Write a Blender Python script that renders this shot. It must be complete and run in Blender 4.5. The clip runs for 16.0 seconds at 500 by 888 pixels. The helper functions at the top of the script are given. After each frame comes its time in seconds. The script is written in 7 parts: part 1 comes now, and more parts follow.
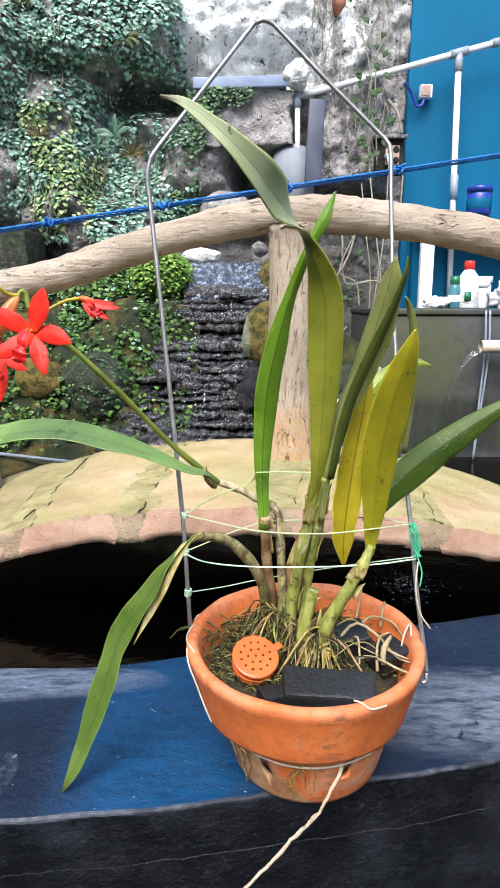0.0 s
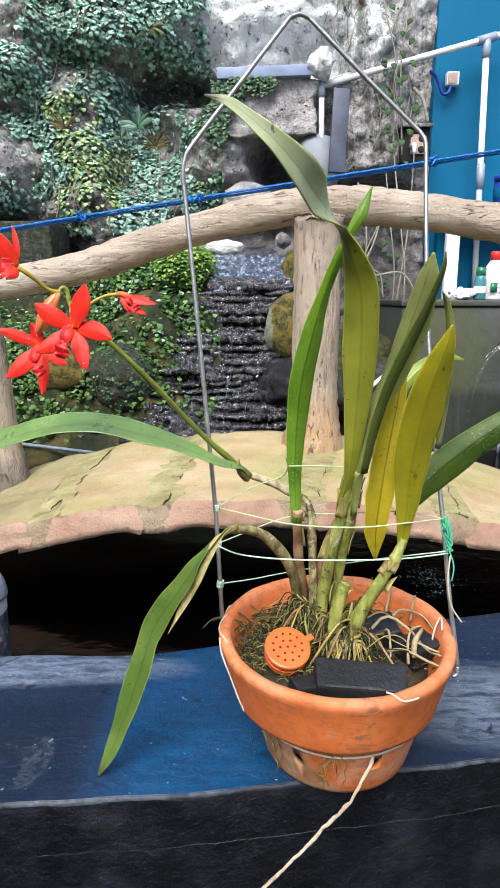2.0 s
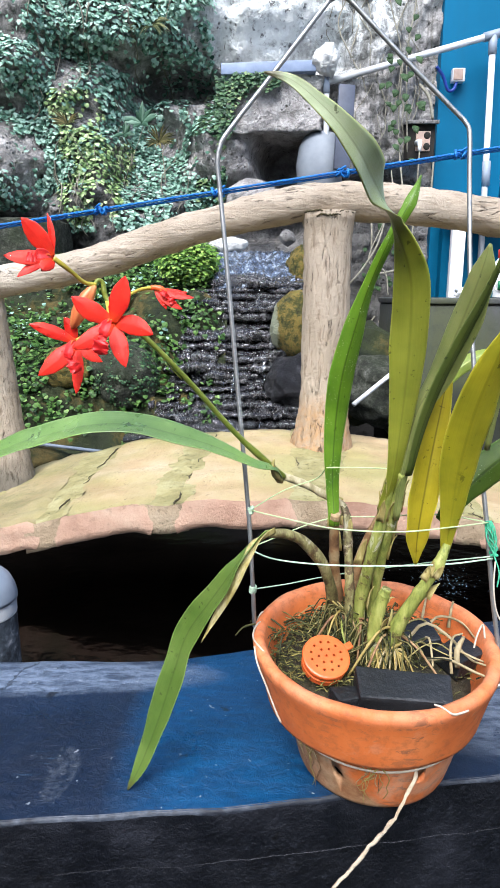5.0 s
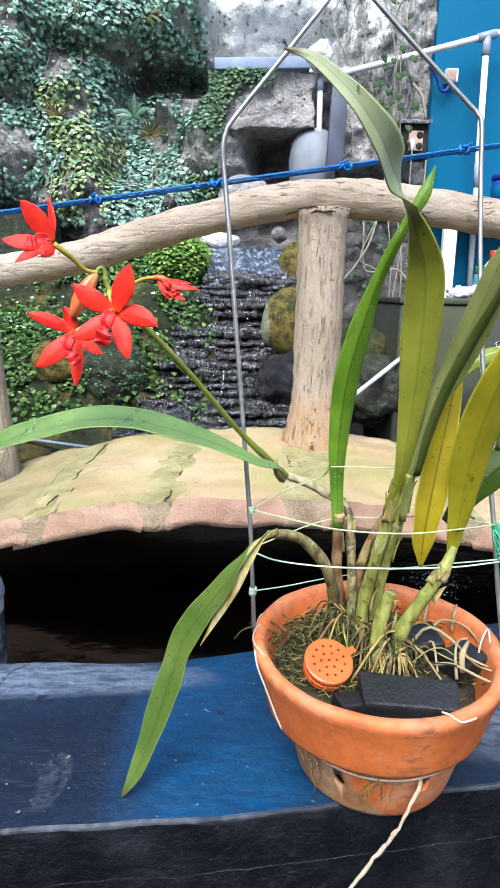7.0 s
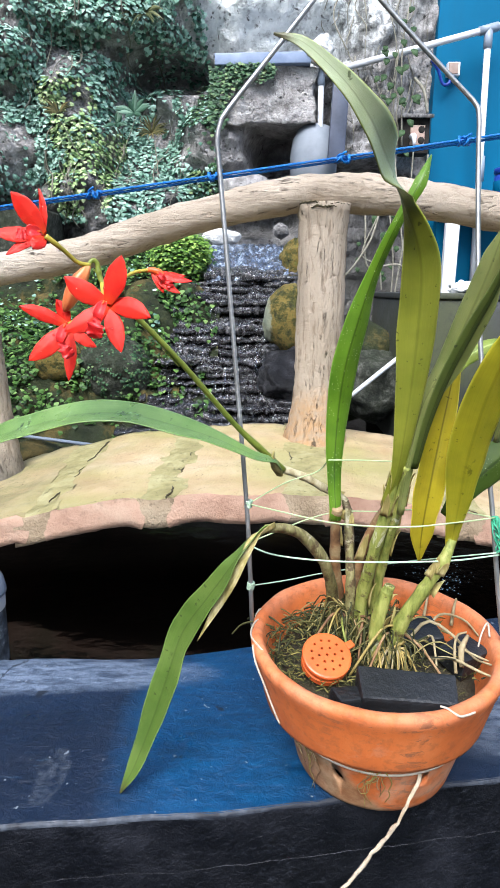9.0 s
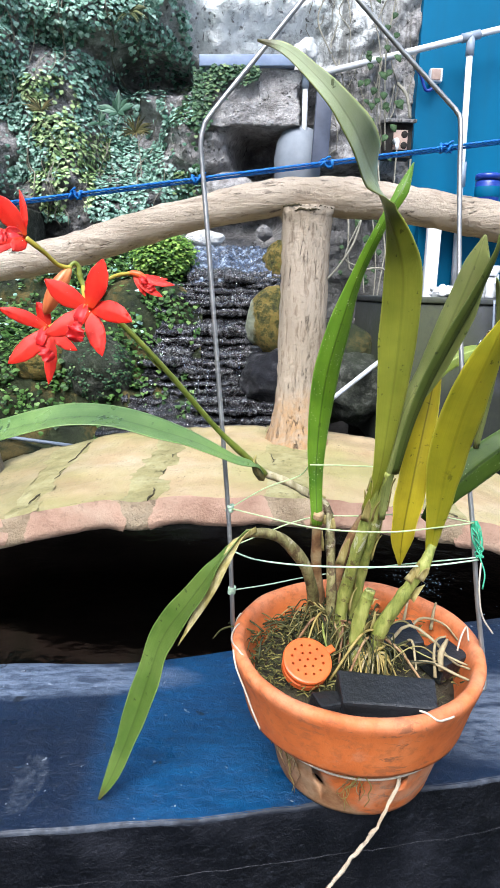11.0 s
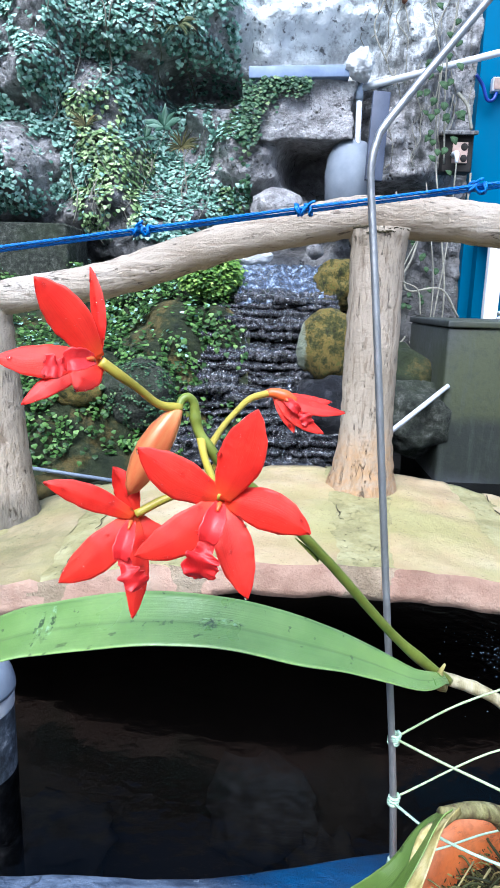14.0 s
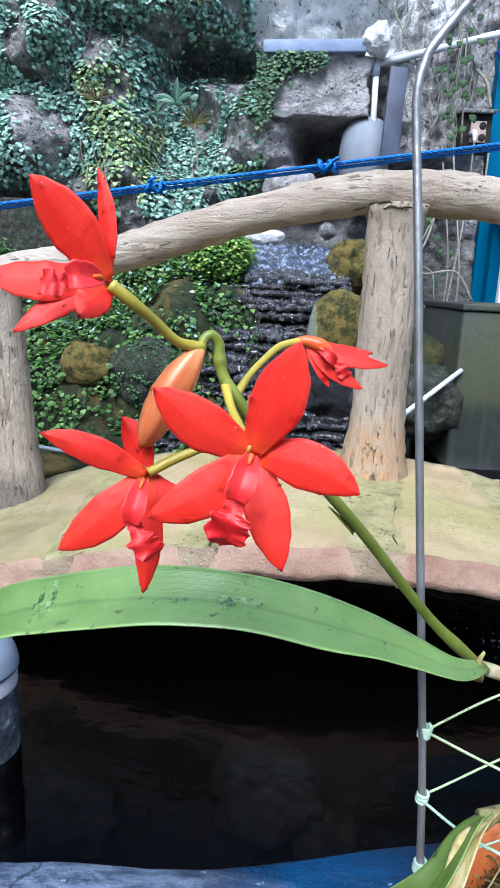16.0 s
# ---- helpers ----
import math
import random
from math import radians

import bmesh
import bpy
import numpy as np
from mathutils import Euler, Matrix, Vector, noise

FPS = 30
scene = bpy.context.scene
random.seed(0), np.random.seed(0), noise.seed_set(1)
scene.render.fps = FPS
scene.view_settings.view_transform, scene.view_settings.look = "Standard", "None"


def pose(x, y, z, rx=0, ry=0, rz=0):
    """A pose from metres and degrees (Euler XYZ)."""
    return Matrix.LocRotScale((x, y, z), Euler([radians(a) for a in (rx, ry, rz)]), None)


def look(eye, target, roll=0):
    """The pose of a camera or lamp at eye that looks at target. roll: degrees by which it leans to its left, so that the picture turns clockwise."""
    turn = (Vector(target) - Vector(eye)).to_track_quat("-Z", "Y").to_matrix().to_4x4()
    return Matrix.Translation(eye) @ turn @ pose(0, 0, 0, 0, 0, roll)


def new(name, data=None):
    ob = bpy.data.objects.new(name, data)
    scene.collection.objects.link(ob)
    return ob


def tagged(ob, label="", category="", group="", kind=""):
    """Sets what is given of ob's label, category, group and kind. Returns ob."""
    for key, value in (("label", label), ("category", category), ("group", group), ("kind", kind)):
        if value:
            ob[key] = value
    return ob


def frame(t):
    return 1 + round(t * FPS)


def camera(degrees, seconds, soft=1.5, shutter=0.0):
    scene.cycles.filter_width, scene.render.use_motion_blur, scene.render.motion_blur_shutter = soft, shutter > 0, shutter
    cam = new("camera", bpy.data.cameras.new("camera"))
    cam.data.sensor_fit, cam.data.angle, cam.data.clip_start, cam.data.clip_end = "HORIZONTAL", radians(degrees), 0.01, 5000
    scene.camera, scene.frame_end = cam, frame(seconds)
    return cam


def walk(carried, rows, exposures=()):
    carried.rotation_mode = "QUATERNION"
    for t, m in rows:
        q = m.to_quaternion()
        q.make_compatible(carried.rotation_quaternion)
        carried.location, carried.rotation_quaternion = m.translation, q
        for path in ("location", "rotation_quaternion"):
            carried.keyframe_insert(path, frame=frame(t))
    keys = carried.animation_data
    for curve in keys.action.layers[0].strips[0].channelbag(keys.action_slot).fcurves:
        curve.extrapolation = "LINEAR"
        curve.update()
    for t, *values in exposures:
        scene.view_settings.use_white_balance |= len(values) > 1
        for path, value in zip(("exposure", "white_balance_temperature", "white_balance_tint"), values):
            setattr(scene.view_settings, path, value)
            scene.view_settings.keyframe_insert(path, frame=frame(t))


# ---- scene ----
cam = camera(43.2, 16.0, soft=1.1)

PATH = [
    (0, (-0.001, -0.001, 1.299), (0.003, 1.953, 0.871), 0.1),
    (0.5, (-0.004, -0.006, 1.302), (-0.039, 1.949, 0.88), -0.3),
    (1, (-0.002, -0.005, 1.302), (-0.049, 1.948, 0.875), -0.4),
    (1.5, (-0.003, -0.004, 1.301), (-0.047, 1.946, 0.861), -0.3),
    (2, (-0.012, -0.006, 1.302), (-0.071, 1.941, 0.848), 0.0),
    (2.5, (-0.023, -0.001, 1.3), (-0.106, 1.941, 0.828), 0.1),
    (3, (-0.032, 0.001, 1.301), (-0.125, 1.941, 0.826), 0.2),
    (3.5, (-0.031, 0.005, 1.302), (-0.095, 1.947, 0.831), -0.1),
    (4, (-0.026, 0.006, 1.301), (-0.052, 1.952, 0.84), -0.1),
    (4.5, (-0.034, 0.008, 1.302), (-0.076, 1.955, 0.847), 0.2),
    (4.7, (-0.038, 0.01, 1.301), (-0.094, 1.955, 0.842), 0.1),
    (6.8, (-0.057, 0.033, 1.294), (-0.073, 1.98, 0.834), 1.0),
    (7, (-0.056, 0.029, 1.295), (-0.069, 1.974, 0.829), 1.1),
    (7.5, (-0.055, 0.028, 1.294), (-0.079, 1.972, 0.825), 0.9),
    (8, (-0.052, 0.03, 1.293), (-0.08, 1.973, 0.818), 0.7),
    (10.5, (-0.05, 0.032, 1.291), (-0.043, 1.976, 0.819), 1.1),
    (11, (-0.05, 0.033, 1.294), (-0.019, 1.976, 0.824), 1.4),
    (11.5, (-0.054, 0.055, 1.29), (-0.024, 1.991, 0.792), 1.4),
    (12, (-0.059, 0.072, 1.297), (-0.04, 2.013, 0.814), 1.6),
    (12.5, (-0.079, 0.111, 1.305), (-0.098, 2.049, 0.811), 2.3),
    (13, (-0.104, 0.148, 1.322), (-0.153, 2.094, 0.861), 2.8),
    (13.5, (-0.13, 0.202, 1.334), (-0.185, 2.142, 0.853), 2.8),
    (14, (-0.126, 0.236, 1.339), (-0.198, 2.186, 0.901), 1.6),
    (14.5, (-0.126, 0.244, 1.337), (-0.208, 2.191, 0.887), 1.8),
    (15, (-0.127, 0.243, 1.334), (-0.227, 2.187, 0.875), 1.6),
    (15.5, (-0.129, 0.256, 1.329), (-0.229, 2.201, 0.874), 2.2),
    (16, (-0.134, 0.263, 1.322), (-0.225, 2.201, 0.836), 2.4),
]
walk(cam, [(t, look(eye, target, roll)) for t, eye, target, roll in PATH], exposures=[(0.0, 0.86, 6320, 11), (0.5, 0.75, 6320, 10), (2.0, 0.75, 6320, 10), (2.5, 0.93, 6200, 10), (7.0, 0.91, 5980, 9), (11.0, 0.89, 5960, 9), (12.5, 0.88, 5740, 8), (13.0, 0.93, 5540, 7), (13.5, 0.70, 5440, 9), (14.0, 0.96, 5290, 9), (15.5, 1.02, 5290, 9), (16.0, 0.71, 5400, 9)])

# ---------------------------------------------------------------- light
world = bpy.data.worlds.new("sky")
scene.world = world
world.use_nodes = True
wn = world.node_tree
sky = wn.nodes.new("ShaderNodeTexSky")
sky.sky_type, sky.sun_disc = "NISHITA", False
sky.sun_elevation, sky.sun_rotation = radians(51), radians(194)
sky.air_density, sky.dust_density = 1.0, 3.0
wn.links.new(sky.outputs[0], wn.nodes["Background"].inputs[0])
wn.nodes["Background"].inputs[1].default_value = 0.15

sun = new("sun", bpy.data.lights.new("sun", "SUN"))
sun.data.energy, sun.data.angle, sun.data.color = 2.9, radians(40), (1.0, 0.98, 0.95)
sun.matrix_world = look((-1.0, -3.8, 4.9), (0, 0, 0))

# ---------------------------------------------------------------- helpers for shapes


def part(name, bm, material, parent=None, label="", smooth=True):
    """Links a bmesh as one mesh object, under a thing or a part."""
    me = bpy.data.meshes.new(name)
    bm.normal_update()
    bm.to_mesh(me)
    bm.free()
    me.materials.append(material)
    if smooth:
        for p in me.polygons:
            p.use_smooth = True
    ob = new(name, me)
    if parent:
        ob.parent = parent
    if label:
        ob["label"] = label
    return ob


def thing(name, place, label, category, group=""):
    ob = new(name)
    ob.location = place
    ob.empty_display_size = 0.05
    return tagged(ob, label, category, group)


def local(parent, pts):
    base = Vector(parent.location) if parent else Vector()
    return [Vector(p) - base for p in pts]


def spline(pts, n):
    """n points along a smooth curve through pts, by length of the control steps."""
    pts = [Vector(p) for p in pts]
    ext = [2 * pts[0] - pts[1]] + pts + [2 * pts[-1] - pts[-2]]
    out = []
    for i in range(n):
        u = i / (n - 1) * (len(pts) - 1)
        k = min(int(u), len(pts) - 2)
        f = u - k
        a, b, c, d = ext[k:k + 4]
        out.append(0.5 * ((2 * b) + (c - a) * f + (2 * a - 5 * b + 4 * c - d) * f * f + (3 * b - a - 3 * c + d) * f ** 3))
    return out


def lerp_list(vals, n):
    out = []
    for i in range(n):
        u = i / (n - 1) * (len(vals) - 1)
        k = min(int(u), len(vals) - 2)
        out.append(vals[k] + (vals[k + 1] - vals[k]) * (u - k))
    return out


def add_tube(bm, pts, radii, seg=8, cap=True, rough=0.0, seed=0):
    """A tube along pts; radii one number or one per point."""
    rs = radii if isinstance(radii, (list, tuple)) else [radii] * len(pts)
    rings, ref = [], None
    for i, p in enumerate(pts):
        t = (pts[min(i + 1, len(pts) - 1)] - pts[max(i - 1, 0)])
        t = t.normalized() if t.length > 1e-9 else Vector((0, 0, 1))
        if ref is None:
            ref = t.orthogonal().normalized()
        ref = (ref - t * ref.dot(t))
        ref = ref.normalized() if ref.length > 1e-6 else t.orthogonal().normalized()
        side = t.cross(ref)
        ring = []
        for k in range(seg):
            a = 2 * math.pi * k / seg
            r = rs[i]
            if rough:
                r *= 1 + rough * noise.noise(Vector((p.x * 31 + seed, p.z * 31 + k * 1.7, p.y * 31)))
            ring.append(bm.verts.new(p + ref * (math.cos(a) * r) + side * (math.sin(a) * r)))
        rings.append(ring)
    for a, b in zip(rings, rings[1:]):
        for k in range(seg):
            bm.faces.new((a[k], a[(k + 1) % seg], b[(k + 1) % seg], b[k]))
    if cap:
        bm.faces.new(rings[0][::-1])
        bm.faces.new(rings[-1])
    return rings


def tube(pts, radii, seg=8, n=0, **kw):
    bm = bmesh.new()
    pts = [Vector(p) for p in pts]
    if n:
        radii = lerp_list(list(radii), n) if isinstance(radii, (list, tuple)) else radii
        pts = spline(pts, n)
    add_tube(bm, pts, radii, seg, **kw)
    return bm


def add_box(bm, size, m=None, bevel=0.0, jitter=0.0):
    made = bmesh.ops.create_cube(bm, size=1.0)["verts"]
    for v in made:
        v.co = Vector((v.co.x * size[0], v.co.y * size[1], v.co.z * size[2]))
        if jitter:
            v.co += Vector([random.uniform(-jitter, jitter) for _ in range(3)])
    if bevel:
        edges = list({e for v in made for e in v.link_edges})
        res = bmesh.ops.bevel(bm, geom=edges, offset=bevel, segments=2, affect="EDGES", profile=0.6)
        made = list({v for f in res["faces"] for v in f.verts} | {v for v in made if v.is_valid})
    if m is not None:
        for v in made:
            v.co = m @ v.co
    return made


def box(size, m=None, bevel=0.0, jitter=0.0):
    bm = bmesh.new()
    add_box(bm, size, m, bevel, jitter)
    return bm


def lathe(profile, seg=48, squash=0.0):
    """Turns (radius, height) pairs round z; closed where the radius is 0."""
    bm = bmesh.new()
    rings = []
    for r, z in profile:
        if r < 1e-6:
            rings.append([bm.verts.new((0, 0, z))])
        else:
            rings.append([bm.verts.new((r * math.cos(2 * math.pi * k / seg), r * math.sin(2 * math.pi * k / seg), z)) for k in range(seg)])
    for a, b in zip(rings, rings[1:]):
        for k in range(seg):
            j = (k + 1) % seg
            if len(a) == 1 and len(b) > 1:
                bm.faces.new((a[0], b[j], b[k]))
            elif len(b) == 1 and len(a) > 1:
                bm.faces.new((a[k], a[j], b[0]))
            elif len(a) > 1:
                bm.faces.new((a[k], a[j], b[j], b[k]))
    bmesh.ops.recalc_face_normals(bm, faces=bm.faces)
    return bm


def blade(pts, widths, across, n=26, fold=0.25, thick=0.0012, wave=0.0, cols=8, curl=0.0, ripple=0.0, keel=0.0):
    """A leaf: a keeled ribbon with thickness. across: width directions along the way; UV: across, along."""
    bm = bmesh.new()
    uv = bm.loops.layers.uv.new("UVMap")
    sp = spline(pts, n)
    ws = lerp_list(widths, n)
    ac = [v.normalized() for v in lerp_list([Vector(a) for a in across], n)]
    top, bot, place = [], [], {}
    for i, p in enumerate(sp):
        t = (sp[min(i + 1, n - 1)] - sp[max(i - 1, 0)]).normalized()
        w = (ac[i] - t * ac[i].dot(t)).normalized()
        nor = t.cross(w)
        a, b = [], []
        for k in range(cols + 1):
            s = 2 * k / cols - 1
            lift = ws[i] * (fold * abs(s) ** 1.3 + curl * s * s)
            lift += wave * math.sin(i * 0.55 + s * 1.5) * abs(s)
            out = ws[i] * s * (1 + ripple * noise.noise(Vector((i * 9.0 / n, 3.0 * (s > 0), ws[0] * 900))))
            out += keel * ws[i] * (1 - s * s)
            lift += ripple * ws[i] * s * s * noise.noise(Vector((i * 13.0 / n, 5.0 * (s > 0), ws[0] * 700)))
            q = p + w * out + nor * lift
            th = thick * (1.3 - 0.9 * abs(s))
            a.append(bm.verts.new(q + nor * th * 0.5))
            b.append(bm.verts.new(q - nor * th * 0.5))
            place[a[-1]] = place[b[-1]] = (k / cols, i / (n - 1))
        top.append(a)
        bot.append(b)
    for i in range(n - 1):
        for k in range(cols):
            bm.faces.new((top[i][k], top[i][k + 1], top[i + 1][k + 1], top[i + 1][k]))
            bm.faces.new((bot[i][k], bot[i + 1][k], bot[i + 1][k + 1], bot[i][k + 1]))
        bm.faces.new((top[i][0], top[i + 1][0], bot[i + 1][0], bot[i][0]))
        bm.faces.new((top[i][cols], bot[i][cols], bot[i + 1][cols], top[i + 1][cols]))
    for k in range(cols):
        bm.faces.new((top[0][k], bot[0][k], bot[0][k + 1], top[0][k + 1]))
        bm.faces.new((top[-1][k], top[-1][k + 1], bot[-1][k + 1], bot[-1][k]))
    for f in bm.faces:
        for loop in f.loops:
            loop[uv].uv = place[loop.vert]
    bmesh.ops.recalc_face_normals(bm, faces=bm.faces)
    return bm


def blob(center, radii, sub=3, rough=0.25, freq=3.0, seed=0.0):
    """An uneven boulder."""
    bm = bmesh.new()
    bmesh.ops.create_icosphere(bm, subdivisions=sub, radius=1.0)
    for v in bm.verts:
        d = 1 + rough * noise.fractal(v.co * freq * 0.5 + Vector((seed, seed * 2, 0)), 0.8, 2.0, 4)
        v.co = Vector((v.co.x * radii[0], v.co.y * radii[1], v.co.z * radii[2])) * d + Vector(center)
    return bm


def cut(ob, cutters):
    """Takes the cutters' bodies out of ob's mesh."""
    me = bpy.data.meshes.new("cutter")
    cutters.to_mesh(me)
    cutters.free()
    tool = new("cutter", me)
    tool.parent = ob.parent
    mod = ob.modifiers.new("cut", "BOOLEAN")
    mod.operation, mod.object, mod.solver = "DIFFERENCE", tool, "EXACT"
    bpy.context.view_layer.update()
    out = bpy.data.meshes.new_from_object(ob.evaluated_get(bpy.context.evaluated_depsgraph_get()))
    ob.modifiers.clear()
    ob.data = out
    bpy.data.objects.remove(tool)
    bpy.data.meshes.remove(me)
    return ob


# ---------------------------------------------------------------- materials


class Mat:
    """A small builder for node materials."""

    def __init__(self, name):
        self.m = bpy.data.materials.new(name)
        self.m.use_nodes = True
        self.t = self.m.node_tree
        self.b = self.t.nodes["Principled BSDF"]
        self.co = self.t.nodes.new("ShaderNodeTexCoord").outputs["Object"]

    def link(self, a, b):
        self.t.links.new(a, b)

    def world_co(self):
        g = self.t.nodes.new("ShaderNodeNewGeometry")
        self.co = g.outputs["Position"]
        return self

    def stretch(self, s):
        n = self.t.nodes.new("ShaderNodeMapping")
        n.inputs["Scale"].default_value = s
        self.link(self.co, n.inputs["Vector"])
        return n.outputs[0]

    def noise(self, scale, detail=6, rough=0.6, co=None, dist=0.0):
        n = self.t.nodes.new("ShaderNodeTexNoise")
        n.inputs["Scale"].default_value, n.inputs["Detail"].default_value = scale, detail
        n.inputs["Roughness"].default_value, n.inputs["Distortion"].default_value = rough, dist
        self.link(co or self.co, n.inputs["Vector"])
        return n.outputs["Fac"]

    def voronoi(self, scale, feature="F1", co=None, rand=1.0):
        n = self.t.nodes.new("ShaderNodeTexVoronoi")
        n.feature = feature
        n.inputs["Scale"].default_value = scale
        n.inputs["Randomness"].default_value = rand
        self.link(co or self.co, n.inputs["Vector"])
        return n.outputs["Distance"]

    def ramp(self, fac, stops):
        n = self.t.nodes.new("ShaderNodeValToRGB")
        r = n.color_ramp
        while len(r.elements) < len(stops):
            r.elements.new(0.5)
        for e, (pos, c) in zip(r.elements, stops):
            e.position = pos
            e.color = (*c, 1) if isinstance(c, tuple) else (c, c, c, 1)
        self.link(fac, n.inputs[0])
        return n.outputs[0]

    def mix(self, fac, a, b, mode="MIX"):
        n = self.t.nodes.new("ShaderNodeMix")
        n.data_type, n.blend_type = "RGBA", mode
        for sock, v in ((n.inputs[0], fac), (n.inputs[6], a), (n.inputs[7], b)):
            if isinstance(v, (int, float)):
                sock.default_value = v
            elif isinstance(v, tuple):
                sock.default_value = (*v, 1)
            else:
                self.link(v, sock)
        return n.outputs[2]

    def math(self, op, a, b=0.0, clamp=False):
        n = self.t.nodes.new("ShaderNodeMath")
        n.operation, n.use_clamp = op, clamp
        for sock, v in ((n.inputs[0], a), (n.inputs[1], b)):
            if isinstance(v, (int, float)):
                sock.default_value = v
            else:
                self.link(v, sock)
        return n.outputs[0]

    def axis(self, which):
        n = self.t.nodes.new("ShaderNodeSeparateXYZ")
        self.link(self.co, n.inputs[0])
        return n.outputs["XYZ".index(which)]

    def random(self):
        return self.t.nodes.new("ShaderNodeObjectInfo").outputs["Random"]

    def island(self):
        return self.t.nodes.new("ShaderNodeNewGeometry").outputs["Random Per Island"]

    def color(self, c):
        if isinstance(c, tuple):
            self.b.inputs["Base Color"].default_value = (*c, 1)
        else:
            self.link(c, self.b.inputs["Base Color"])
        return self

    def rough(self, r):
        if isinstance(r, (int, float)):
            self.b.inputs["Roughness"].default_value = r
        else:
            self.link(r, self.b.inputs["Roughness"])
        return self

    def set(self, **kw):
        for k, v in kw.items():
            self.b.inputs[k.replace("_", " ")].default_value = v
        return self

    def bump(self, h, strength=0.4, distance=0.002):
        n = self.t.nodes.new("ShaderNodeBump")
        n.inputs["Strength"].default_value, n.inputs["Distance"].default_value = strength, distance
        self.link(h, n.inputs["Height"])
        self.link(n.outputs[0], self.b.inputs["Normal"])
        return self


def patch(m, x, y, rx, ry, soft=0.35, wob=0.25, fx="X", fy="Z", scale=6):
    """A stain with an uneven border round a place: 1 inside, 0 outside."""
    a = m.math("DIVIDE", m.math("SUBTRACT", m.axis(fx), x), rx)
    b = m.math("DIVIDE", m.math("SUBTRACT", m.axis(fy), y), ry)
    d = m.math("ADD", m.math("MULTIPLY", a, a), m.math("MULTIPLY", b, b))
    d = m.math("ADD", d, m.math("MULTIPLY", m.math("SUBTRACT", m.noise(scale), 0.5), 4 * wob))
    return m.math("SUBTRACT", 1.0, m.math("MULTIPLY", m.math("SUBTRACT", d, 1 - soft), 0.5 / soft, True), True)


# terracotta
M = Mat("terracotta")
n1, n2 = M.noise(18, 5), M.noise(140, 4)
c = M.ramp(n1, [(0.3, (0.50, 0.108, 0.020)), (0.55, (0.66, 0.165, 0.033)), (0.75, (0.73, 0.23, 0.068))])
c = M.mix(M.ramp(M.noise(45, 8, 0.7), [(0.58, 0.0), (0.68, 0.2)]), c, (0.62, 0.38, 0.25))
low = M.ramp(M.axis("Z"), [(0.0, 1.0), (0.059, 0.75), (0.064, 0.0)])
# rim top paler in blotches: wear, and its highlight put into the colour
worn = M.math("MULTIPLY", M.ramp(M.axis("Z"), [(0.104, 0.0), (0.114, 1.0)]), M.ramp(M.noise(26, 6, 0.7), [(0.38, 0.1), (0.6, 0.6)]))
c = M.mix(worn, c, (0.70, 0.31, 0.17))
stain = M.math("MULTIPLY", M.ramp(M.noise(1.0, 8, 0.75, M.stretch((55, 55, 130)), 0.6), [(0.55, 0.0), (0.60, 0.85)]), M.ramp(M.noise(16, 3), [(0.45, 0.15), (0.6, 1.0)]))
c = M.mix(stain, c, (0.26, 0.10, 0.05))
c = M.mix(M.math("MULTIPLY", low, M.ramp(M.noise(22, 6, 0.65, dist=0.6), [(0.46, 0.0), (0.62, 0.55)])), c, (0.50, 0.36, 0.25))
# grey-brown lime and algae over one side of the foot
reach = M.math("ADD", M.math("ADD", M.axis("X"), M.axis("Z")), M.math("MULTIPLY", M.math("SUBTRACT", M.noise(40, 5, 0.7), 0.5), 0.030))
film = M.math("MULTIPLY", M.math("SUBTRACT", 1.0, M.math("MULTIPLY", M.math("SUBTRACT", reach, 0.002), 90.0, True)), M.ramp(M.axis("Z"), [(0.0590, 1.0), (0.0605, 0.0)]))
c = M.mix(M.math("MULTIPLY", film, 0.72), c, M.ramp(M.noise(55, 6, 0.7), [(0.34, (0.15, 0.105, 0.05)), (0.5, (0.33, 0.235, 0.125)), (0.66, (0.48, 0.38, 0.25))]))
c = M.mix(M.ramp(n2, [(0.35, 0.3), (0.5, 0.0)]), c, (0.22, 0.07, 0.03))
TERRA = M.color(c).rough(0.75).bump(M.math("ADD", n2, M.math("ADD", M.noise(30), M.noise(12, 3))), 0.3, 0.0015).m

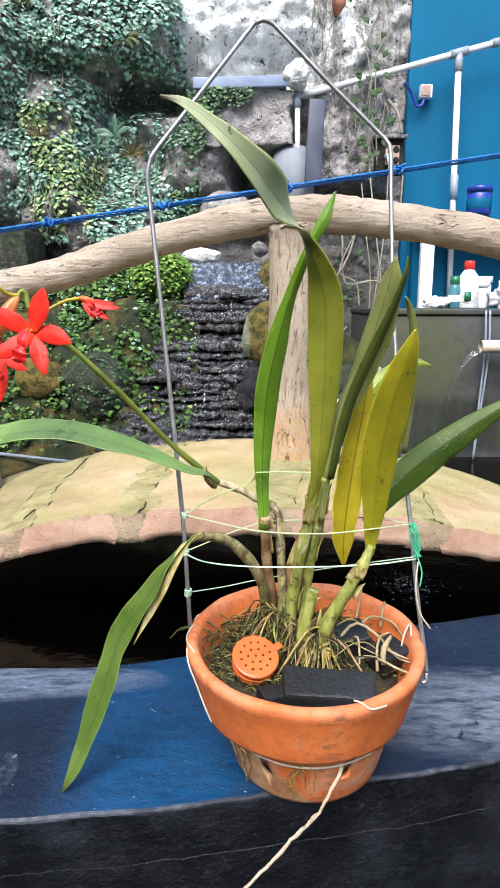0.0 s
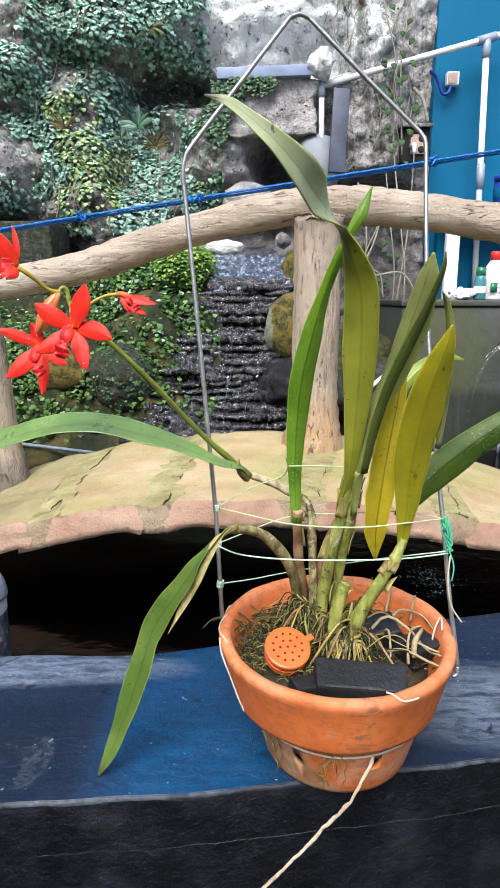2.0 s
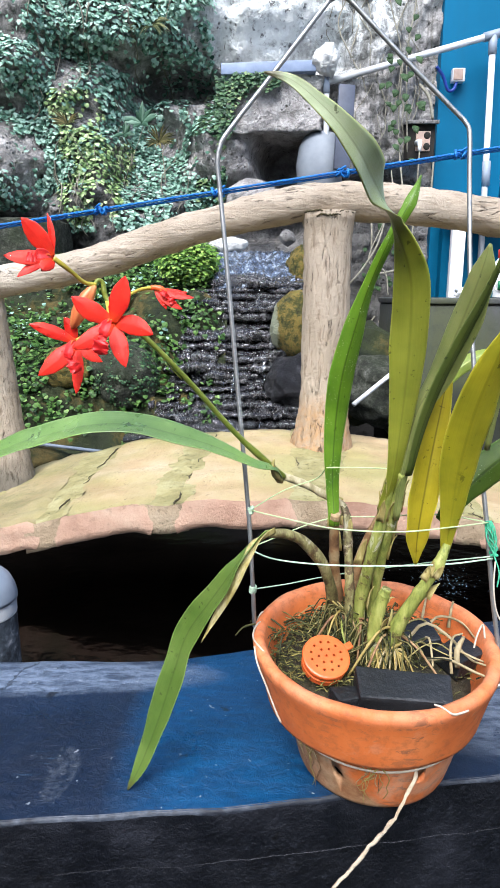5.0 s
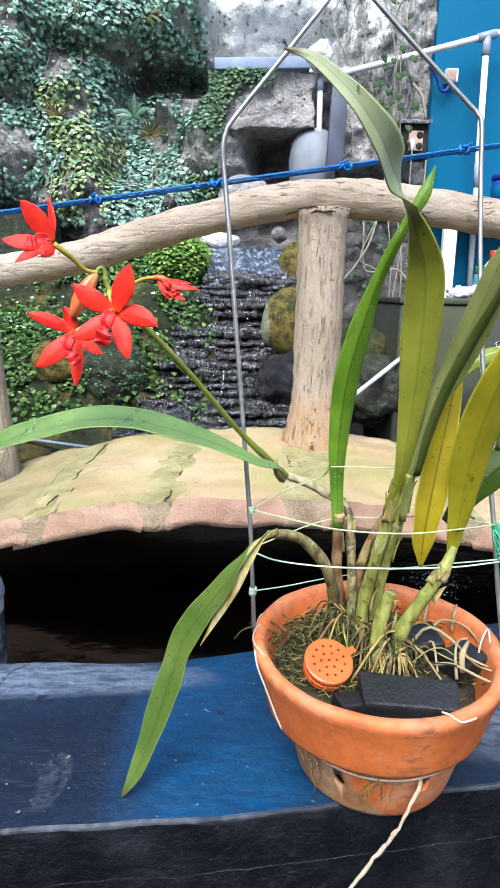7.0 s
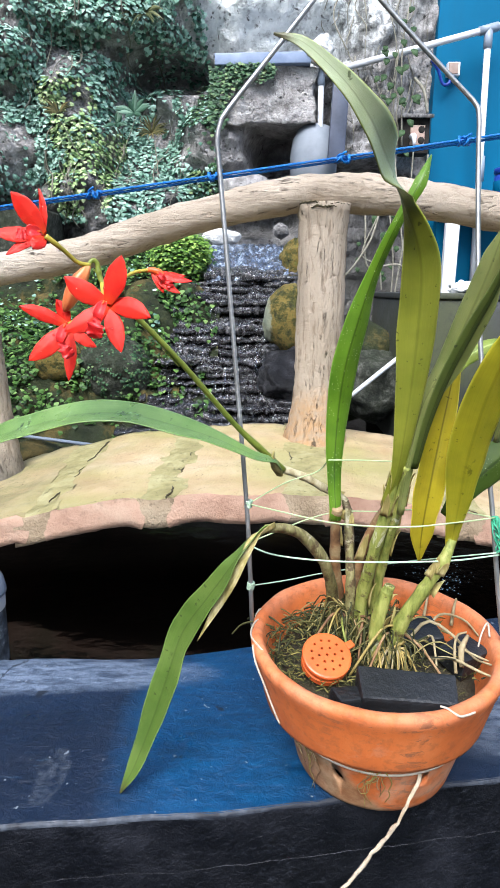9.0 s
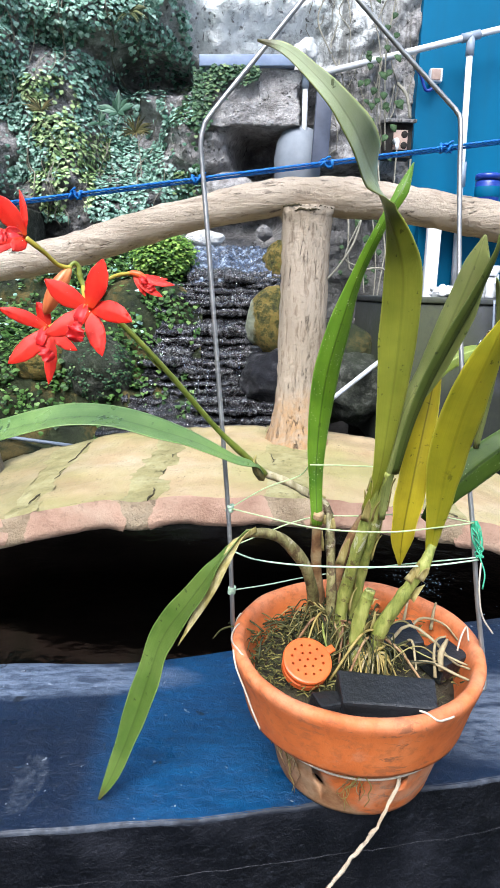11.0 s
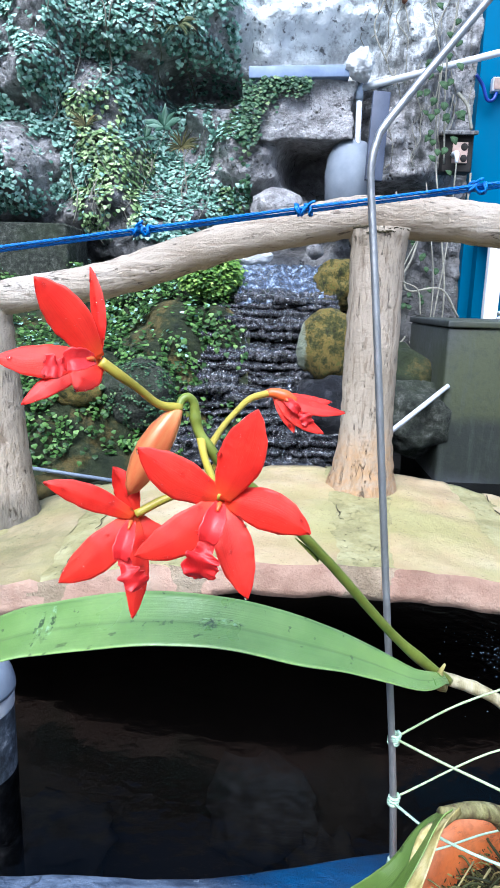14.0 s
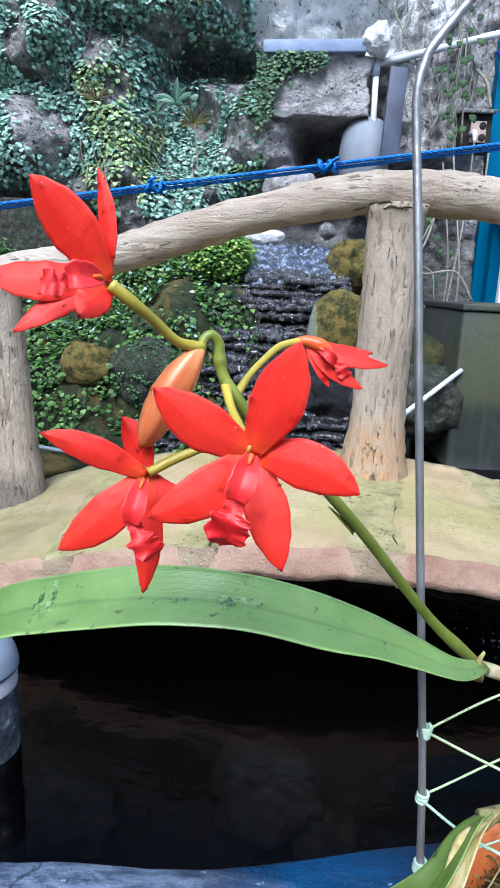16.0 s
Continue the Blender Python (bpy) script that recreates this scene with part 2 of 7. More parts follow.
# leaves
def leaf_mat(name, dark, light, flecks=0.0, rough=0.38, gloss=0.45, rib=-0.4, under=None, turn=0.0, scars=(), tip=0.0):
    """rib: lighter or darker midrib; under: colours above the height turn; scars: (across, along, width, length)."""
    m = Mat(name)
    body = m.co
    uv = m.t.nodes.new("ShaderNodeTexCoord").outputs["UV"]
    m.co = uv
    u, v = m.axis("X"), m.axis("Y")
    veins = m.noise(1.0, 4, 0.6, m.stretch((46, 2.6, 1)))
    fine = m.noise(1.0, 3, 0.6, m.stretch((150, 5, 1)))
    off = m.math("MULTIPLY", m.math("ABSOLUTE", m.math("SUBTRACT", u, 0.5)), 2.0)
    m.co = body
    c = m.ramp(m.noise(26, 4, 0.6), [(0.32, dark), (0.68, light)])
    if under:
        high = m.math("MULTIPLY", m.math("SUBTRACT", m.math("ADD", m.axis("Z"), m.math("MULTIPLY", m.noise(60), 0.006)), turn), 120.0, True)
        c = m.mix(high, c, m.ramp(m.noise(26, 4, 0.6), [(0.32, under[0]), (0.68, under[1])]))
    c = m.mix(m.ramp(veins, [(0.38, 0.10), (0.55, 0.0)]), c, tuple(0.55 * x for x in dark))
    c = m.mix(m.ramp(veins, [(0.52, 0.0), (0.72, 0.10)]), c, tuple(min(1, x * 1.5 + 0.015) for x in light))
    c = m.mix(m.ramp(m.noise(9, 3), [(0.42, 0.0), (0.72, 0.45)]), c, tuple(min(1, x * 1.45 + 0.01) for x in light))
    line = m.ramp(off, [(0.0, 1.0), (0.05, 0.6), (0.10, 0.0)])
    c = m.mix(m.math("MULTIPLY", line, abs(rib)), c, tuple(0.25 * x for x in dark) if rib < 0 else tuple(min(1, 1.8 * x + 0.03) for x in light))
    c = m.mix(m.ramp(off, [(0.91, 0.0), (0.985, 0.55)]), c, tuple(min(1, x * 1.7 + 0.03) for x in light))
    c = m.mix(m.ramp(m.noise(170, 3), [(0.655, 0.0), (0.70, 0.75)]), c, tuple(0.3 * x for x in dark))
    if flecks:
        f = m.ramp(m.voronoi(420), [(0.10, flecks), (0.22, 0.0)])
        c = m.mix(m.math("MULTIPLY", f, m.ramp(m.noise(45), [(0.46, 0.0), (0.55, 1.0)])), c, (0.62, 0.68, 0.48))
    wear = m.math("MULTIPLY", m.ramp(m.noise(75, 5, 0.7, dist=0.8), [(0.60, 0.0), (0.66, 0.6)]), m.ramp(m.noise(14, 2), [(0.57, 0.0), (0.65, 1.0)]))
    c = m.mix(wear, c, tuple(0.20 * x for x in dark))
    h = m.math("ADD", m.math("MULTIPLY", veins, 1.0), m.math("SUBTRACT", m.math("MULTIPLY", fine, 0.5), m.math("MULTIPLY", line, 0.8)))
    for su, sv, ru, rv in scars:
        m.co = uv
        spot = patch(m, su, sv, ru, rv, 0.25, 0.5, "X", "Y", 30)
        m.co = body
        grain = m.noise(230, 4, 0.7)
        c = m.mix(m.math("MULTIPLY", spot, m.ramp(grain, [(0.50, 0.0), (0.56, 0.9)])), c, (0.018, 0.045, 0.010))
        c = m.mix(m.math("MULTIPLY", spot, m.ramp(grain, [(0.36, 0.5), (0.44, 0.0)])), c, (0.32, 0.48, 0.32))
        h = m.math("SUBTRACT", h, m.math("MULTIPLY", spot, m.math("MULTIPLY", grain, 2.0)))
    if tip:
        c = m.mix(m.math("MULTIPLY", m.math("MULTIPLY", m.math("SUBTRACT", m.math("ADD", v, m.math("MULTIPLY", m.math("SUBTRACT", m.noise(90), 0.5), 0.06)), 0.93), 25.0, True), tip), c, (0.06, 0.035, 0.012))
    r = m.math("ADD", rough - 0.10, m.math("MULTIPLY", m.noise(40, 3), 0.20))
    m.color(c).rough(r).bump(h, 0.22, 0.0009)
    m.set(Transmission_Weight=0.0, Specular_IOR_Level=gloss)
    m.b.inputs["Subsurface Weight"].default_value = 0.15
    m.b.inputs["Subsurface Radius"].default_value = (0.004, 0.006, 0.002)
    m.b.inputs["Subsurface Scale"].default_value = 0.4
    return m.m


LEAF_OLIVE = leaf_mat("leaf_olive", (0.145, 0.165, 0.014), (0.25, 0.265, 0.028), under=((0.31, 0.375, 0.20), (0.46, 0.52, 0.32)), turn=0.338, rib=-0.3, tip=0.8)
LEAF_MID = leaf_mat("leaf_midgreen", (0.055, 0.105, 0.014), (0.12, 0.18, 0.035), tip=0.6)
LEAF_BRIGHT = leaf_mat("leaf_bright", (0.055, 0.135, 0.005), (0.13, 0.245, 0.014), 0.6, rib=-0.7)
LEAF_YELLOW = leaf_mat("leaf_yellow", (0.25, 0.21, 0.008), (0.44, 0.36, 0.016), rib=-0.75)
LEAF_YGREEN = leaf_mat("leaf_yellowgreen", (0.20, 0.205, 0.008), (0.37, 0.33, 0.014), rib=-0.25)
LEAF_GREEN = leaf_mat("leaf_green", (0.028, 0.062, 0.006), (0.07, 0.115, 0.014), 0.5, 0.42, 0.35, rib=-0.6)
LEAF_LIME = leaf_mat("leaf_lime", (0.12, 0.17, 0.02), (0.24, 0.30, 0.05), rib=0.6)
# base green lifted: the leaf's broad sky sheen put into its colour
LEAF_PALE = leaf_mat("leaf_pale", (0.098, 0.192, 0.036), (0.195, 0.305, 0.088), 0.0, 0.30, 0.85, rib=-0.3, scars=((0.50, 0.520, 0.10, 0.012), (0.42, 0.500, 0.05, 0.022), (0.40, 0.715, 0.30, 0.007), (0.5, 0.735, 0.34, 0.006)))
LEAF_FOLD = leaf_mat("leaf_folded", (0.115, 0.14, 0.035), (0.22, 0.24, 0.075), 0.0, 0.45, 0.35)
# darker copy of the leaf: shade inside the fold put into the colour
LEAF_SHADED = leaf_mat("leaf_shaded_side", (0.035, 0.055, 0.010), (0.07, 0.09, 0.016), 0.0, 0.5, 0.2)
VINE_LEAF = leaf_mat("vine_leaf", (0.014, 0.035, 0.012), (0.05, 0.09, 0.038), 0.0, 0.55, 0.15, rib=0.3)

def stem_mat(name, dark, mid, light, husk, at):
    m = Mat(name)
    streak = m.noise(1.0, 6, 0.65, m.stretch((170, 170, 38)), 0.3)
    c = m.ramp(streak, [(0.34, dark), (0.5, mid), (0.68, light)])
    c = m.mix(m.ramp(m.noise(75, 6, 0.7), [(at, 0.0), (at + 0.07, 0.85)]), c, (0.07, 0.035, 0.016))
    c = m.mix(m.ramp(m.noise(48, 6, 0.7, dist=0.5), [(0.60, 0.0), (0.66, 0.9)]), c, husk)
    return m.color(c).rough(0.6).bump(m.noise(1, 5, 0.65, m.stretch((320, 320, 45))), 0.7, 0.0015).m


SHEATH = stem_mat("sheath", (0.10, 0.075, 0.03), (0.22, 0.20, 0.075), (0.40, 0.36, 0.18), (0.56, 0.50, 0.36), 0.50)
BULB = stem_mat("pseudobulb", (0.12, 0.15, 0.025), (0.26, 0.29, 0.06), (0.40, 0.40, 0.12), (0.58, 0.56, 0.40), 0.56)
SHEATH_PALE = stem_mat("pale_sheath", (0.22, 0.18, 0.08), (0.42, 0.36, 0.20), (0.58, 0.52, 0.34), (0.66, 0.60, 0.44), 0.60)
M = Mat("stem_brown")
c = M.ramp(M.noise(40, 6, 0.7), [(0.34, (0.085, 0.04, 0.02)), (0.5, (0.26, 0.14, 0.06)), (0.62, (0.40, 0.29, 0.15)), (0.72, (0.58, 0.50, 0.36))])
STEM_BROWN = M.color(c).rough(0.65).bump(M.noise(160), 0.4, 0.001).m
M = Mat("dry_leaf")
c = M.ramp(M.noise(1, 6, 0.7, M.stretch((120, 120, 25))), [(0.3, (0.16, 0.12, 0.03)), (0.5, (0.36, 0.30, 0.10)), (0.7, (0.60, 0.52, 0.30))])
DRY = M.color(c).rough(0.7).bump(M.noise(150), 0.5, 0.001).m
M = Mat("flower_stalk")
c = M.ramp(M.noise(60, 4), [(0.3, (0.14, 0.18, 0.02)), (0.7, (0.27, 0.32, 0.05))])
STALK = M.color(c).rough(0.45).m
M = Mat("pedicel")
c = M.ramp(M.noise(50, 4), [(0.3, (0.34, 0.30, 0.03)), (0.7, (0.55, 0.42, 0.06))])
PEDICEL = M.color(c).rough(0.4).m

M = Mat("column_orange")
PEDICEL_O = M.color(M.ramp(M.noise(90, 3), [(0.3, (0.72, 0.07, 0.015)), (0.7, (0.85, 0.18, 0.03))])).rough(0.4).m
M = Mat("water_drop")
DROP = M.set(Transmission_Weight=1.0, IOR=1.33, Base_Color=(1, 1, 1, 1)).rough(0.02).m

def petal_mat(name, dark, light, root, wet=0.3):
    m = Mat(name)
    body = m.co
    m.co = m.t.nodes.new("ShaderNodeTexCoord").outputs["UV"]
    u, v = m.axis("X"), m.axis("Y")
    veins = m.noise(1.0, 4, 0.6, m.stretch((34, 2.2, 1)), 0.3)
    off = m.math("MULTIPLY", m.math("ABSOLUTE", m.math("SUBTRACT", u, 0.5)), 2.0)
    m.co = body
    c = m.ramp(m.noise(70, 4), [(0.32, dark), (0.70, light)])
    c = m.mix(m.ramp(veins, [(0.36, 0.16), (0.52, 0.0)]), c, tuple(0.72 * x for x in dark))
    c = m.mix(m.math("MULTIPLY", m.math("SUBTRACT", 1.0, m.math("MULTIPLY", v, 5.0, True)), 0.65), c, root)
    c = m.mix(m.ramp(off, [(0.90, 0.0), (1.0, 0.35)]), c, tuple(min(1, 1.1 * x + 0.05) for x in light))
    m.color(c).rough(m.ramp(m.noise(120, 4), [(0.35, 0.34), (0.65, 0.55)]))
    m.bump(m.math("ADD", veins, m.math("MULTIPLY", m.noise(420, 3), 0.35)), 0.20, 0.0006)
    m.set(Subsurface_Weight=0.4, Subsurface_Scale=0.4, Specular_IOR_Level=wet)
    m.b.inputs["Subsurface Radius"].default_value = (0.006, 0.001, 0.001)
    return m.m


PETAL = petal_mat("petal_red", (0.70, 0.018, 0.010), (0.89, 0.046, 0.023), (0.90, 0.12, 0.02))
LIP = petal_mat("lip_red", (0.60, 0.014, 0.016), (0.84, 0.045, 0.040), (0.86, 0.07, 0.05), 0.45)
M = Mat("bud_orange")
c = M.ramp(M.noise(1, 5, 0.6, M.stretch((200, 200, 30))), [(0.3, (0.60, 0.10, 0.03)), (0.55, (0.68, 0.24, 0.08)), (0.72, (0.72, 0.40, 0.16))])
BUD = M.color(c).rough(0.35).m

# faux log concrete
def log_mat(name, axis_scale, streaks, dots):
    m = Mat(name)
    m.world_co()
    grain = m.stretch(axis_scale)
    g = m.noise(1.0, 7, 0.65, grain, 0.4)
    base = m.ramp(m.noise(3.2, 5), [(0.3, (0.34, 0.275, 0.20)), (0.6, (0.48, 0.40, 0.31)), (0.8, (0.58, 0.51, 0.42))])
    c = m.mix(m.ramp(g, [(0.37, streaks), (0.46, 0.0)]), base, (0.16, 0.105, 0.06))
    # stains at the feet of the posts
    c = m.mix(m.math("MULTIPLY", patch(m, 0.13, 0.85, 0.17, 0.13, 0.8, 0.5, "X", "Z", 16), m.ramp(m.noise(45, 5, 0.7), [(0.36, 0.25), (0.60, 0.85)])), c, (0.50, 0.29, 0.125))
    c = m.mix(m.math("MULTIPLY", patch(m, -0.88, 0.66, 0.16, 0.12, 0.6, 0.35, "X", "Z", 14), 0.75), c, (0.10, 0.095, 0.075))
    crack = m.ramp(m.voronoi(0.55, "DISTANCE_TO_EDGE", grain), [(0.0, 1.0), (0.03, 0.0)])
    crack = m.math("MULTIPLY", crack, m.ramp(m.noise(11, 4), [(0.58, 0.0), (0.64, 0.7)]))
    c = m.mix(crack, c, (0.05, 0.03, 0.02))
    pits = m.ramp(m.noise(1.0, 6, 0.72, m.stretch(tuple(k * 1.15 for k in axis_scale)), 0.9), [(0.37, 0.9), (0.425, 0.0)])
    pits = m.math("MULTIPLY", pits, m.ramp(m.noise(22, 4), [(dots, 0.0), (dots + 0.1, 0.9)]))
    c = m.mix(pits, c, (0.085, 0.06, 0.04))
    h = m.math("SUBTRACT", g, m.math("MULTIPLY", m.math("ADD", crack, pits), 0.6))
    h = m.math("ADD", h, m.math("MULTIPLY", m.noise(90, 5, 0.7), 0.5))
    return m.color(c).rough(0.85).bump(h, 1.0, 0.012).m


LOG_H = log_mat("log_rail", (9, 55, 55), 0.38, 0.50)
LOG_V = log_mat("log_post", (60, 60, 10), 0.55, 0.44)

M = Mat("deck_yellow")
M.world_co()
c = M.ramp(M.noise(5, 6, 0.6), [(0.3, (0.36, 0.245, 0.125)), (0.5, (0.46, 0.345, 0.195)), (0.7, (0.53, 0.43, 0.28))])
c = M.mix(M.ramp(M.noise(2.6, 6, 0.6), [(0.42, 0.0), (0.62, 0.7)]), c, (0.31, 0.295, 0.095))
# left end darker: moss, and shade falling there put into the colour
c = M.mix(M.math("MULTIPLY", patch(M, -1.05, 1.80, 0.50, 0.50, 0.6, 0.3, "X", "Y", 6), M.ramp(M.noise(14, 6, 0.7), [(0.36, 0.25), (0.6, 0.8)])), c, (0.20, 0.185, 0.085))
c = M.mix(M.ramp(M.noise(60, 5, 0.7), [(0.6, 0.0), (0.72, 0.5)]), c, (0.20, 0.16, 0.08))
c = M.mix(M.math("MULTIPLY", M.ramp(M.noise(110, 5, 0.7, dist=0.4), [(0.35, 0.8), (0.41, 0.0)]), M.ramp(M.noise(9, 3), [(0.46, 0.0), (0.58, 1.0)])), c, (0.11, 0.085, 0.04))
DECK_TOP = M.color(c).rough(0.85).bump(M.math("ADD", M.noise(25), M.math("MULTIPLY", M.noise(120, 5, 0.7), 0.5)), 0.7, 0.008).m
M = Mat("deck_front")
M.world_co()
c = M.ramp(M.noise(9, 6, 0.65), [(0.3, (0.33, 0.19, 0.13)), (0.5, (0.46, 0.295, 0.21)), (0.72, (0.54, 0.395, 0.29))])
c = M.mix(M.ramp(M.noise(40, 6, 0.7), [(0.58, 0.0), (0.7, 0.6)]), c, (0.20, 0.13, 0.09))
DECK_FRONT = M.color(c).rough(0.85).bump(M.math("ADD", M.noise(30), M.noise(150)), 0.6, 0.005).m
M = Mat("deck_mortar")
M.world_co()
c = M.ramp(M.noise(11, 6, 0.65), [(0.35, (0.25, 0.185, 0.115)), (0.5, (0.36, 0.275, 0.18)), (0.68, (0.45, 0.36, 0.25))])
c = M.mix(M.ramp(M.noise(60, 6, 0.7), [(0.34, 0.6), (0.41, 0.0)]), c, (0.10, 0.075, 0.045))
DECK_MORTAR = M.color(c).rough(0.9).bump(M.math("ADD", M.noise(30), M.noise(150)), 0.8, 0.006).m
M = Mat("deck_joint")
M.world_co()
c = M.ramp(M.noise(14, 6, 0.65), [(0.30, (0.21, 0.185, 0.075)), (0.5, (0.32, 0.285, 0.125)), (0.68, (0.42, 0.38, 0.20))])
pits = M.ramp(M.noise(80, 5, 0.75, dist=0.5), [(0.35, 1.0), (0.42, 0.0)])
pits = M.math("MULTIPLY", pits, M.ramp(M.noise(22), [(0.42, 0.1), (0.56, 1.0)]))
c = M.mix(M.math("MULTIPLY", pits, 0.75), c, (0.10, 0.08, 0.045))
DECK_JOINT = M.color(c).rough(0.9).bump(M.math("SUBTRACT", M.noise(60), pits), 0.9, 0.006).m

# painted parapet
M = Mat("parapet_paint")
M.world_co()
brush = M.noise(1.0, 6, 0.75, M.stretch((38, 130, 60)), 0.35)
c = M.ramp(M.noise(7, 6, 0.6), [(0.3, (0.003, 0.008, 0.022)), (0.55, (0.0055, 0.015, 0.039)), (0.75, (0.011, 0.028, 0.062))])
blue = M.ramp(brush, [(0.30, (0.001, 0.028, 0.080)), (0.52, (0.0015, 0.048, 0.135)), (0.72, (0.003, 0.072, 0.185))])
c = M.mix(patch(M, -0.075, 0.51, 0.085, 0.20, 0.55, 0.15, "X", "Y", 8), c, blue)
# grey-blue streaks: sky sheen on the wet top put into the colour
c = M.mix(M.math("MULTIPLY", patch(M, -0.33, 0.610, 0.21, 0.038, 0.35, 0.2, "X", "Y", 14), M.ramp(brush, [(0.40, 0.25), (0.57, 1.0)])), c, (0.15, 0.19, 0.26))
line = M.math("ABSOLUTE", M.math("SUBTRACT", M.math("ADD", M.axis("X"), M.math("MULTIPLY", M.noise(28, 5, 0.7), 0.035)), M.math("ADD", -0.505, M.math("MULTIPLY", M.axis("Y"), 0.36))))
c = M.mix(M.ramp(M.math("MULTIPLY", line, 100), [(0.06, 0.8), (0.22, 0.0)]), c, (0.012, 0.02, 0.035))
c = M.mix(M.math("MULTIPLY", patch(M, -0.215, 0.465, 0.012, 0.028, 0.3, 0.9, "X", "Y", 60), M.ramp(M.noise(160), [(0.4, 0.0), (0.6, 0.4)])), c, (0.09, 0.105, 0.13))
# paler streaks beside the pot: sheen put into the colour
c = M.mix(M.math("MULTIPLY", patch(M, 0.23, 0.56, 0.17, 0.06, 0.7, 0.3, "X", "Y", 14), M.ramp(brush, [(0.38, 0.1), (0.58, 0.85)])), c, (0.17, 0.20, 0.25))
c = M.mix(M.ramp(M.noise(150, 2), [(0.70, 0.0), (0.73, 0.7)]), c, (0.30, 0.34, 0.38))
c = M.mix(M.math("MULTIPLY", M.ramp(M.noise(1.0, 6, 0.7, M.stretch((60, 300, 60))), [(0.60, 0.0), (0.70, 0.4)]), M.ramp(M.noise(12, 4), [(0.45, 0.0), (0.6, 1.0)])), c, (0.05, 0.11, 0.19))
r = M.ramp(M.noise(16, 5, 0.65), [(0.32, 0.24), (0.62, 0.56)])
M.set(Specular_IOR_Level=0.45)
plaster = M.math("ADD", M.noise(85, 5, 0.72, dist=0.4), M.math("MULTIPLY", M.noise(24, 4, 0.6), 1.2))
c = M.mix(M.ramp(M.noise(48, 4, 0.6, dist=0.5), [(0.66, 0.0), (0.70, 0.85)]), c, (0.004, 0.006, 0.012))
PAINT = M.color(c).rough(r).bump(M.math("ADD", M.math("MULTIPLY", brush, 0.35), plaster), 0.60, 0.0042).m
M = Mat("parapet_face")
M.world_co()
# near-black colour, much darker than the top
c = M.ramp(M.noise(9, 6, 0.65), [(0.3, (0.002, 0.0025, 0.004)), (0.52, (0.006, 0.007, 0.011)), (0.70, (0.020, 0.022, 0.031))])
# one thin crack runs along the face
wave = M.noise(1.0, 6, 0.62, M.stretch((11, 0.0, 0.0)))
crack = M.math("ABSOLUTE", M.math("SUBTRACT", M.math("ADD", M.axis("Z"), M.math("MULTIPLY", wave, 0.018)), 0.864))
crack = M.math("MULTIPLY", M.ramp(M.math("MULTIPLY", crack, 500), [(0.05, 1.0), (0.30, 0.0)]), M.ramp(M.noise(15, 4, 0.7), [(0.40, 0.05), (0.62, 0.7)]))
c = M.mix(crack, c, (0.12, 0.12, 0.135))
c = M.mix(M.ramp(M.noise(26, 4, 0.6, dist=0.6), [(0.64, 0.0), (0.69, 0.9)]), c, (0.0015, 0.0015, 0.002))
c = M.mix(M.math("MULTIPLY", M.ramp(M.noise(130, 5, 0.7), [(0.56, 0.0), (0.68, 0.5)]), M.ramp(M.noise(12, 3), [(0.42, 0.0), (0.6, 1.0)])), c, (0.04, 0.045, 0.06))
FACE = M.color(c).rough(M.ramp(M.noise(18, 4), [(0.35, 0.35), (0.65, 0.7)])).set(Specular_IOR_Level=0.25).bump(M.math("ADD", M.noise(35, 6, 0.7), M.math("MULTIPLY", M.noise(150, 4, 0.7), 0.5)), 0.8, 0.006).m
M = Mat("worn_edge")
M.world_co()
c = M.ramp(M.math("ADD", M.math("MULTIPLY", M.noise(70, 5, 0.7), 0.5), M.math("MULTIPLY", M.noise(11, 3), 0.5)), [(0.50, (0.006, 0.009, 0.017)), (0.60, (0.05, 0.06, 0.08)), (0.68, (0.12, 0.13, 0.15))])
WORN = M.color(c).rough(0.6).bump(M.noise(120), 0.6, 0.002).m

# rock wall
M = Mat("rock_wall")
M.world_co()
big = M.noise(1.6, 6, 0.6)
fine = M.noise(16, 8, 0.72)
con = M.ramp(fine, [(0.3, (0.17, 0.16, 0.155)), (0.5, (0.39, 0.37, 0.36)), (0.68, (0.62, 0.60, 0.585))])
white = M.ramp(fine, [(0.34, (0.34, 0.35, 0.345)), (0.46, (0.77, 0.80, 0.79)), (0.7, (0.85, 0.88, 0.87))])
c = M.mix(M.math("MULTIPLY", patch(M, 0.15, 3.10, 0.70, 0.50, 0.5, 0.35, "X", "Z", 3), 0.95), con, white)
dirt = M.ramp(M.noise(3.0, 8, 0.7), [(0.53, 0.0), (0.69, 0.7)])
c = M.mix(dirt, c, (0.085, 0.08, 0.07))
# darker towards the wall foot, with an uneven border
wet = M.math("SUBTRACT", 1.0, M.math("MULTIPLY", M.math("SUBTRACT", M.math("ADD", M.axis("Z"), M.math("MULTIPLY", M.math("SUBTRACT", big, 0.5), 1.3)), 1.45), 2.0, True), True)
c = M.mix(M.math("MULTIPLY", wet, 0.8), c, (0.035, 0.034, 0.030))
streak = M.math("MULTIPLY", M.ramp(M.noise(1.0, 7, 0.7, M.stretch((13, 13, 1.6))), [(0.46, 0.0), (0.60, 0.8)]), M.math("MULTIPLY", M.math("SUBTRACT", M.axis("X"), 0.22), 5.0, True))
c = M.mix(streak, c, (0.075, 0.075, 0.065))
pits = M.ramp(M.voronoi(26), [(0.12, 1.0), (0.26, 0.0)])
pits = M.math("MULTIPLY", pits, M.ramp(M.noise(8), [(0.5, 0.0), (0.6, 1.0)]))
c = M.mix(M.math("MULTIPLY", pits, 0.8), c, (0.05, 0.045, 0.04))
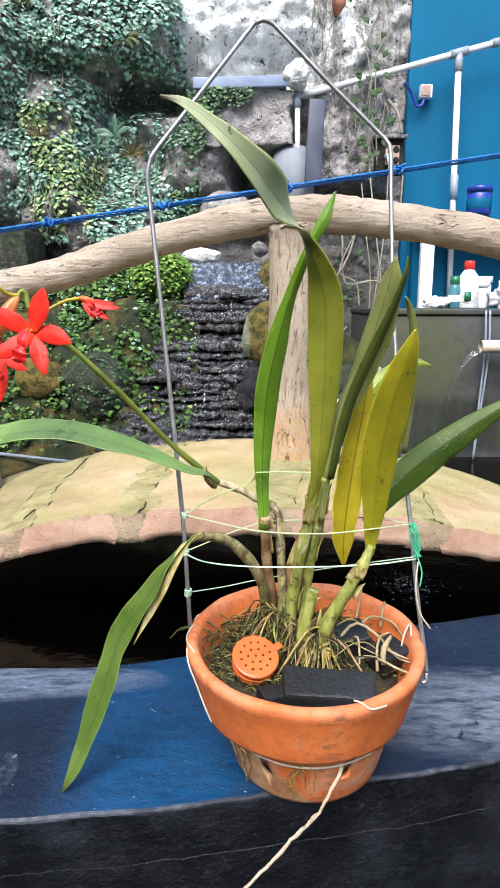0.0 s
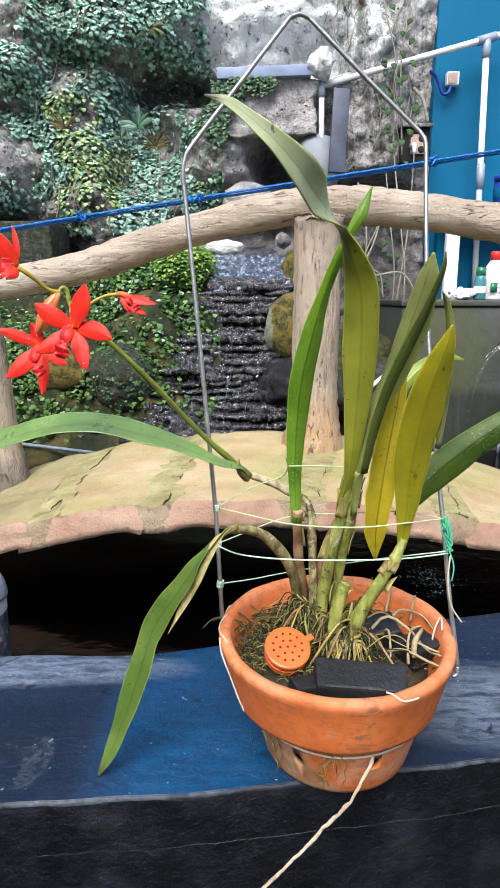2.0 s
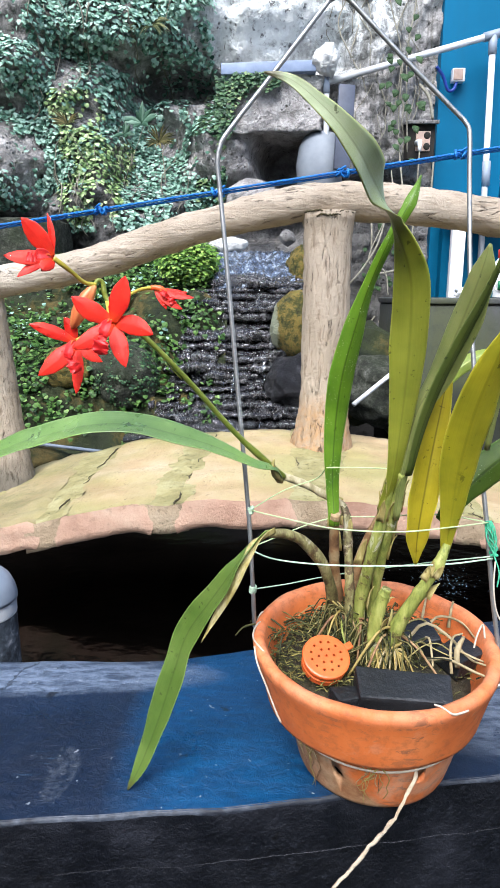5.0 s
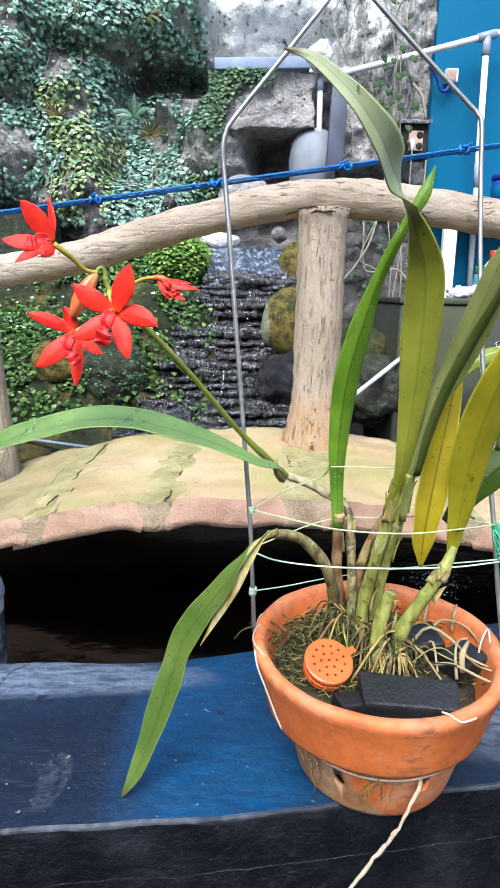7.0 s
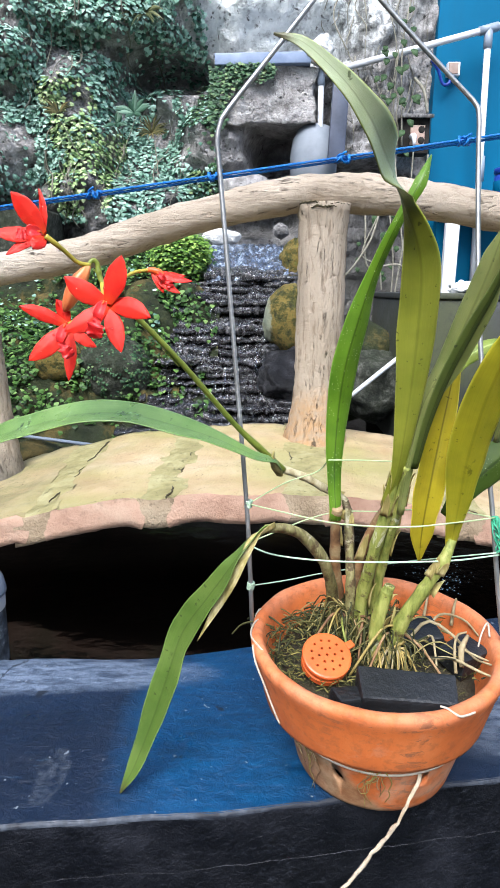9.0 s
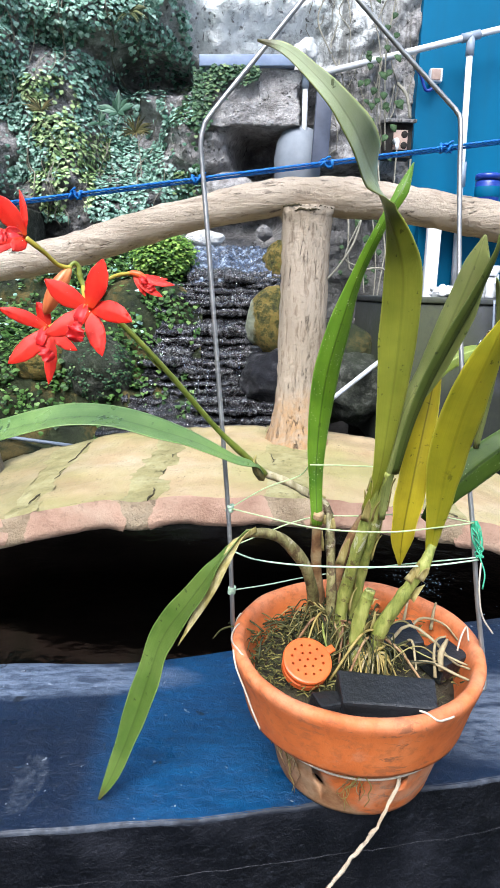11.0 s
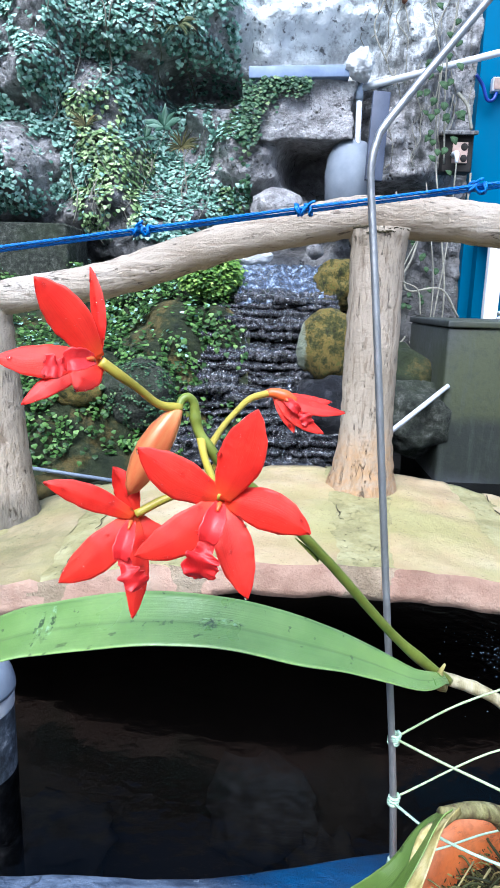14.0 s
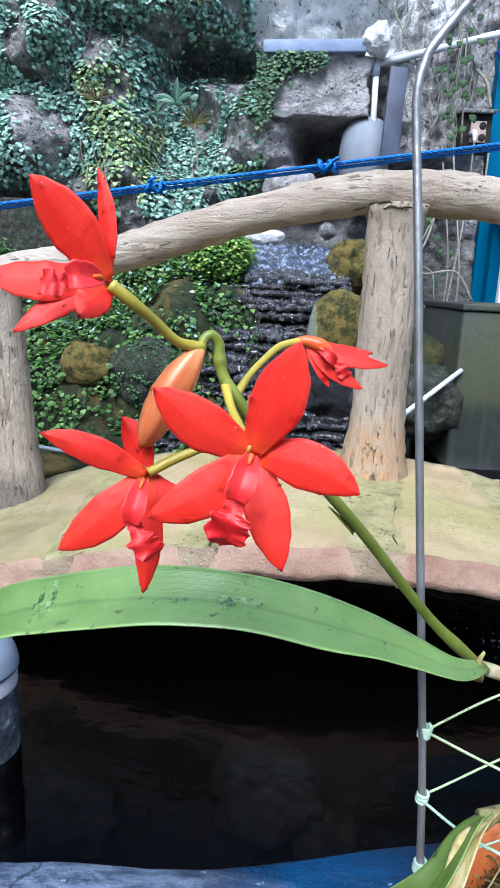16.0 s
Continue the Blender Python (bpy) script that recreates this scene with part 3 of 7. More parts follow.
holes = M.ramp(M.noise(15, 6, 0.7, dist=0.7), [(0.34, 1.0), (0.40, 0.0)])
c = M.mix(M.math("MULTIPLY", holes, 0.85), c, (0.04, 0.036, 0.034))
# rock behind the creeper darker in patches: shade between leaves put into the colour
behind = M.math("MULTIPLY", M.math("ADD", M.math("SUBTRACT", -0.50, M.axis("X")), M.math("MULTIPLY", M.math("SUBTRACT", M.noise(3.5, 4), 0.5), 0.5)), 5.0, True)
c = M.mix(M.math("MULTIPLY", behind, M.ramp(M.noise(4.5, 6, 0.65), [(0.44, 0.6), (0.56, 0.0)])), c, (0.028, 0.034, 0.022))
ROCK = M.color(c).rough(0.88).bump(M.math("SUBTRACT", M.math("ADD", fine, M.noise(60, 6)), pits), 0.8, 0.03).m

M = Mat("blue_paint")
M.world_co()
c = M.ramp(M.noise(1.2, 5), [(0.3, (0.001, 0.092, 0.185)), (0.7, (0.0015, 0.122, 0.245))])
c = M.mix(M.ramp(M.noise(1, 5, 0.6, M.stretch((12, 12, 0.8))), [(0.5, 0.0), (0.75, 0.25)]), c, (0.01, 0.08, 0.15))
BLUE = M.color(c).rough(0.6).set(Specular_IOR_Level=0.15).bump(M.noise(90), 0.08, 0.002).m

M = Mat("wet_slate")
M.world_co()
# pale grains stand for glints on the wet slate, put into the colour
c = M.ramp(M.noise(26, 8, 0.75), [(0.38, (0.004, 0.004, 0.005)), (0.52, (0.026, 0.025, 0.028)), (0.65, (0.16, 0.155, 0.165))])
wetness = M.ramp(M.noise(22, 4), [(0.35, 0.06), (0.65, 0.28)])
SLATE = M.color(c).rough(wetness).set(Specular_IOR_Level=1.0, Coat_Weight=1.0, Coat_Roughness=0.07, Coat_IOR=1.6).bump(M.noise(70, 7, 0.75), 1.0, 0.020).m

M = Mat("wet_rock")
M.world_co()
c = M.ramp(M.noise(18, 8, 0.75), [(0.38, (0.004, 0.004, 0.005)), (0.55, (0.018, 0.018, 0.022)), (0.70, (0.09, 0.09, 0.10))])
WETROCK = M.color(c).rough(0.38).bump(M.noise(40, 8, 0.75), 1.0, 0.025).m
M = Mat("moss_rock")
M.world_co()
c = M.ramp(M.noise(20, 8, 0.75), [(0.34, (0.016, 0.018, 0.005)), (0.46, (0.085, 0.085, 0.015)), (0.55, (0.27, 0.185, 0.04)), (0.63, (0.13, 0.15, 0.025)), (0.74, (0.36, 0.30, 0.10))])
c = M.mix(M.math("MULTIPLY", patch(M, -0.025, 1.12, 0.030, 0.15, 0.35, 0.8, "X", "Z", 34), 0.85), c, (0.34, 0.38, 0.28))
MOSS_ROCK = M.color(c).rough(0.95).bump(M.noise(55, 8, 0.75), 1.0, 0.03).m
M = Mat("mossy_concrete")
M.world_co()
c = M.ramp(M.noise(28, 8, 0.75), [(0.34, (0.008, 0.011, 0.007)), (0.5, (0.045, 0.05, 0.035)), (0.62, (0.12, 0.125, 0.10)), (0.74, (0.28, 0.29, 0.26))])
c = M.mix(M.ramp(M.noise(5, 5), [(0.45, 0.0), (0.65, 0.6)]), c, (0.03, 0.045, 0.015))
MOSSY_CONC = M.color(c).rough(0.95).bump(M.noise(45, 8, 0.75), 1.0, 0.03).m
M = Mat("earth")
M.world_co()
c = M.ramp(M.noise(7, 8, 0.7), [(0.3, (0.006, 0.010, 0.004)), (0.52, (0.026, 0.036, 0.010)), (0.66, (0.13, 0.095, 0.025))])
EARTH = M.color(c).rough(0.95).bump(M.noise(30, 8, 0.7), 1.0, 0.03).m

M = Mat("pond_bed")
M.world_co()
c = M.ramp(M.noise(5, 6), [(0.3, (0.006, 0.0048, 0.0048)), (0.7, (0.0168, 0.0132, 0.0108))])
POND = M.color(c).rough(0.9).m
M = Mat("submerged_stone")
c = M.ramp(M.noise(14, 6), [(0.35, (0.02, 0.022, 0.025)), (0.7, (0.08, 0.085, 0.09))])
SUNK = M.color(c).rough(0.9).m

WATER = bpy.data.materials.new("water")
WATER.use_nodes = True
wt = WATER.node_tree
wt.nodes.remove(wt.nodes["Principled BSDF"])
clear, gloss = wt.nodes.new("ShaderNodeBsdfTransparent"), wt.nodes.new("ShaderNodeBsdfGlossy")
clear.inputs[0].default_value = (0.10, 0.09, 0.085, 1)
gloss.inputs["Roughness"].default_value = 0.03
fr, mx = wt.nodes.new("ShaderNodeFresnel"), wt.nodes.new("ShaderNodeMixShader")
fr.inputs["IOR"].default_value = 1.22
bp, ns = wt.nodes.new("ShaderNodeBump"), wt.nodes.new("ShaderNodeTexNoise")
gp = wt.nodes.new("ShaderNodeNewGeometry")
wt.links.new(gp.outputs["Position"], ns.inputs["Vector"])
ns.inputs["Scale"].default_value, ns.inputs["Detail"].default_value = 9.0, 3.0
bp.inputs["Distance"].default_value = 0.01
# stronger ripples, placed to fit a bright reflection in the camera's view
dist, fade, fine_n, add_n = wt.nodes.new("ShaderNodeVectorMath"), wt.nodes.new("ShaderNodeMapRange"), wt.nodes.new("ShaderNodeTexNoise"), wt.nodes.new("ShaderNodeMath")
dist.operation = "DISTANCE"
dist.inputs[1].default_value = (0.50, 1.60, 0.6)
for k, v in enumerate((0.08, 0.42, 1.0, 0.22)):
    fade.inputs[k + 1].default_value = v
fine_n.inputs["Scale"].default_value, fine_n.inputs["Detail"].default_value = 34.0, 4.0
add_n.operation = "MULTIPLY_ADD"
add_n.inputs[1].default_value = 0.6
wt.links.new(gp.outputs["Position"], dist.inputs[0])
wt.links.new(gp.outputs["Position"], fine_n.inputs["Vector"])
wt.links.new(dist.outputs["Value"], fade.inputs[0])
wt.links.new(fade.outputs[0], bp.inputs["Strength"])
wt.links.new(fine_n.outputs["Fac"], add_n.inputs[0])
wt.links.new(ns.outputs["Fac"], add_n.inputs[2])
for a, b in ((add_n.outputs[0], bp.inputs["Height"]), (bp.outputs[0], gloss.inputs["Normal"]), (bp.outputs[0], fr.inputs["Normal"]), (fr.outputs[0], mx.inputs[0]),
             (clear.outputs[0], mx.inputs[1]), (gloss.outputs[0], mx.inputs[2]), (mx.outputs[0], wt.nodes["Material Output"].inputs[0])):
    wt.links.new(a, b)

M = Mat("falling_water")
M.set(Transmission_Weight=1.0, IOR=1.33, Base_Color=(0.95, 0.97, 1.0, 1)).rough(0.05)
FALL = M.bump(M.noise(90), 0.6, 0.005).m

M = Mat("wet_film")
M.world_co()
# blue-white speckle: glints on the sliding water put into the colour
c = M.ramp(M.noise(30, 6, 0.7), [(0.38, (0.012, 0.018, 0.03)), (0.52, (0.08, 0.11, 0.17)), (0.64, (0.42, 0.50, 0.60))])
FILM = M.color(c).rough(0.10).set(Specular_IOR_Level=1.0, Coat_Weight=1.0, Coat_Roughness=0.06).bump(M.noise(1.0, 6, 0.7, M.stretch((75, 40, 55))), 1.0, 0.018).m

M = Mat("tank_concrete")
M.world_co()
c = M.ramp(M.noise(4, 7, 0.65), [(0.3, (0.022, 0.025, 0.026)), (0.55, (0.052, 0.056, 0.060)), (0.75, (0.10, 0.10, 0.105))])
c = M.mix(patch(M, 0.78, 1.02, 0.22, 0.30, 0.6, 0.35, "X", "Z", 4), c, (0.05, 0.058, 0.024))
c = M.mix(patch(M, 0.9, 0.75, 0.8, 0.13, 0.4, 0.3, "X", "Z", 9), c, (0.018, 0.022, 0.016))
c = M.mix(M.ramp(M.noise(22, 8, 0.75), [(0.50, 0.0), (0.64, 0.7)]), c, (0.028, 0.034, 0.020))
c = M.mix(M.math("MULTIPLY", M.ramp(M.noise(1.0, 6, 0.7, M.stretch((22, 22, 2.2))), [(0.52, 0.0), (0.66, 0.7)]), 0.8), c, (0.05, 0.06, 0.045))
TANK = M.color(c).rough(0.62).bump(M.noise(35), 0.4, 0.006).m

def plain(name, dark, light, rough=0.4, scale=30, bump=0.15, metal=0.0, dist=0.002):
    m = Mat(name)
    c = m.ramp(m.noise(scale, 5), [(0.3, dark), (0.7, light)])
    m.color(c).rough(rough).bump(m.noise(scale * 5), bump, dist)
    m.b.inputs["Metallic"].default_value = metal
    return m.m


PVC = plain("white_pvc", (0.58, 0.60, 0.62), (0.76, 0.78, 0.80), 0.35, 12)
PVC_GREY = plain("grey_pvc", (0.22, 0.26, 0.32), (0.32, 0.37, 0.44), 0.4, 12)
CREAM = plain("cream_pvc", (0.56, 0.47, 0.36), (0.68, 0.60, 0.49), 0.4, 12)
SLABBLUE = plain("bluegrey_slab", (0.13, 0.175, 0.28), (0.24, 0.30, 0.42), 0.5, 9)
BARREL = plain("barrel_plastic", (0.17, 0.19, 0.22), (0.27, 0.30, 0.34), 0.65, 6)
PLATE = plain("slate_plate", (0.035, 0.042, 0.065), (0.075, 0.088, 0.13), 0.5, 9)
WHITE_ROUGH = plain("white_plaster", (0.55, 0.55, 0.54), (0.82, 0.82, 0.80), 0.9, 20, 0.8, dist=0.02)
WHITE = plain("white_plastic", (0.70, 0.71, 0.72), (0.82, 0.83, 0.84), 0.3, 15)
FRAME_WHITE = plain("white_frame_paint", (0.62, 0.65, 0.68), (0.78, 0.80, 0.82), 0.4, 6)
RED = plain("red_plastic", (0.50, 0.02, 0.02), (0.66, 0.04, 0.03), 0.3)
GREENP = plain("green_plastic", (0.01, 0.12, 0.05), (0.02, 0.19, 0.08), 0.3)
TEAL = plain("teal_label", (0.03, 0.14, 0.18), (0.08, 0.27, 0.31), 0.4)
TUB = plain("blue_tub", (0.01, 0.03, 0.22), (0.02, 0.06, 0.36), 0.3)
WIRE = plain("galvanised_wire", (0.32, 0.32, 0.31), (0.48, 0.48, 0.47), 0.42, 60, 0.2, 0.75)
COATED = plain("pale_wire", (0.44, 0.38, 0.29), (0.62, 0.55, 0.45), 0.45, 60, 0.2)
TWINE = plain("pale_green_twine", (0.40, 0.60, 0.42), (0.60, 0.76, 0.56), 0.6, 200, 0.4)
TWINE_Y = plain("pale_yellow_twine", (0.42, 0.54, 0.26), (0.58, 0.70, 0.40), 0.6, 200, 0.4)
TWINE_G = plain("green_twine", (0.03, 0.33, 0.17), (0.10, 0.50, 0.30), 0.6, 200, 0.4)
ROPE = plain("blue_rope", (0.006, 0.12, 0.46), (0.02, 0.24, 0.68), 0.4, 160, 0.6)
ORANGE = plain("orange_plastic", (0.62, 0.10, 0.02), (0.74, 0.15, 0.03), 0.38, 40)
COAL = plain("charcoal", (0.004, 0.005, 0.006), (0.018, 0.020, 0.024), 0.5, 45, 0.6)
ROOT = plain("orchid_root", (0.20, 0.15, 0.07), (0.46, 0.38, 0.22), 0.75, 60, 0.4)
ROOT_Y = plain("yellow_root", (0.22, 0.16, 0.04), (0.42, 0.32, 0.10), 0.7, 60, 0.4)
ROOT_PALE = plain("aerial_root", (0.34, 0.26, 0.17), (0.58, 0.49, 0.36), 0.8, 60, 0.5)
VINE = plain("vine_stem", (0.16, 0.15, 0.11), (0.32, 0.30, 0.24), 0.8, 60, 0.4)
M = Mat("algae_pipe")
c = M.ramp(M.noise(34, 7, 0.72), [(0.40, (0.012, 0.017, 0.025)), (0.52, (0.055, 0.07, 0.09)), (0.60, (0.13, 0.15, 0.18)), (0.66, (0.36, 0.38, 0.40))])
DARKPIPE = M.color(c).rough(0.8).bump(M.noise(90, 6, 0.7), 0.6, 0.004).m
BUBBLE = plain("bubble_film", (0.10, 0.16, 0.22), (0.34, 0.44, 0.52), 0.25)
# near-black colour that stands for shade inside hollows
DARKHOLE = plain("dark_hollow", (0.012, 0.010, 0.008), (0.03, 0.025, 0.02), 0.9)
CRACK = plain("crack_dark", (0.035, 0.028, 0.015), (0.09, 0.075, 0.035), 0.95, 60)
SOCKET = plain("socket_beige", (0.42, 0.28, 0.22), (0.55, 0.40, 0.32), 0.4)
BROWNLEAF = plain("dead_leaf", (0.10, 0.035, 0.015), (0.22, 0.085, 0.035), 0.7, 25)
M = Mat("substrate")
c = M.ramp(M.noise(60, 6, 0.7), [(0.3, (0.012, 0.010, 0.006)), (0.6, (0.05, 0.042, 0.02)), (0.8, (0.10, 0.09, 0.04))])
SOIL = M.color(c).rough(0.95).bump(M.noise(150), 1.0, 0.004).m
M = Mat("moss_strand")
c = M.ramp(M.island(), [(0.0, (0.012, 0.014, 0.003)), (0.4, (0.040, 0.045, 0.008)), (0.75, (0.095, 0.088, 0.018)), (1.0, (0.22, 0.185, 0.05))])
MOSS = M.color(c).rough(0.9).m
M = Mat("rootlet")
c = M.ramp(M.island(), [(0.0, (0.016, 0.018, 0.005)), (0.45, (0.050, 0.055, 0.012)), (0.8, (0.13, 0.115, 0.03)), (1.0, (0.38, 0.32, 0.13))])
ROOTLET = M.color(c).rough(0.75).m
M = Mat("plastic_bag")
M.color((0.75, 0.78, 0.80)).rough(0.2).set(Transmission_Weight=0.35)
BAG = M.m


def foliage(name, stops, rough=0.5):
    m = Mat(name)
    k = m.math("FRACT", m.math("ADD", m.island(), m.random()))
    c = m.ramp(k, stops)
    m.color(c).rough(rough).set(Specular_IOR_Level=0.3)
    return m.m


# pale teal end of the ramp: sky highlights put into the leaf colour
IVY_BLUE = foliage("ivy_bluegreen", [(0.0, (0.022, 0.06, 0.042)), (0.25, (0.12, 0.25, 0.175)), (0.6, (0.30, 0.49, 0.39)), (1.0, (0.50, 0.69, 0.58))])
IVY_YELLOW = foliage("ivy_yellowgreen", [(0.0, (0.022, 0.05, 0.015)), (0.25, (0.14, 0.24, 0.085)), (0.6, (0.34, 0.48, 0.20)), (1.0, (0.56, 0.66, 0.36))])
IVY_GREEN = foliage("ivy_green", [(0.0, (0.010, 0.028, 0.006)), (0.4, (0.032, 0.085, 0.015)), (0.8, (0.085, 0.18, 0.036)), (1.0, (0.18, 0.29, 0.085))])
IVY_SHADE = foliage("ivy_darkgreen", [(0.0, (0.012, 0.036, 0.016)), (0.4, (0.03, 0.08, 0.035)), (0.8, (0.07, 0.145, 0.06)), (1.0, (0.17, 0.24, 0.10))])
IVY_BUSH = foliage("ivy_bright", [(0.0, (0.02, 0.06, 0.008)), (0.4, (0.07, 0.17, 0.02)), (0.8, (0.19, 0.33, 0.05)), (1.0, (0.36, 0.50, 0.12))])
BROMEL = foliage("bromeliad", [(0.0, (0.025, 0.032, 0.012)), (0.5, (0.075, 0.09, 0.032)), (1.0, (0.24, 0.24, 0.12))])
PLANT_PALE = foliage("pale_leaf", [(0.0, (0.02, 0.055, 0.032)), (0.5, (0.06, 0.125, 0.08)), (1.0, (0.20, 0.30, 0.22))])
BROWN_TUFT = foliage("brown_tuft", [(0.0, (0.018, 0.022, 0.008)), (0.5, (0.055, 0.055, 0.018)), (1.0, (0.15, 0.125, 0.05))])

# ---------------------------------------------------------------- the setting


def structure(ob, label, category):
    return tagged(ob, label, category, kind="structure")


bm = bmesh.new()
bmesh.ops.create_grid(bm, x_segments=1, y_segments=1, size=60)
ground = structure(part("ground", bm, EARTH), "dark damp earth floor round the pond", "ground")

# parapet: front and back edges in plan, from far left to far right
FRONT = [(-3.3, -0.12), (-2.4, 0.06), (-1.6, 0.20), (-0.9, 0.325), (-0.45, 0.39), (-0.195, 0.417), (-0.042, 0.436), (0.224, 0.488), (0.6, 0.585), (1.3, 0.80), (2.2, 1.10), (3.3, 1.48)]
BACK = [(-3.3, 0.35), (-2.4, 0.44), (-1.6, 0.52), (-0.9, 0.59), (-0.5, 0.62), (-0.28, 0.637), (-0.124, 0.652), (0.289, 0.756), (0.6, 0.85), (1.3, 1.10), (2.2, 1.42), (3.3, 1.82)]
TOP = 0.905


def parapet_strip(rows, material, name, parent=None, n=240, rough=0.002):
    """rows: callables of (front, back) points giving a 3D point; swept along the parapet."""
    fr_, bk_ = spline([(*p, 0) for p in FRONT], n), spline([(*p, 0) for p in BACK], n)
    bm = bmesh.new()
    cols = []
    for f, b in zip(fr_, bk_):
        col = []
        for u, drop in rows:
            p = f.lerp(b, u)
            p.z = TOP - drop
            k = noise.fractal(Vector((p.x * 9, p.y * 9, p.z * 9)), 0.8, 2.0, 4)
            p.z += rough * k
            p.y += rough * 0.7 * noise.noise(Vector((p.x * 25, p.z * 25, 3.0)))
            col.append(bm.verts.new(p))
        cols.append(col)
    for a, b in zip(cols, cols[1:]):
        for k in range(len(rows) - 1):
            bm.faces.new((a[k], b[k], b[k + 1], a[k + 1]))
    bmesh.ops.recalc_face_normals(bm, faces=bm.faces)
    return part(name, bm, material, parent)


para = structure(new("pond_wall"), "concrete pond wall with a near-black face and a worn blue-painted top", "wall")
parapet_strip([(0.007, 0.0)] + [(0.02 + 0.95 * i / 14, -0.0005 * math.sin(i / 14 * 3.1)) for i in range(1, 15)] + [(0.985, 0.003), (1.0, 0.012), (1.0, 0.6)], PAINT, "top", para)
parapet_strip([(0.012, -0.0004), (0.006, 0.0003), (0.0012, 0.0016), (0.0002, 0.0036)], WORN, "worn_edge", para, n=1400, rough=0.0022)
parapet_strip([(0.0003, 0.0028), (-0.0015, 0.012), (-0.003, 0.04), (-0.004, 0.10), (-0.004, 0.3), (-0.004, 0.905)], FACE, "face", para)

# pond bed, banks and water
bm = bmesh.new()
bmesh.ops.create_grid(bm, x_segments=2, y_segments=2, size=1.0)
for v in bm.verts:
    v.co = Vector((v.co.x * 3.35, 2.45 + v.co.y * 2.1, 0.18))
    if v.co.y < 2:
        v.co.y = 0.30 if v.co.x < 1 else 1.55
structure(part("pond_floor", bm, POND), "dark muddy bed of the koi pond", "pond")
bm = bmesh.new()
bmesh.ops.create_grid(bm, x_segments=40, y_segments=40, size=1.0)
shore = [(x, y - 0.06) for x, y in BACK]
for v in bm.verts:
    x = v.co.x * 3.32
    near = next(a[1] + (b[1] - a[1]) * (x - a[0]) / (b[0] - a[0]) for a, b in zip(shore, shore[1:]) if x <= b[0] or b is shore[-1])
    v.co = Vector((x, near + (4.2 - near) * (v.co.y * 0.5 + 0.5), 0.60))
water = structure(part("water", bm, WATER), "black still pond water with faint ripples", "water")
water.visible_shadow = False

# rock wall
BULGES = [  # x, z, rx, rz, forward
    (-0.95, 2.97, 0.55, 0.26, 0.30), (-1.75, 2.75, 0.42, 0.30, 0.30), (-0.62, 2.60, 0.25, 0.11, -0.42), (-0.86, 2.50, 0.10, 0.10, -0.15), (-1.40, 2.20, 0.40, 0.45, 0.16),
    (-0.30, 2.20, 0.22, 0.20, 0.16), (0.13, 2.14, 0.26, 0.17, -0.45), (0.05, 2.52, 0.36, 0.15, 0.18), (0.10, 3.10, 0.50, 0.30, 0.10),
    (0.62, 2.4, 0.24, 0.55, 0.14), (0.60, 1.95, 0.28, 0.09, -0.30), (-0.80, 2.10, 0.22, 0.30, -0.10), (-1.85, 2.05, 0.30, 0.28, 0.25), (-1.0, 1.75, 0.5, 0.2, 0.15),
    (-0.2, 1.75, 0.4, 0.12, -0.25), (0.55, 1.55, 0.35, 0.3, -0.08)]
WALL_Y = 4.35


def wall_y(x, z):
    y = WALL_Y
    for bx, bz, rx, rz, f in BULGES:
        d = ((x - bx) / rx) ** 2 + ((z - bz) / rz) ** 2
        if d < 2.2:
            k = 1 / (1 + math.exp((d - 1) * 5.5))
            y -= f * k
    y -= 0.13 * noise.fractal(Vector((x * 1.7, z * 1.7, 0.3)), 0.9, 2.0, 5)
    y -= 0.055 * abs(noise.noise(Vector((x * 6, z * 6, 4.0)))) + 0.022 * noise.fractal(Vector((x * 15, z * 15, 8.0)), 0.7, 2.0, 3)
    return y


bm = bmesh.new()
NX, NZ, X0, X1, Z0, Z1 = 330, 290, -3.4, 1.0, 0.0, 3.9
grid = []
for j in range(NZ + 1):
    z = Z0 + (Z1 - Z0) * j / NZ
    grid.append([bm.verts.new((X0 + (X1 - X0) * i / NX, wall_y(X0 + (X1 - X0) * i / NX, z), z)) for i in range(NX + 1)])
for j in range(NZ):
    for i in range(NX):
        bm.faces.new((grid[j][i], grid[j][i + 1], grid[j + 1][i + 1], grid[j + 1][i]))
backrow = []
for ring in (grid[0], grid[-1]):
    backrow.append((bm.verts.new((X0, 5.0, ring[0].co.z)), bm.verts.new((X1, 5.0, ring[-1].co.z))))
bm.faces.new([grid[j][NX] for j in range(NZ + 1)] + [backrow[1][1], backrow[0][1]])
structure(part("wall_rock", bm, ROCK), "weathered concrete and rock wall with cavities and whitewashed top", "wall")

structure(part("wall_blue", box((3.2, 0.16, 3.9), pose(2.585, 4.36, 1.95)), BLUE, smooth=False), "flat teal-blue painted wall", "wall")
# unseen left and back walls, added to cut light from low angles
structure(part("unseen_wall_left", box((0.2, 9.0, 3.6), pose(-3.4, 0.6, 1.8)), ROCK, smooth=False), "plain unseen side wall added to cut low light", "wall")
# unseen right wall, added to close the place and end the rope
structure(part("unseen_wall_right", box((0.2, 9.0, 3.0), pose(3.4, 0.6, 1.5)), WHITE_ROUGH, smooth=False), "plain pale unseen side wall added to end the rope", "wall")
structure(part("unseen_wall_behind", box((9.0, 0.2, 3.0), pose(0.5, -3.2, 1.5)), WHITE_ROUGH, smooth=False), "plain pale unseen wall added behind the camera to cut low light", "wall")

# ---------------------------------------------------------------- bridge
def deck_z(x, back=0.0):
    return 0.838 + 0.012 * back - 0.20 * (x + 0.02) ** 2


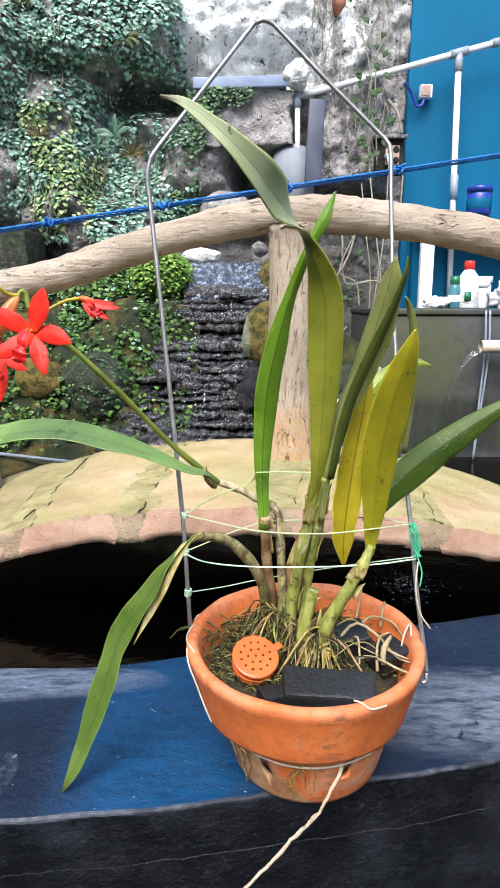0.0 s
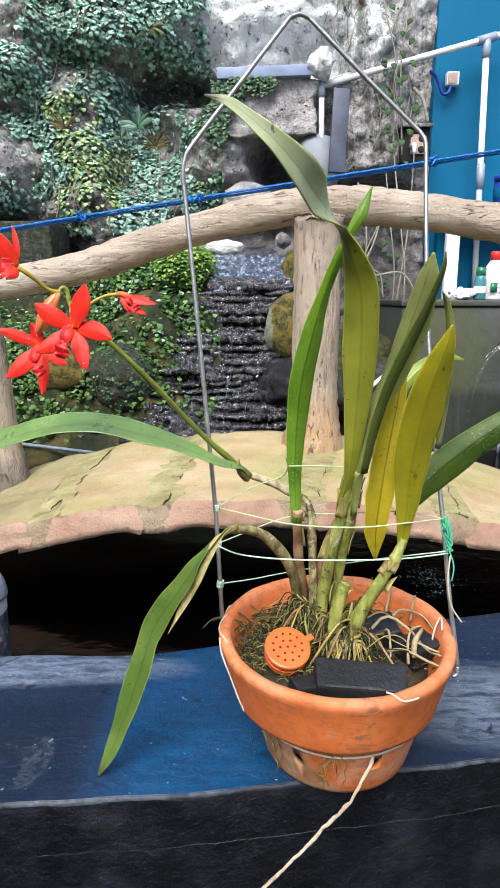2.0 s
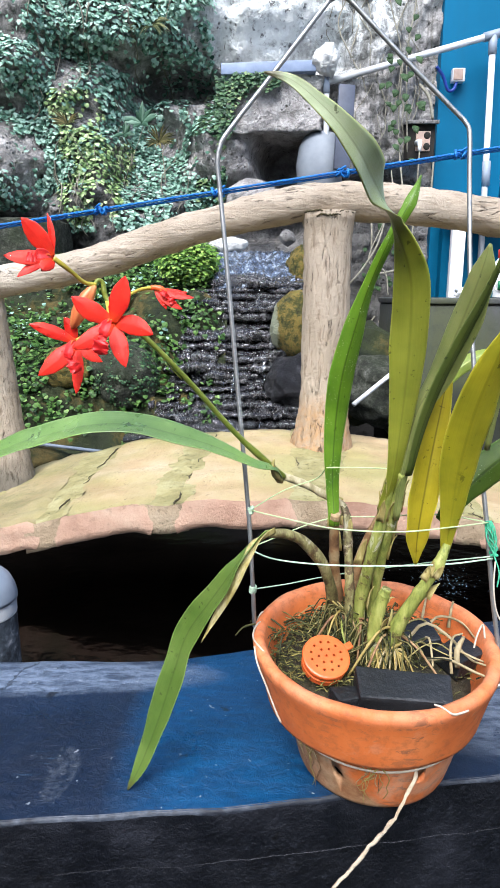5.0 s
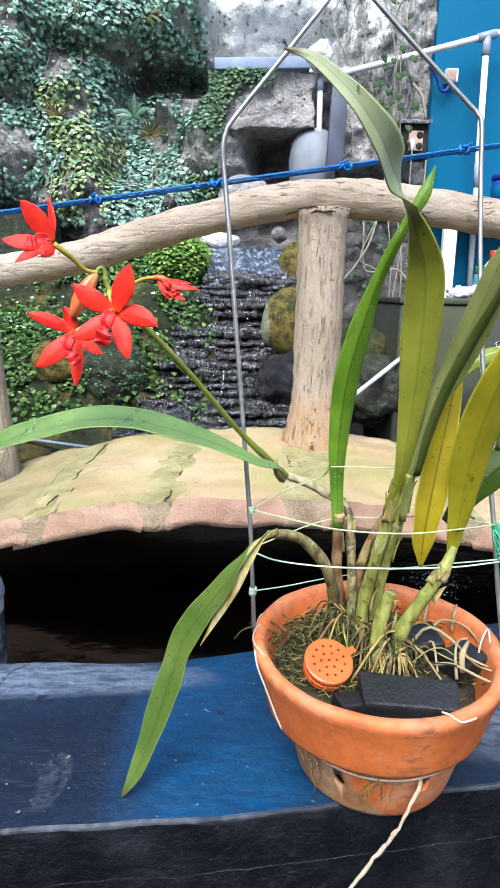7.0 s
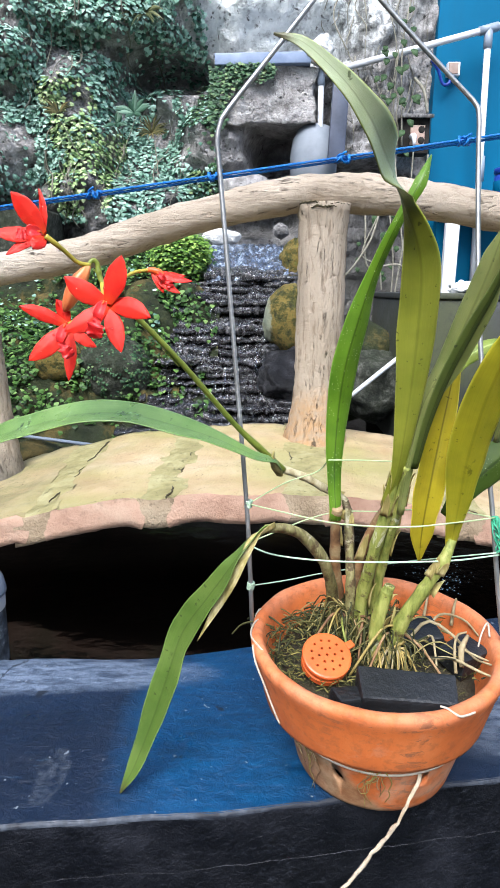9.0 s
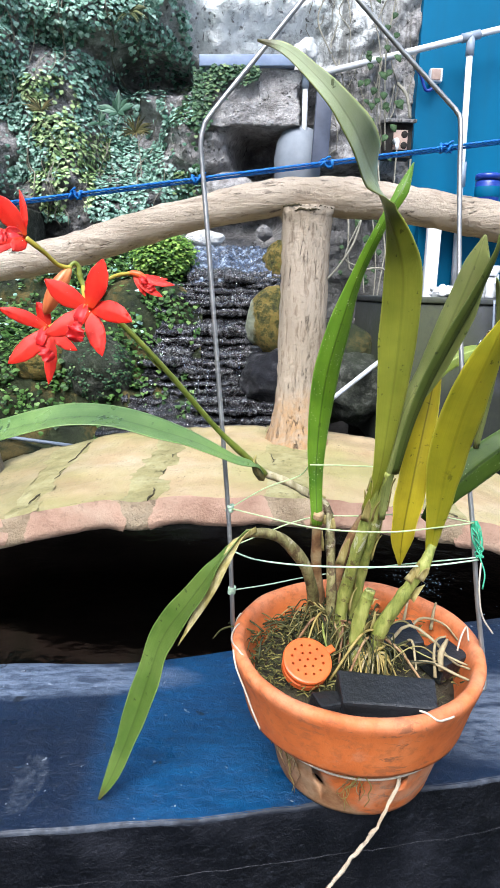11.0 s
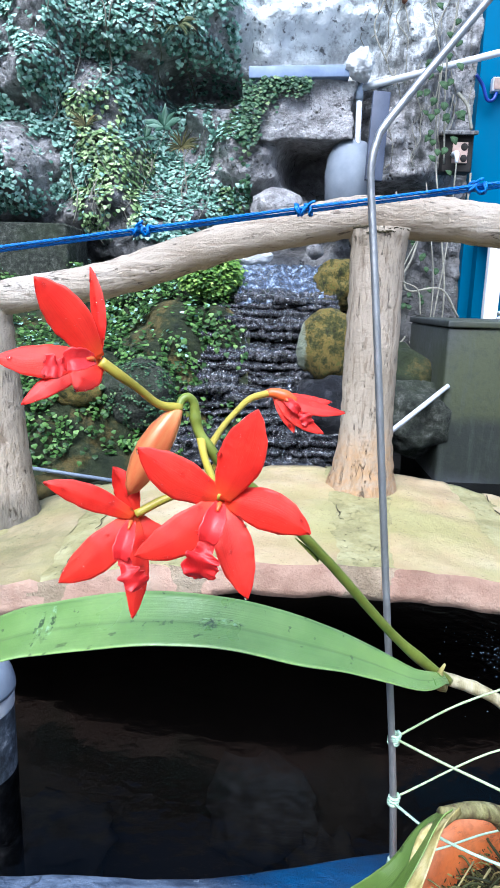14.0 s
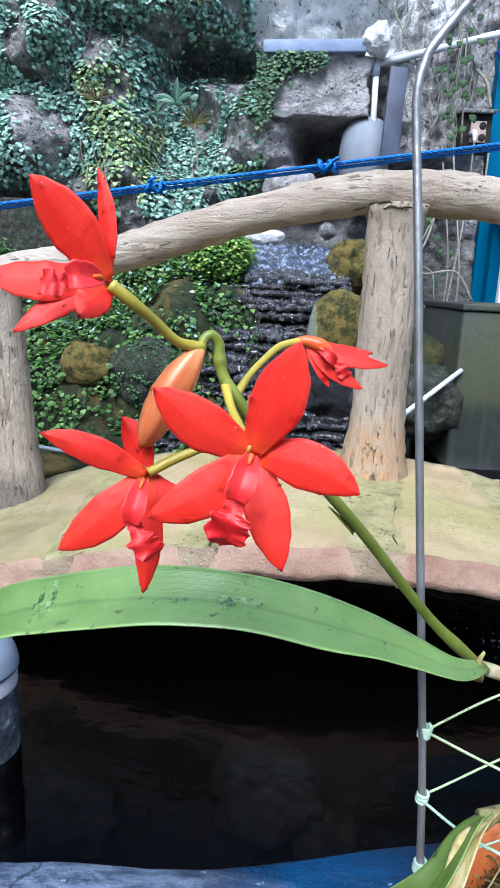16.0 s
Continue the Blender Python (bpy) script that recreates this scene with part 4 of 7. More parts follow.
def deck_front_y(x):
    return 1.405 + 0.05 * (x + 0.1) ** 2 + 0.006 * noise.noise(Vector((x * 9, 0, 0)))


def deck_piece(xf0, xf1, xb0, xb1, top, front, drop, thick, seed, nx=12, ny=34):
    """One slab of the deck, from front edge to back; returns its top and its front face."""
    def P(u, v, low=0.0, k=1.0):
        x = (xf0 + (xf1 - xf0) * u) * (1 - v) + (xb0 + (xb1 - xb0) * u) * v
        y = deck_front_y(x) * (1 - v) + (2.13 + 0.025 * noise.noise(Vector((x * 7, 5, 0)))) * v
        y += 0.0030 * (1 - v) * (drop > 0)
        x += 0.014 * noise.noise(Vector((y * 11, x * 2, 3.0))) + 0.006 * noise.noise(Vector((y * 40, x * 2, 5.0)))
        edge = min(u, 1 - u, 0.5) * 2
        worn = (1 - min(1, edge * 8)) ** 2 * (1 - v) ** 7 * (drop == 0) * k
        y += 0.010 * worn
        z = deck_z(x, v) - drop - 0.005 * (1 - min(1, edge * 6)) ** 2 * (drop == 0) - 0.014 * worn - low
        z += 0.008 * noise.fractal(Vector((x * 9, y * 9, seed)), 0.8, 2.0, 4)
        return Vector((x, y, z))
    bm = bmesh.new()
    g = [[bm.verts.new(P(i / nx, j / ny)) for i in range(nx + 1)] for j in range(ny + 1)]
    for j in range(ny):
        for i in range(nx):
            bm.faces.new((g[j][i], g[j][i + 1], g[j + 1][i + 1], g[j + 1][i]))
    back = [bm.verts.new(v.co - Vector((0, -0.006, thick))) for v in g[ny]]
    for i in range(nx):
        bm.faces.new((g[ny][i], g[ny][i + 1], back[i + 1], back[i]))
    fb = bmesh.new()
    rows = []
    for k in range(5):
        w = k / 4
        rows.append([fb.verts.new(P(i / nx, 0, 0, (1 - w) ** 1.5) + Vector(((0.5 - i / nx) * 0.012 * abs(2 * w - 0.9) ** 2.5 * (drop == 0) + 0.004 * noise.noise(Vector((w * 4, seed, i * 0.9))), -0.002 - 0.004 * math.sin(min(1, w * 1.6) * math.pi * 0.5) + 0.007 * noise.noise(Vector((P(i / nx, 0).x * 16, w * 2.5, 4.0))), 0.002 - thick * w))) for i in range(nx + 1)])
    lowback = [fb.verts.new(v.co + Vector((0, 0.72, 0.0))) for v in rows[-1]]
    for a, b in zip(rows + [], rows[1:] + [lowback]):
        for i in range(nx):
            fb.faces.new((a[i], b[i], b[i + 1], a[i + 1]))
    for b_ in (bm, fb):
        bmesh.ops.recalc_face_normals(b_, faces=b_.faces)
    return bm, fb


bridge = structure(new("bridge"), "small arched concrete bridge with yellow slabs and a pink edge", "bridge")
# joints: (front left, front right, back left, back right)
JOINTS = [(-1.35, -1.22, -1.25, -1.12), (-0.97, -0.86, -0.98, -0.86), (-0.60, -0.545, -0.66, -0.55), (-0.327, -0.245, -0.30, -0.22), (0.01, 0.125, 0.05, 0.21), (0.385, 0.47, 0.42, 0.52), (0.80, 0.90, 0.86, 0.97), (1.30, 1.40, 1.4, 1.5)]
JOINTS = [(a + 0.20 * (b - a), b - 0.20 * (b - a), c_, d) for a, b, c_, d in JOINTS]
for i, (a, b, c_, d) in enumerate(JOINTS):
    t_, f_ = deck_piece(a - 0.034, b + 0.034, c_ - 0.012, d + 0.012, 0, 0, 0.003, 0.068, i + 20.0, nx=5)
    joint = part("joint_strip", t_, DECK_JOINT, bridge)
    part("joint_face", f_, DECK_MORTAR, joint)
    if i + 1 < len(JOINTS):
        t_, f_ = deck_piece(b, JOINTS[i + 1][0], d, JOINTS[i + 1][2], 0, 0, 0.0, 0.068, i + 1.0)
        slab = part("deck_slab", t_, DECK_TOP, bridge)
        part("slab_face", f_, DECK_FRONT, slab)

for x0, x1 in ((-2.2, -1.25), (1.3, 2.2)):
    end = box((x1 - x0, 0.62, 0.36), pose((x0 + x1) / 2, 1.78, 0.36), 0.02, 0.01)
    part("abutment", end, DECK_FRONT, bridge)

# dark cracks along the joints, laid on as thin dark tubes
random.seed(41)
for a, b, c_, d in JOINTS[1:7]:
    for xf, xb in ((b, d), (a, c_)):
        pts = []
        for i in range(60):
            v_ = i / 59
            y = deck_front_y(xf) * (1 - v_) + 2.10 * v_
            x = xf * (1 - v_) + xb * v_ + 0.010 * noise.noise(Vector((y * 23, xf * 9, 1))) + 0.005 * noise.noise(Vector((y * 70, xf * 9, 2)))
            z = deck_z(x, v_) - 0.0012 + 0.008 * noise.fractal(Vector((x * 9, y * 9, 1.0)), 0.8, 2.0, 2)
            open_ = noise.noise(Vector((y * 8, xf * 13, 6))) + (0.06 if xf == b else -0.42)
            if open_ > 0 and i < 58:
                pts.append((Vector((x, y, z)), min(0.0022, 0.0007 + 0.004 * open_)))
            else:
                if len(pts) > 4:
                    crack = bmesh.new()
                    add_tube(crack, [p for p, r in pts], [r for p, r in pts], 6, rough=0.8)
                    part("crack", crack, CRACK, bridge)
                pts = []

# railing of faux logs
railing = thing("railing", (0.13, 1.96, 0.83), "beige faux-log concrete railing with a curved top rail", "railing")
RAIL = [(-1.7, 1.94, 1.06), (-1.25, 1.95, 1.225), (-0.9, 1.96, 1.325), (-0.59, 1.965, 1.386), (-0.29, 1.97, 1.482), (0.0, 1.97, 1.551), (0.2, 1.97, 1.563), (0.42, 1.97, 1.548), (0.74, 1.97, 1.496), (1.1, 1.97, 1.41), (1.6, 1.96, 1.22)]
bm = bmesh.new()
pts = spline(local(railing, RAIL), 110)
add_tube(bm, pts, [0.047 + 0.006 * min(1, max(0, (p.x + 0.35) * 2.5)) + 0.003 * noise.noise(Vector((p.x * 4, 1, 0))) for p in pts], 20, rough=0.16, seed=2)
part("rail", bm, LOG_H, railing)


def post(x, z0, z1, r, flare_l, flare_r, lean=0.0):
    pts, rs = [], []
    for i in range(34):
        u = i / 33
        z = z0 + (z1 - z0) * u
        f = max(0.0, 1 - u / 0.35) ** 2.0
        pts.append(Vector((x + lean * u + (flare_r - flare_l) * 0.5 * f, 1.965, z)))
        top = max(0.0, (u - 0.90) / 0.10)
        rs.append(r * (1 + 0.03 * noise.noise(Vector((z * 5, x, 0))) + 0.16 * top ** 2) + (flare_l + flare_r) * 0.5 * f)
    bm = bmesh.new()
    add_tube(bm, local(railing, pts), rs, 24, rough=0.10, seed=x * 7)
    return part("post", bm, LOG_V, railing)


post(0.130, 0.80, 1.532, 0.070, 0.046, 0.034)
for z, start, stop, seed in ((1.531, -172, -92, 1.0), (1.529, -88, -10, 2.0), (1.519, -122, -66, 5.0)):
    pts = [Vector((0.130 + 0.0790 * math.cos(radians(a)), 1.965 + 0.0790 * math.sin(radians(a)), z + 0.007 * noise.noise(Vector((a * 0.07, seed, 0))) + 0.004 * noise.noise(Vector((a * 0.3, seed, 4))))) for a in range(start, stop, 3)]
    part("seam", tube(local(railing, pts), [0.0010, 0.0034, 0.0018, 0.0032, 0.0008], 6, 40, rough=0.8), CRACK, railing, "dark crack under the rail")
post(-0.872, 0.62, 1.33, 0.070, 0.02, 0.030, -0.056)

# ---------------------------------------------------------------- terracotta pot
PX, PY = 0.047, 0.497
pot = thing("terracotta_pot", (PX, PY, TOP + 0.0005), "weathered orange terracotta orchid pot with side holes", "flower pot")
prof = [(0, 0.0), (0.0598, 0.0), (0.0627, 0.0018), (0.0645, 0.006), (0.0699, 0.028), (0.0755, 0.0560), (0.0770, 0.0590), (0.0776, 0.0608),
        (0.0736, 0.0608), (0.0696, 0.048), (0.0640, 0.02), (0.060, 0.008), (0, 0.008)]
rimprof = [(0.0725, 0.0598), (0.0795, 0.0600), (0.0862, 0.0604), (0.0884, 0.0618), (0.0896, 0.0650), (0.0922, 0.0770), (0.0962, 0.0945), (0.0990, 0.1042), (0.1003, 0.1085), (0.1006, 0.1116),
           (0.0998, 0.1144), (0.0978, 0.1158), (0.0945, 0.1160), (0.0915, 0.1144), (0.0898, 0.110), (0.0830, 0.088), (0.0755, 0.067), (0.0725, 0.0598)]
# the pot leans toward its front edge
pot.rotation_euler = (radians(2.5), 0, 0)
pot.location.z = TOP + 0.0030
LEAN = pot.location.to_tuple()


def leaning(x, y, z):
    """A place given in the upright pot's own measures, in the leaning pot."""
    return Vector(LEAN) + Matrix.Rotation(radians(2.5), 3, "X") @ Vector((x, y, z))


def drill(ob, holes):
    cutters = bmesh.new()
    for ang, hz, turn in holes:
        a = radians(ang)
        d = Vector((math.cos(a), math.sin(a), 0))
        m = Matrix.Translation(d * 0.076 + Vector((0, 0, hz))) @ d.to_track_quat("Z", "Y").to_matrix().to_4x4()
        bmesh.ops.create_cone(cutters, cap_ends=True, segments=16, radius1=0.0047, radius2=0.0053, depth=0.06, matrix=m @ Matrix.Rotation(radians(turn), 4, "Z") @ Matrix.Diagonal((1.35, 0.80, 1, 1)))
    cut(ob, cutters)
    for p in ob.data.polygons:
        p.use_smooth = True


foot = lathe(prof, 72)
for v in foot.verts:
    v.co.x += 0.0035 * min(1, (0.0608 - v.co.z) / 0.01)
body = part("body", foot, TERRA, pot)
drill(body, ((-67, 0.0345, 60), (-119, 0.0320, 115), (-10, 0.036, 60), (170, 0.034, 120)))
rim = lathe(rimprof, 96)
bmesh.ops.remove_doubles(rim, verts=rim.verts, dist=1e-5)
for v in rim.verts:
    a = math.atan2(v.co.y, v.co.x)
    k = 1 + 0.009 * noise.noise(Vector((math.cos(a) * 2, math.sin(a) * 2, v.co.z * 20)))
    v.co.x, v.co.y = v.co.x * k, v.co.y * k
    v.co.z += 0.0012 * noise.noise(Vector((math.cos(a) * 4, math.sin(a) * 4, 1))) * (v.co.z > 0.1)
rim = part("rim", rim, TERRA, pot, "thick rounded terracotta rim, its worn lip coloured with a highlight")
drill(rim, ((62, 0.085, 0),))

soil = lathe([(0, 0.094), (0.03, 0.096), (0.06, 0.092), (0.083, 0.088), (0.081, 0.082), (0.070, 0.062), (0.0600, 0.046), (0.0540, 0.02), (0, 0.014)], 40)
for v in soil.verts:
    v.co.z += 0.007 * noise.fractal(v.co * 40, 0.8, 2.0, 4) * (v.co.z > 0.08)
substrate = tagged(part("potting_mix", soil, SOIL), "dark mossy bark potting mix in the pot", "soil", kind="stuff")
substrate.location = (PX, PY, TOP - 0.0005)
substrate.rotation_euler = (radians(2.5), 0, 0)

# charcoal
def charcoal(size, m, label):
    bm = box(size, None, 0.0022, 0.0024)
    bmesh.ops.subdivide_edges(bm, edges=bm.edges, cuts=1, use_grid_fill=True)
    for v in bm.verts:
        v.co += Vector((0, 0, 1)) * 0.0012 * noise.noise(v.co * 120)
    ob = part("charcoal_piece", bm, COAL, smooth=False)
    ob.matrix_world = m
    return tagged(ob, label, "charcoal", "charcoal pieces in the pot")


charcoal((0.072, 0.030, 0.021), pose(0.061, 0.440, TOP + 0.098, 12, 2, -2), "black block of charcoal lying inside the pot rim")
charcoal((0.040, 0.030, 0.020), pose(0.083, 0.512, TOP + 0.103, 12, -4, 8), "small black charcoal lump among the orchid roots")
charcoal((0.030, 0.028, 0.016), pose(0.118, 0.492, TOP + 0.100, 5, -4, 30), "small black charcoal lump among the orchid roots")
charcoal((0.030, 0.020, 0.018), pose(0.022, 0.437, TOP + 0.094, 5, 4, 20), "small black charcoal lump beside the orange cap")

# perforated cap
cap = thing("fertiliser_cap", (0.0045, 0.463, TOP + 0.1145), "orange plastic perforated fertiliser cap lying on moss", "plastic cap")
cap.rotation_euler = (radians(29), radians(2), radians(10))
bm = lathe([(0, 0.0036), (0.0175, 0.0034), (0.0188, 0.0028), (0.0192, 0.0012), (0.0188, -0.0005), (0.0176, -0.0010), (0.0174, -0.0045), (0.0182, -0.0052), (0.0180, -0.0105), (0.0160, -0.0105), (0.0160, 0.0012), (0, 0.0014)], 40)
disc = part("cap_disc", bm, ORANGE, cap, smooth=False)
holes = bmesh.new()
for k in range(19):
    ring, idx = (0, 0) if k == 0 else ((0.0062, k - 1) if k < 7 else (0.0122, k - 7))
    count = 6 if k < 7 else 12
    a = 2 * math.pi * idx / count + (0.2 if k >= 7 else 0)
    bmesh.ops.create_cone(holes, cap_ends=True, segments=8, radius1=0.0011, radius2=0.0011, depth=0.012, matrix=Matrix.Translation((ring * math.cos(a), ring * math.sin(a), 0.003)))
cut(disc, holes)
# dark disc under the holes: shade inside the cap put into colour
part("inside", lathe([(0, -0.0080), (0.0158, -0.0080), (0.0158, -0.0090), (0, -0.0090)], 20), DARKHOLE, cap)
part("tab", box((0.008, 0.006, 0.003), pose(0.0195, 0.008, 0.0015, 0, 0, 25), 0.001), ORANGE, cap)

# ---------------------------------------------------------------- orchid
orchid = thing("orchid", (0.04, 0.50, TOP + 0.098), "potted cattleya orchid with red flowers and strappy leaves", "orchid")


def oleaf(name, pts, widths, across, mat_, label, **kw):
    return part(name, blade(local(orchid, pts), widths, across, **kw), mat_, orchid, label)


# tall leaf that bends over to the left: past its twist it shows the grey underside
oleaf("leaf", [(0.046, 0.486, 1.135), (0.052, 0.476, 1.165), (0.054, 0.466, 1.215), (0.0545, 0.458, 1.262), (0.0515, 0.447, 1.303), (0.0445, 0.438, 1.325), (0.0345, 0.429, 1.343), (0.0258, 0.415, 1.351), (0.0148, 0.395, 1.3605), (0.0034, 0.371, 1.3705), (-0.009, 0.356, 1.381), (-0.022, 0.349, 1.391), (-0.034, 0.347, 1.399), (-0.046, 0.348, 1.4025)],
      [0.003, 0.0045, 0.0090, 0.0130, 0.0122, 0.0092, 0.0062, 0.0090, 0.0122, 0.0112, 0.0070, 0.0038, 0.0024, 0.0005], [(1, -0.1, 0), (1, -0.1, 0), (1, -0.05, 0), (1, 0, 0), (0.95, -0.25, 0.1), (0.75, -0.65, 0.1), (0.35, -0.9, -0.1), (-0.1, -0.95, -0.25), (-0.45, -0.7, -0.4), (-0.5, -0.65, -0.45), (-0.55, -0.5, -0.5), (-0.5, -0.2, -0.8), (-0.3, 0, -0.9), (-0.1, 0, -1)],
      LEAF_OLIVE, "olive-green leathery leaf twisted to show its grey underside", fold=0.30, n=84, cols=12, ripple=0.07, thick=0.0016)
# narrow bright leaf
oleaf("leaf", [(0.0123, 0.503, 1.115), (0.0104, 0.512, 1.154), (0.0116, 0.515, 1.198), (0.0149, 0.510, 1.236), (0.0224, 0.503, 1.273), (0.0312, 0.495, 1.3074), (0.0426, 0.480, 1.3394), (0.0539, 0.476, 1.3624), (0.062, 0.486, 1.380)],
      [0.0042, 0.0056, 0.0088, 0.0102, 0.0084, 0.0046, 0.0034, 0.0044, 0.0005], [(1, 0, 0), (1, 0, 0.05), (1, 0, 0.1), (1, 0, 0.1), (0.95, 0.1, -0.2), (0.8, 0.3, -0.35), (0.8, -0.2, -0.4), (0.8, -0.2, -0.4), (0.7, -0.3, -0.4)], LEAF_BRIGHT, "narrow bright green leaf with pale flecks", fold=0.42, n=48, cols=10, ripple=0.10)
# folded leaf: lit outer blade, inner shade put into a darker blade's colour
oleaf("leaf", [(0.056, 0.478, 1.130), (0.059, 0.474, 1.170), (0.066, 0.474, 1.213), (0.079, 0.468, 1.245), (0.089, 0.452, 1.285), (0.094, 0.440, 1.313), (0.097, 0.436, 1.331)],
      [0.0026, 0.0038, 0.0058, 0.0098, 0.0114, 0.0085, 0.0008], [(0.9, -0.5, 0), (0.9, -0.5, -0.1), (0.8, -0.6, -0.2), (0.7, -0.6, -0.25), (0.7, -0.6, -0.25), (0.8, -0.5, -0.3), (0.8, -0.5, -0.3)], LEAF_FOLD, "olive-green folded leaf, its shaded inner half coloured darker", fold=0.55, n=40, cols=10, ripple=0.06)
oleaf("leaf", [(0.0625, 0.470, 1.168), (0.068, 0.464, 1.205), (0.0760, 0.457, 1.238), (0.0870, 0.451, 1.268), (0.0960, 0.442, 1.293), (0.1030, 0.432, 1.319), (0.1035, 0.430, 1.331)],
      [0.0030, 0.0042, 0.0048, 0.0046, 0.0034, 0.0020, 0.0004], [(0.9, 0.4, -0.3), (0.8, 0.4, -0.35), (0.8, 0.4, -0.4), (0.8, 0.4, -0.5), (0.8, 0.4, -0.5), (0.8, 0.4, -0.4), (0.8, 0.4, -0.4)], LEAF_SHADED, "inner half of a folded leaf, coloured as in shade", fold=0.15, n=36)
# yellowing leaf that hangs, folded along its keel
oleaf("leaf", [(0.097, 0.504, 1.262), (0.0915, 0.498, 1.228), (0.084, 0.492, 1.188), (0.0785, 0.489, 1.148), (0.077, 0.494, 1.113), (0.080, 0.503, 1.082)],
      [0.0010, 0.0062, 0.0102, 0.0108, 0.0090, 0.0008], [(0.95, -0.1, 0.25), (0.95, -0.1, 0.25), (1, -0.1, 0.15), (1, -0.1, 0), (1, -0.1, 0), (1, 0, 0)], LEAF_YELLOW, "yellowing leaf with a green tinge and creased keel", fold=0.62, n=40, cols=12, ripple=0.10, keel=0.12)
# broad yellow-green leaf, its far half rolled back into a narrow upright tip
oleaf("leaf", [(0.099, 0.488, 1.098), (0.0985, 0.476, 1.140), (0.098, 0.466, 1.175), (0.100, 0.448, 1.220), (0.1045, 0.430, 1.256), (0.1075, 0.423, 1.274), (0.1085, 0.420, 1.284)],
      [0.0032, 0.0088, 0.0138, 0.0148, 0.0100, 0.0048, 0.0006], [(1, -0.1, 0), (1, -0.1, 0), (1, -0.1, 0.1), (1, -0.1, 0.15), (0.95, -0.1, 0.25), (0.9, -0.1, 0.2), (1, 0, 0)], LEAF_YGREEN, "broad yellow-green leathery leaf", fold=0.24, n=44, cols=12, ripple=0.08)
oleaf("leaf", [(0.1155, 0.462, 1.190), (0.1155, 0.452, 1.2268), (0.1135, 0.440, 1.2567), (0.1100, 0.430, 1.2805), (0.1053, 0.425, 1.2972), (0.1007, 0.420, 1.3052)],
      [0.0020, 0.0030, 0.0028, 0.0030, 0.0022, 0.0004], [(1, -0.4, 0), (1, -0.4, 0), (1, -0.4, 0), (1, -0.4, 0), (1, -0.4, 0.3), (1, -0.2, 0.5)], LEAF_FOLD, "rolled narrow tip of the yellow-green leaf", fold=0.5, n=30)
# speckled leaf arching out over the wall
oleaf("leaf", [(0.098, 0.505, 1.120), (0.112, 0.503, 1.142), (0.134, 0.503, 1.166), (0.165, 0.500, 1.193), (0.195, 0.497, 1.216), (0.226, 0.495, 1.238)],
      [0.004, 0.010, 0.0140, 0.0118, 0.0068, 0.0006], [(0.5, -0.2, -0.7)] * 6, LEAF_GREEN, "speckled green leaf arching outward", fold=0.36, n=40, cols=10, ripple=0.08)
# small leaf behind
oleaf("leaf", [(0.0982, 0.540, 1.180), (0.1029, 0.545, 1.218), (0.1122, 0.550, 1.2345), (0.1291, 0.553, 1.2465), (0.1459, 0.556, 1.2515), (0.1610, 0.560, 1.2472)],
      [0.002, 0.0048, 0.0062, 0.0068, 0.0050, 0.0005], [(0.7, -0.1, -0.5), (0.7, -0.2, -0.6), (0.6, -0.3, -0.7), (0.3, -0.5, -0.8), (0.1, -0.5, -0.85), (0, -0.5, -0.85)], LEAF_LIME, "small light green leaf behind the others", fold=0.3, n=32)
# long leaf to the left
oleaf("leaf", [(-0.031, 0.534, 1.148), (-0.037, 0.522, 1.158), (-0.054, 0.507, 1.166), (-0.081, 0.498, 1.180), (-0.107, 0.492, 1.190), (-0.144, 0.486, 1.2005), (-0.180, 0.488, 1.200), (-0.222, 0.499, 1.188), (-0.249, 0.503, 1.179), (-0.300, 0.508, 1.155), (-0.350, 0.512, 1.118)],
      [0.0014, 0.0026, 0.0060, 0.0100, 0.0130, 0.0146, 0.0150, 0.0150, 0.0146, 0.0110, 0.0008], [(0.3, -0.75, -0.55), (0.3, -0.8, -0.5), (0.2, -0.88, -0.42), (0.1, -0.92, -0.38), (0, -0.93, -0.36), (0, -0.93, -0.36), (0, -0.93, -0.36), (0, -0.9, -0.42), (-0.1, -0.88, -0.45), (-0.2, -0.85, -0.45), (-0.3, -0.8, -0.4)], LEAF_PALE, "long pale green arching leaf with a torn scar", fold=0.22, n=90, cols=12, ripple=0.05, thick=0.0016)
# drooping leaf, dry at its bend
part("stem", tube(local(orchid, [(0.017, 0.528, 1.030), (0.013, 0.518, 1.052), (0.004, 0.505, 1.080), (-0.012, 0.495, 1.103), (-0.028, 0.487, 1.114), (-0.044, 0.481, 1.116)]), [0.0052, 0.0054, 0.0049, 0.0044, 0.0041, 0.0034], 12, 40, rough=0.3), SHEATH, orchid, "bent greenish-brown pseudobulb")
oleaf("leaf", [(-0.040, 0.482, 1.117), (-0.050, 0.476, 1.113), (-0.066, 0.464, 1.096), (-0.086, 0.470, 1.064), (-0.106, 0.474, 1.032), (-0.117, 0.468, 1.000), (-0.128, 0.461, 0.966), (-0.143, 0.450, 0.928), (-0.154, 0.446, 0.9075)],
      [0.004, 0.0055, 0.0075, 0.0115, 0.0125, 0.0115, 0.0105, 0.0065, 0.0008], [(0.4, -0.4, 0.6), (0.5, -0.4, 0.6), (0.6, -0.5, 0.5), (0.7, -0.6, 0.45), (0.8, -0.55, 0.25), (0.85, -0.5, 0.15), (0.85, -0.5, 0.1), (0.85, -0.5, 0.2), (0.9, -0.4, 0.2)], LEAF_MID, "drooping green leaf whose tip touches the wall top", fold=0.26, n=60, cols=12, ripple=0.16)
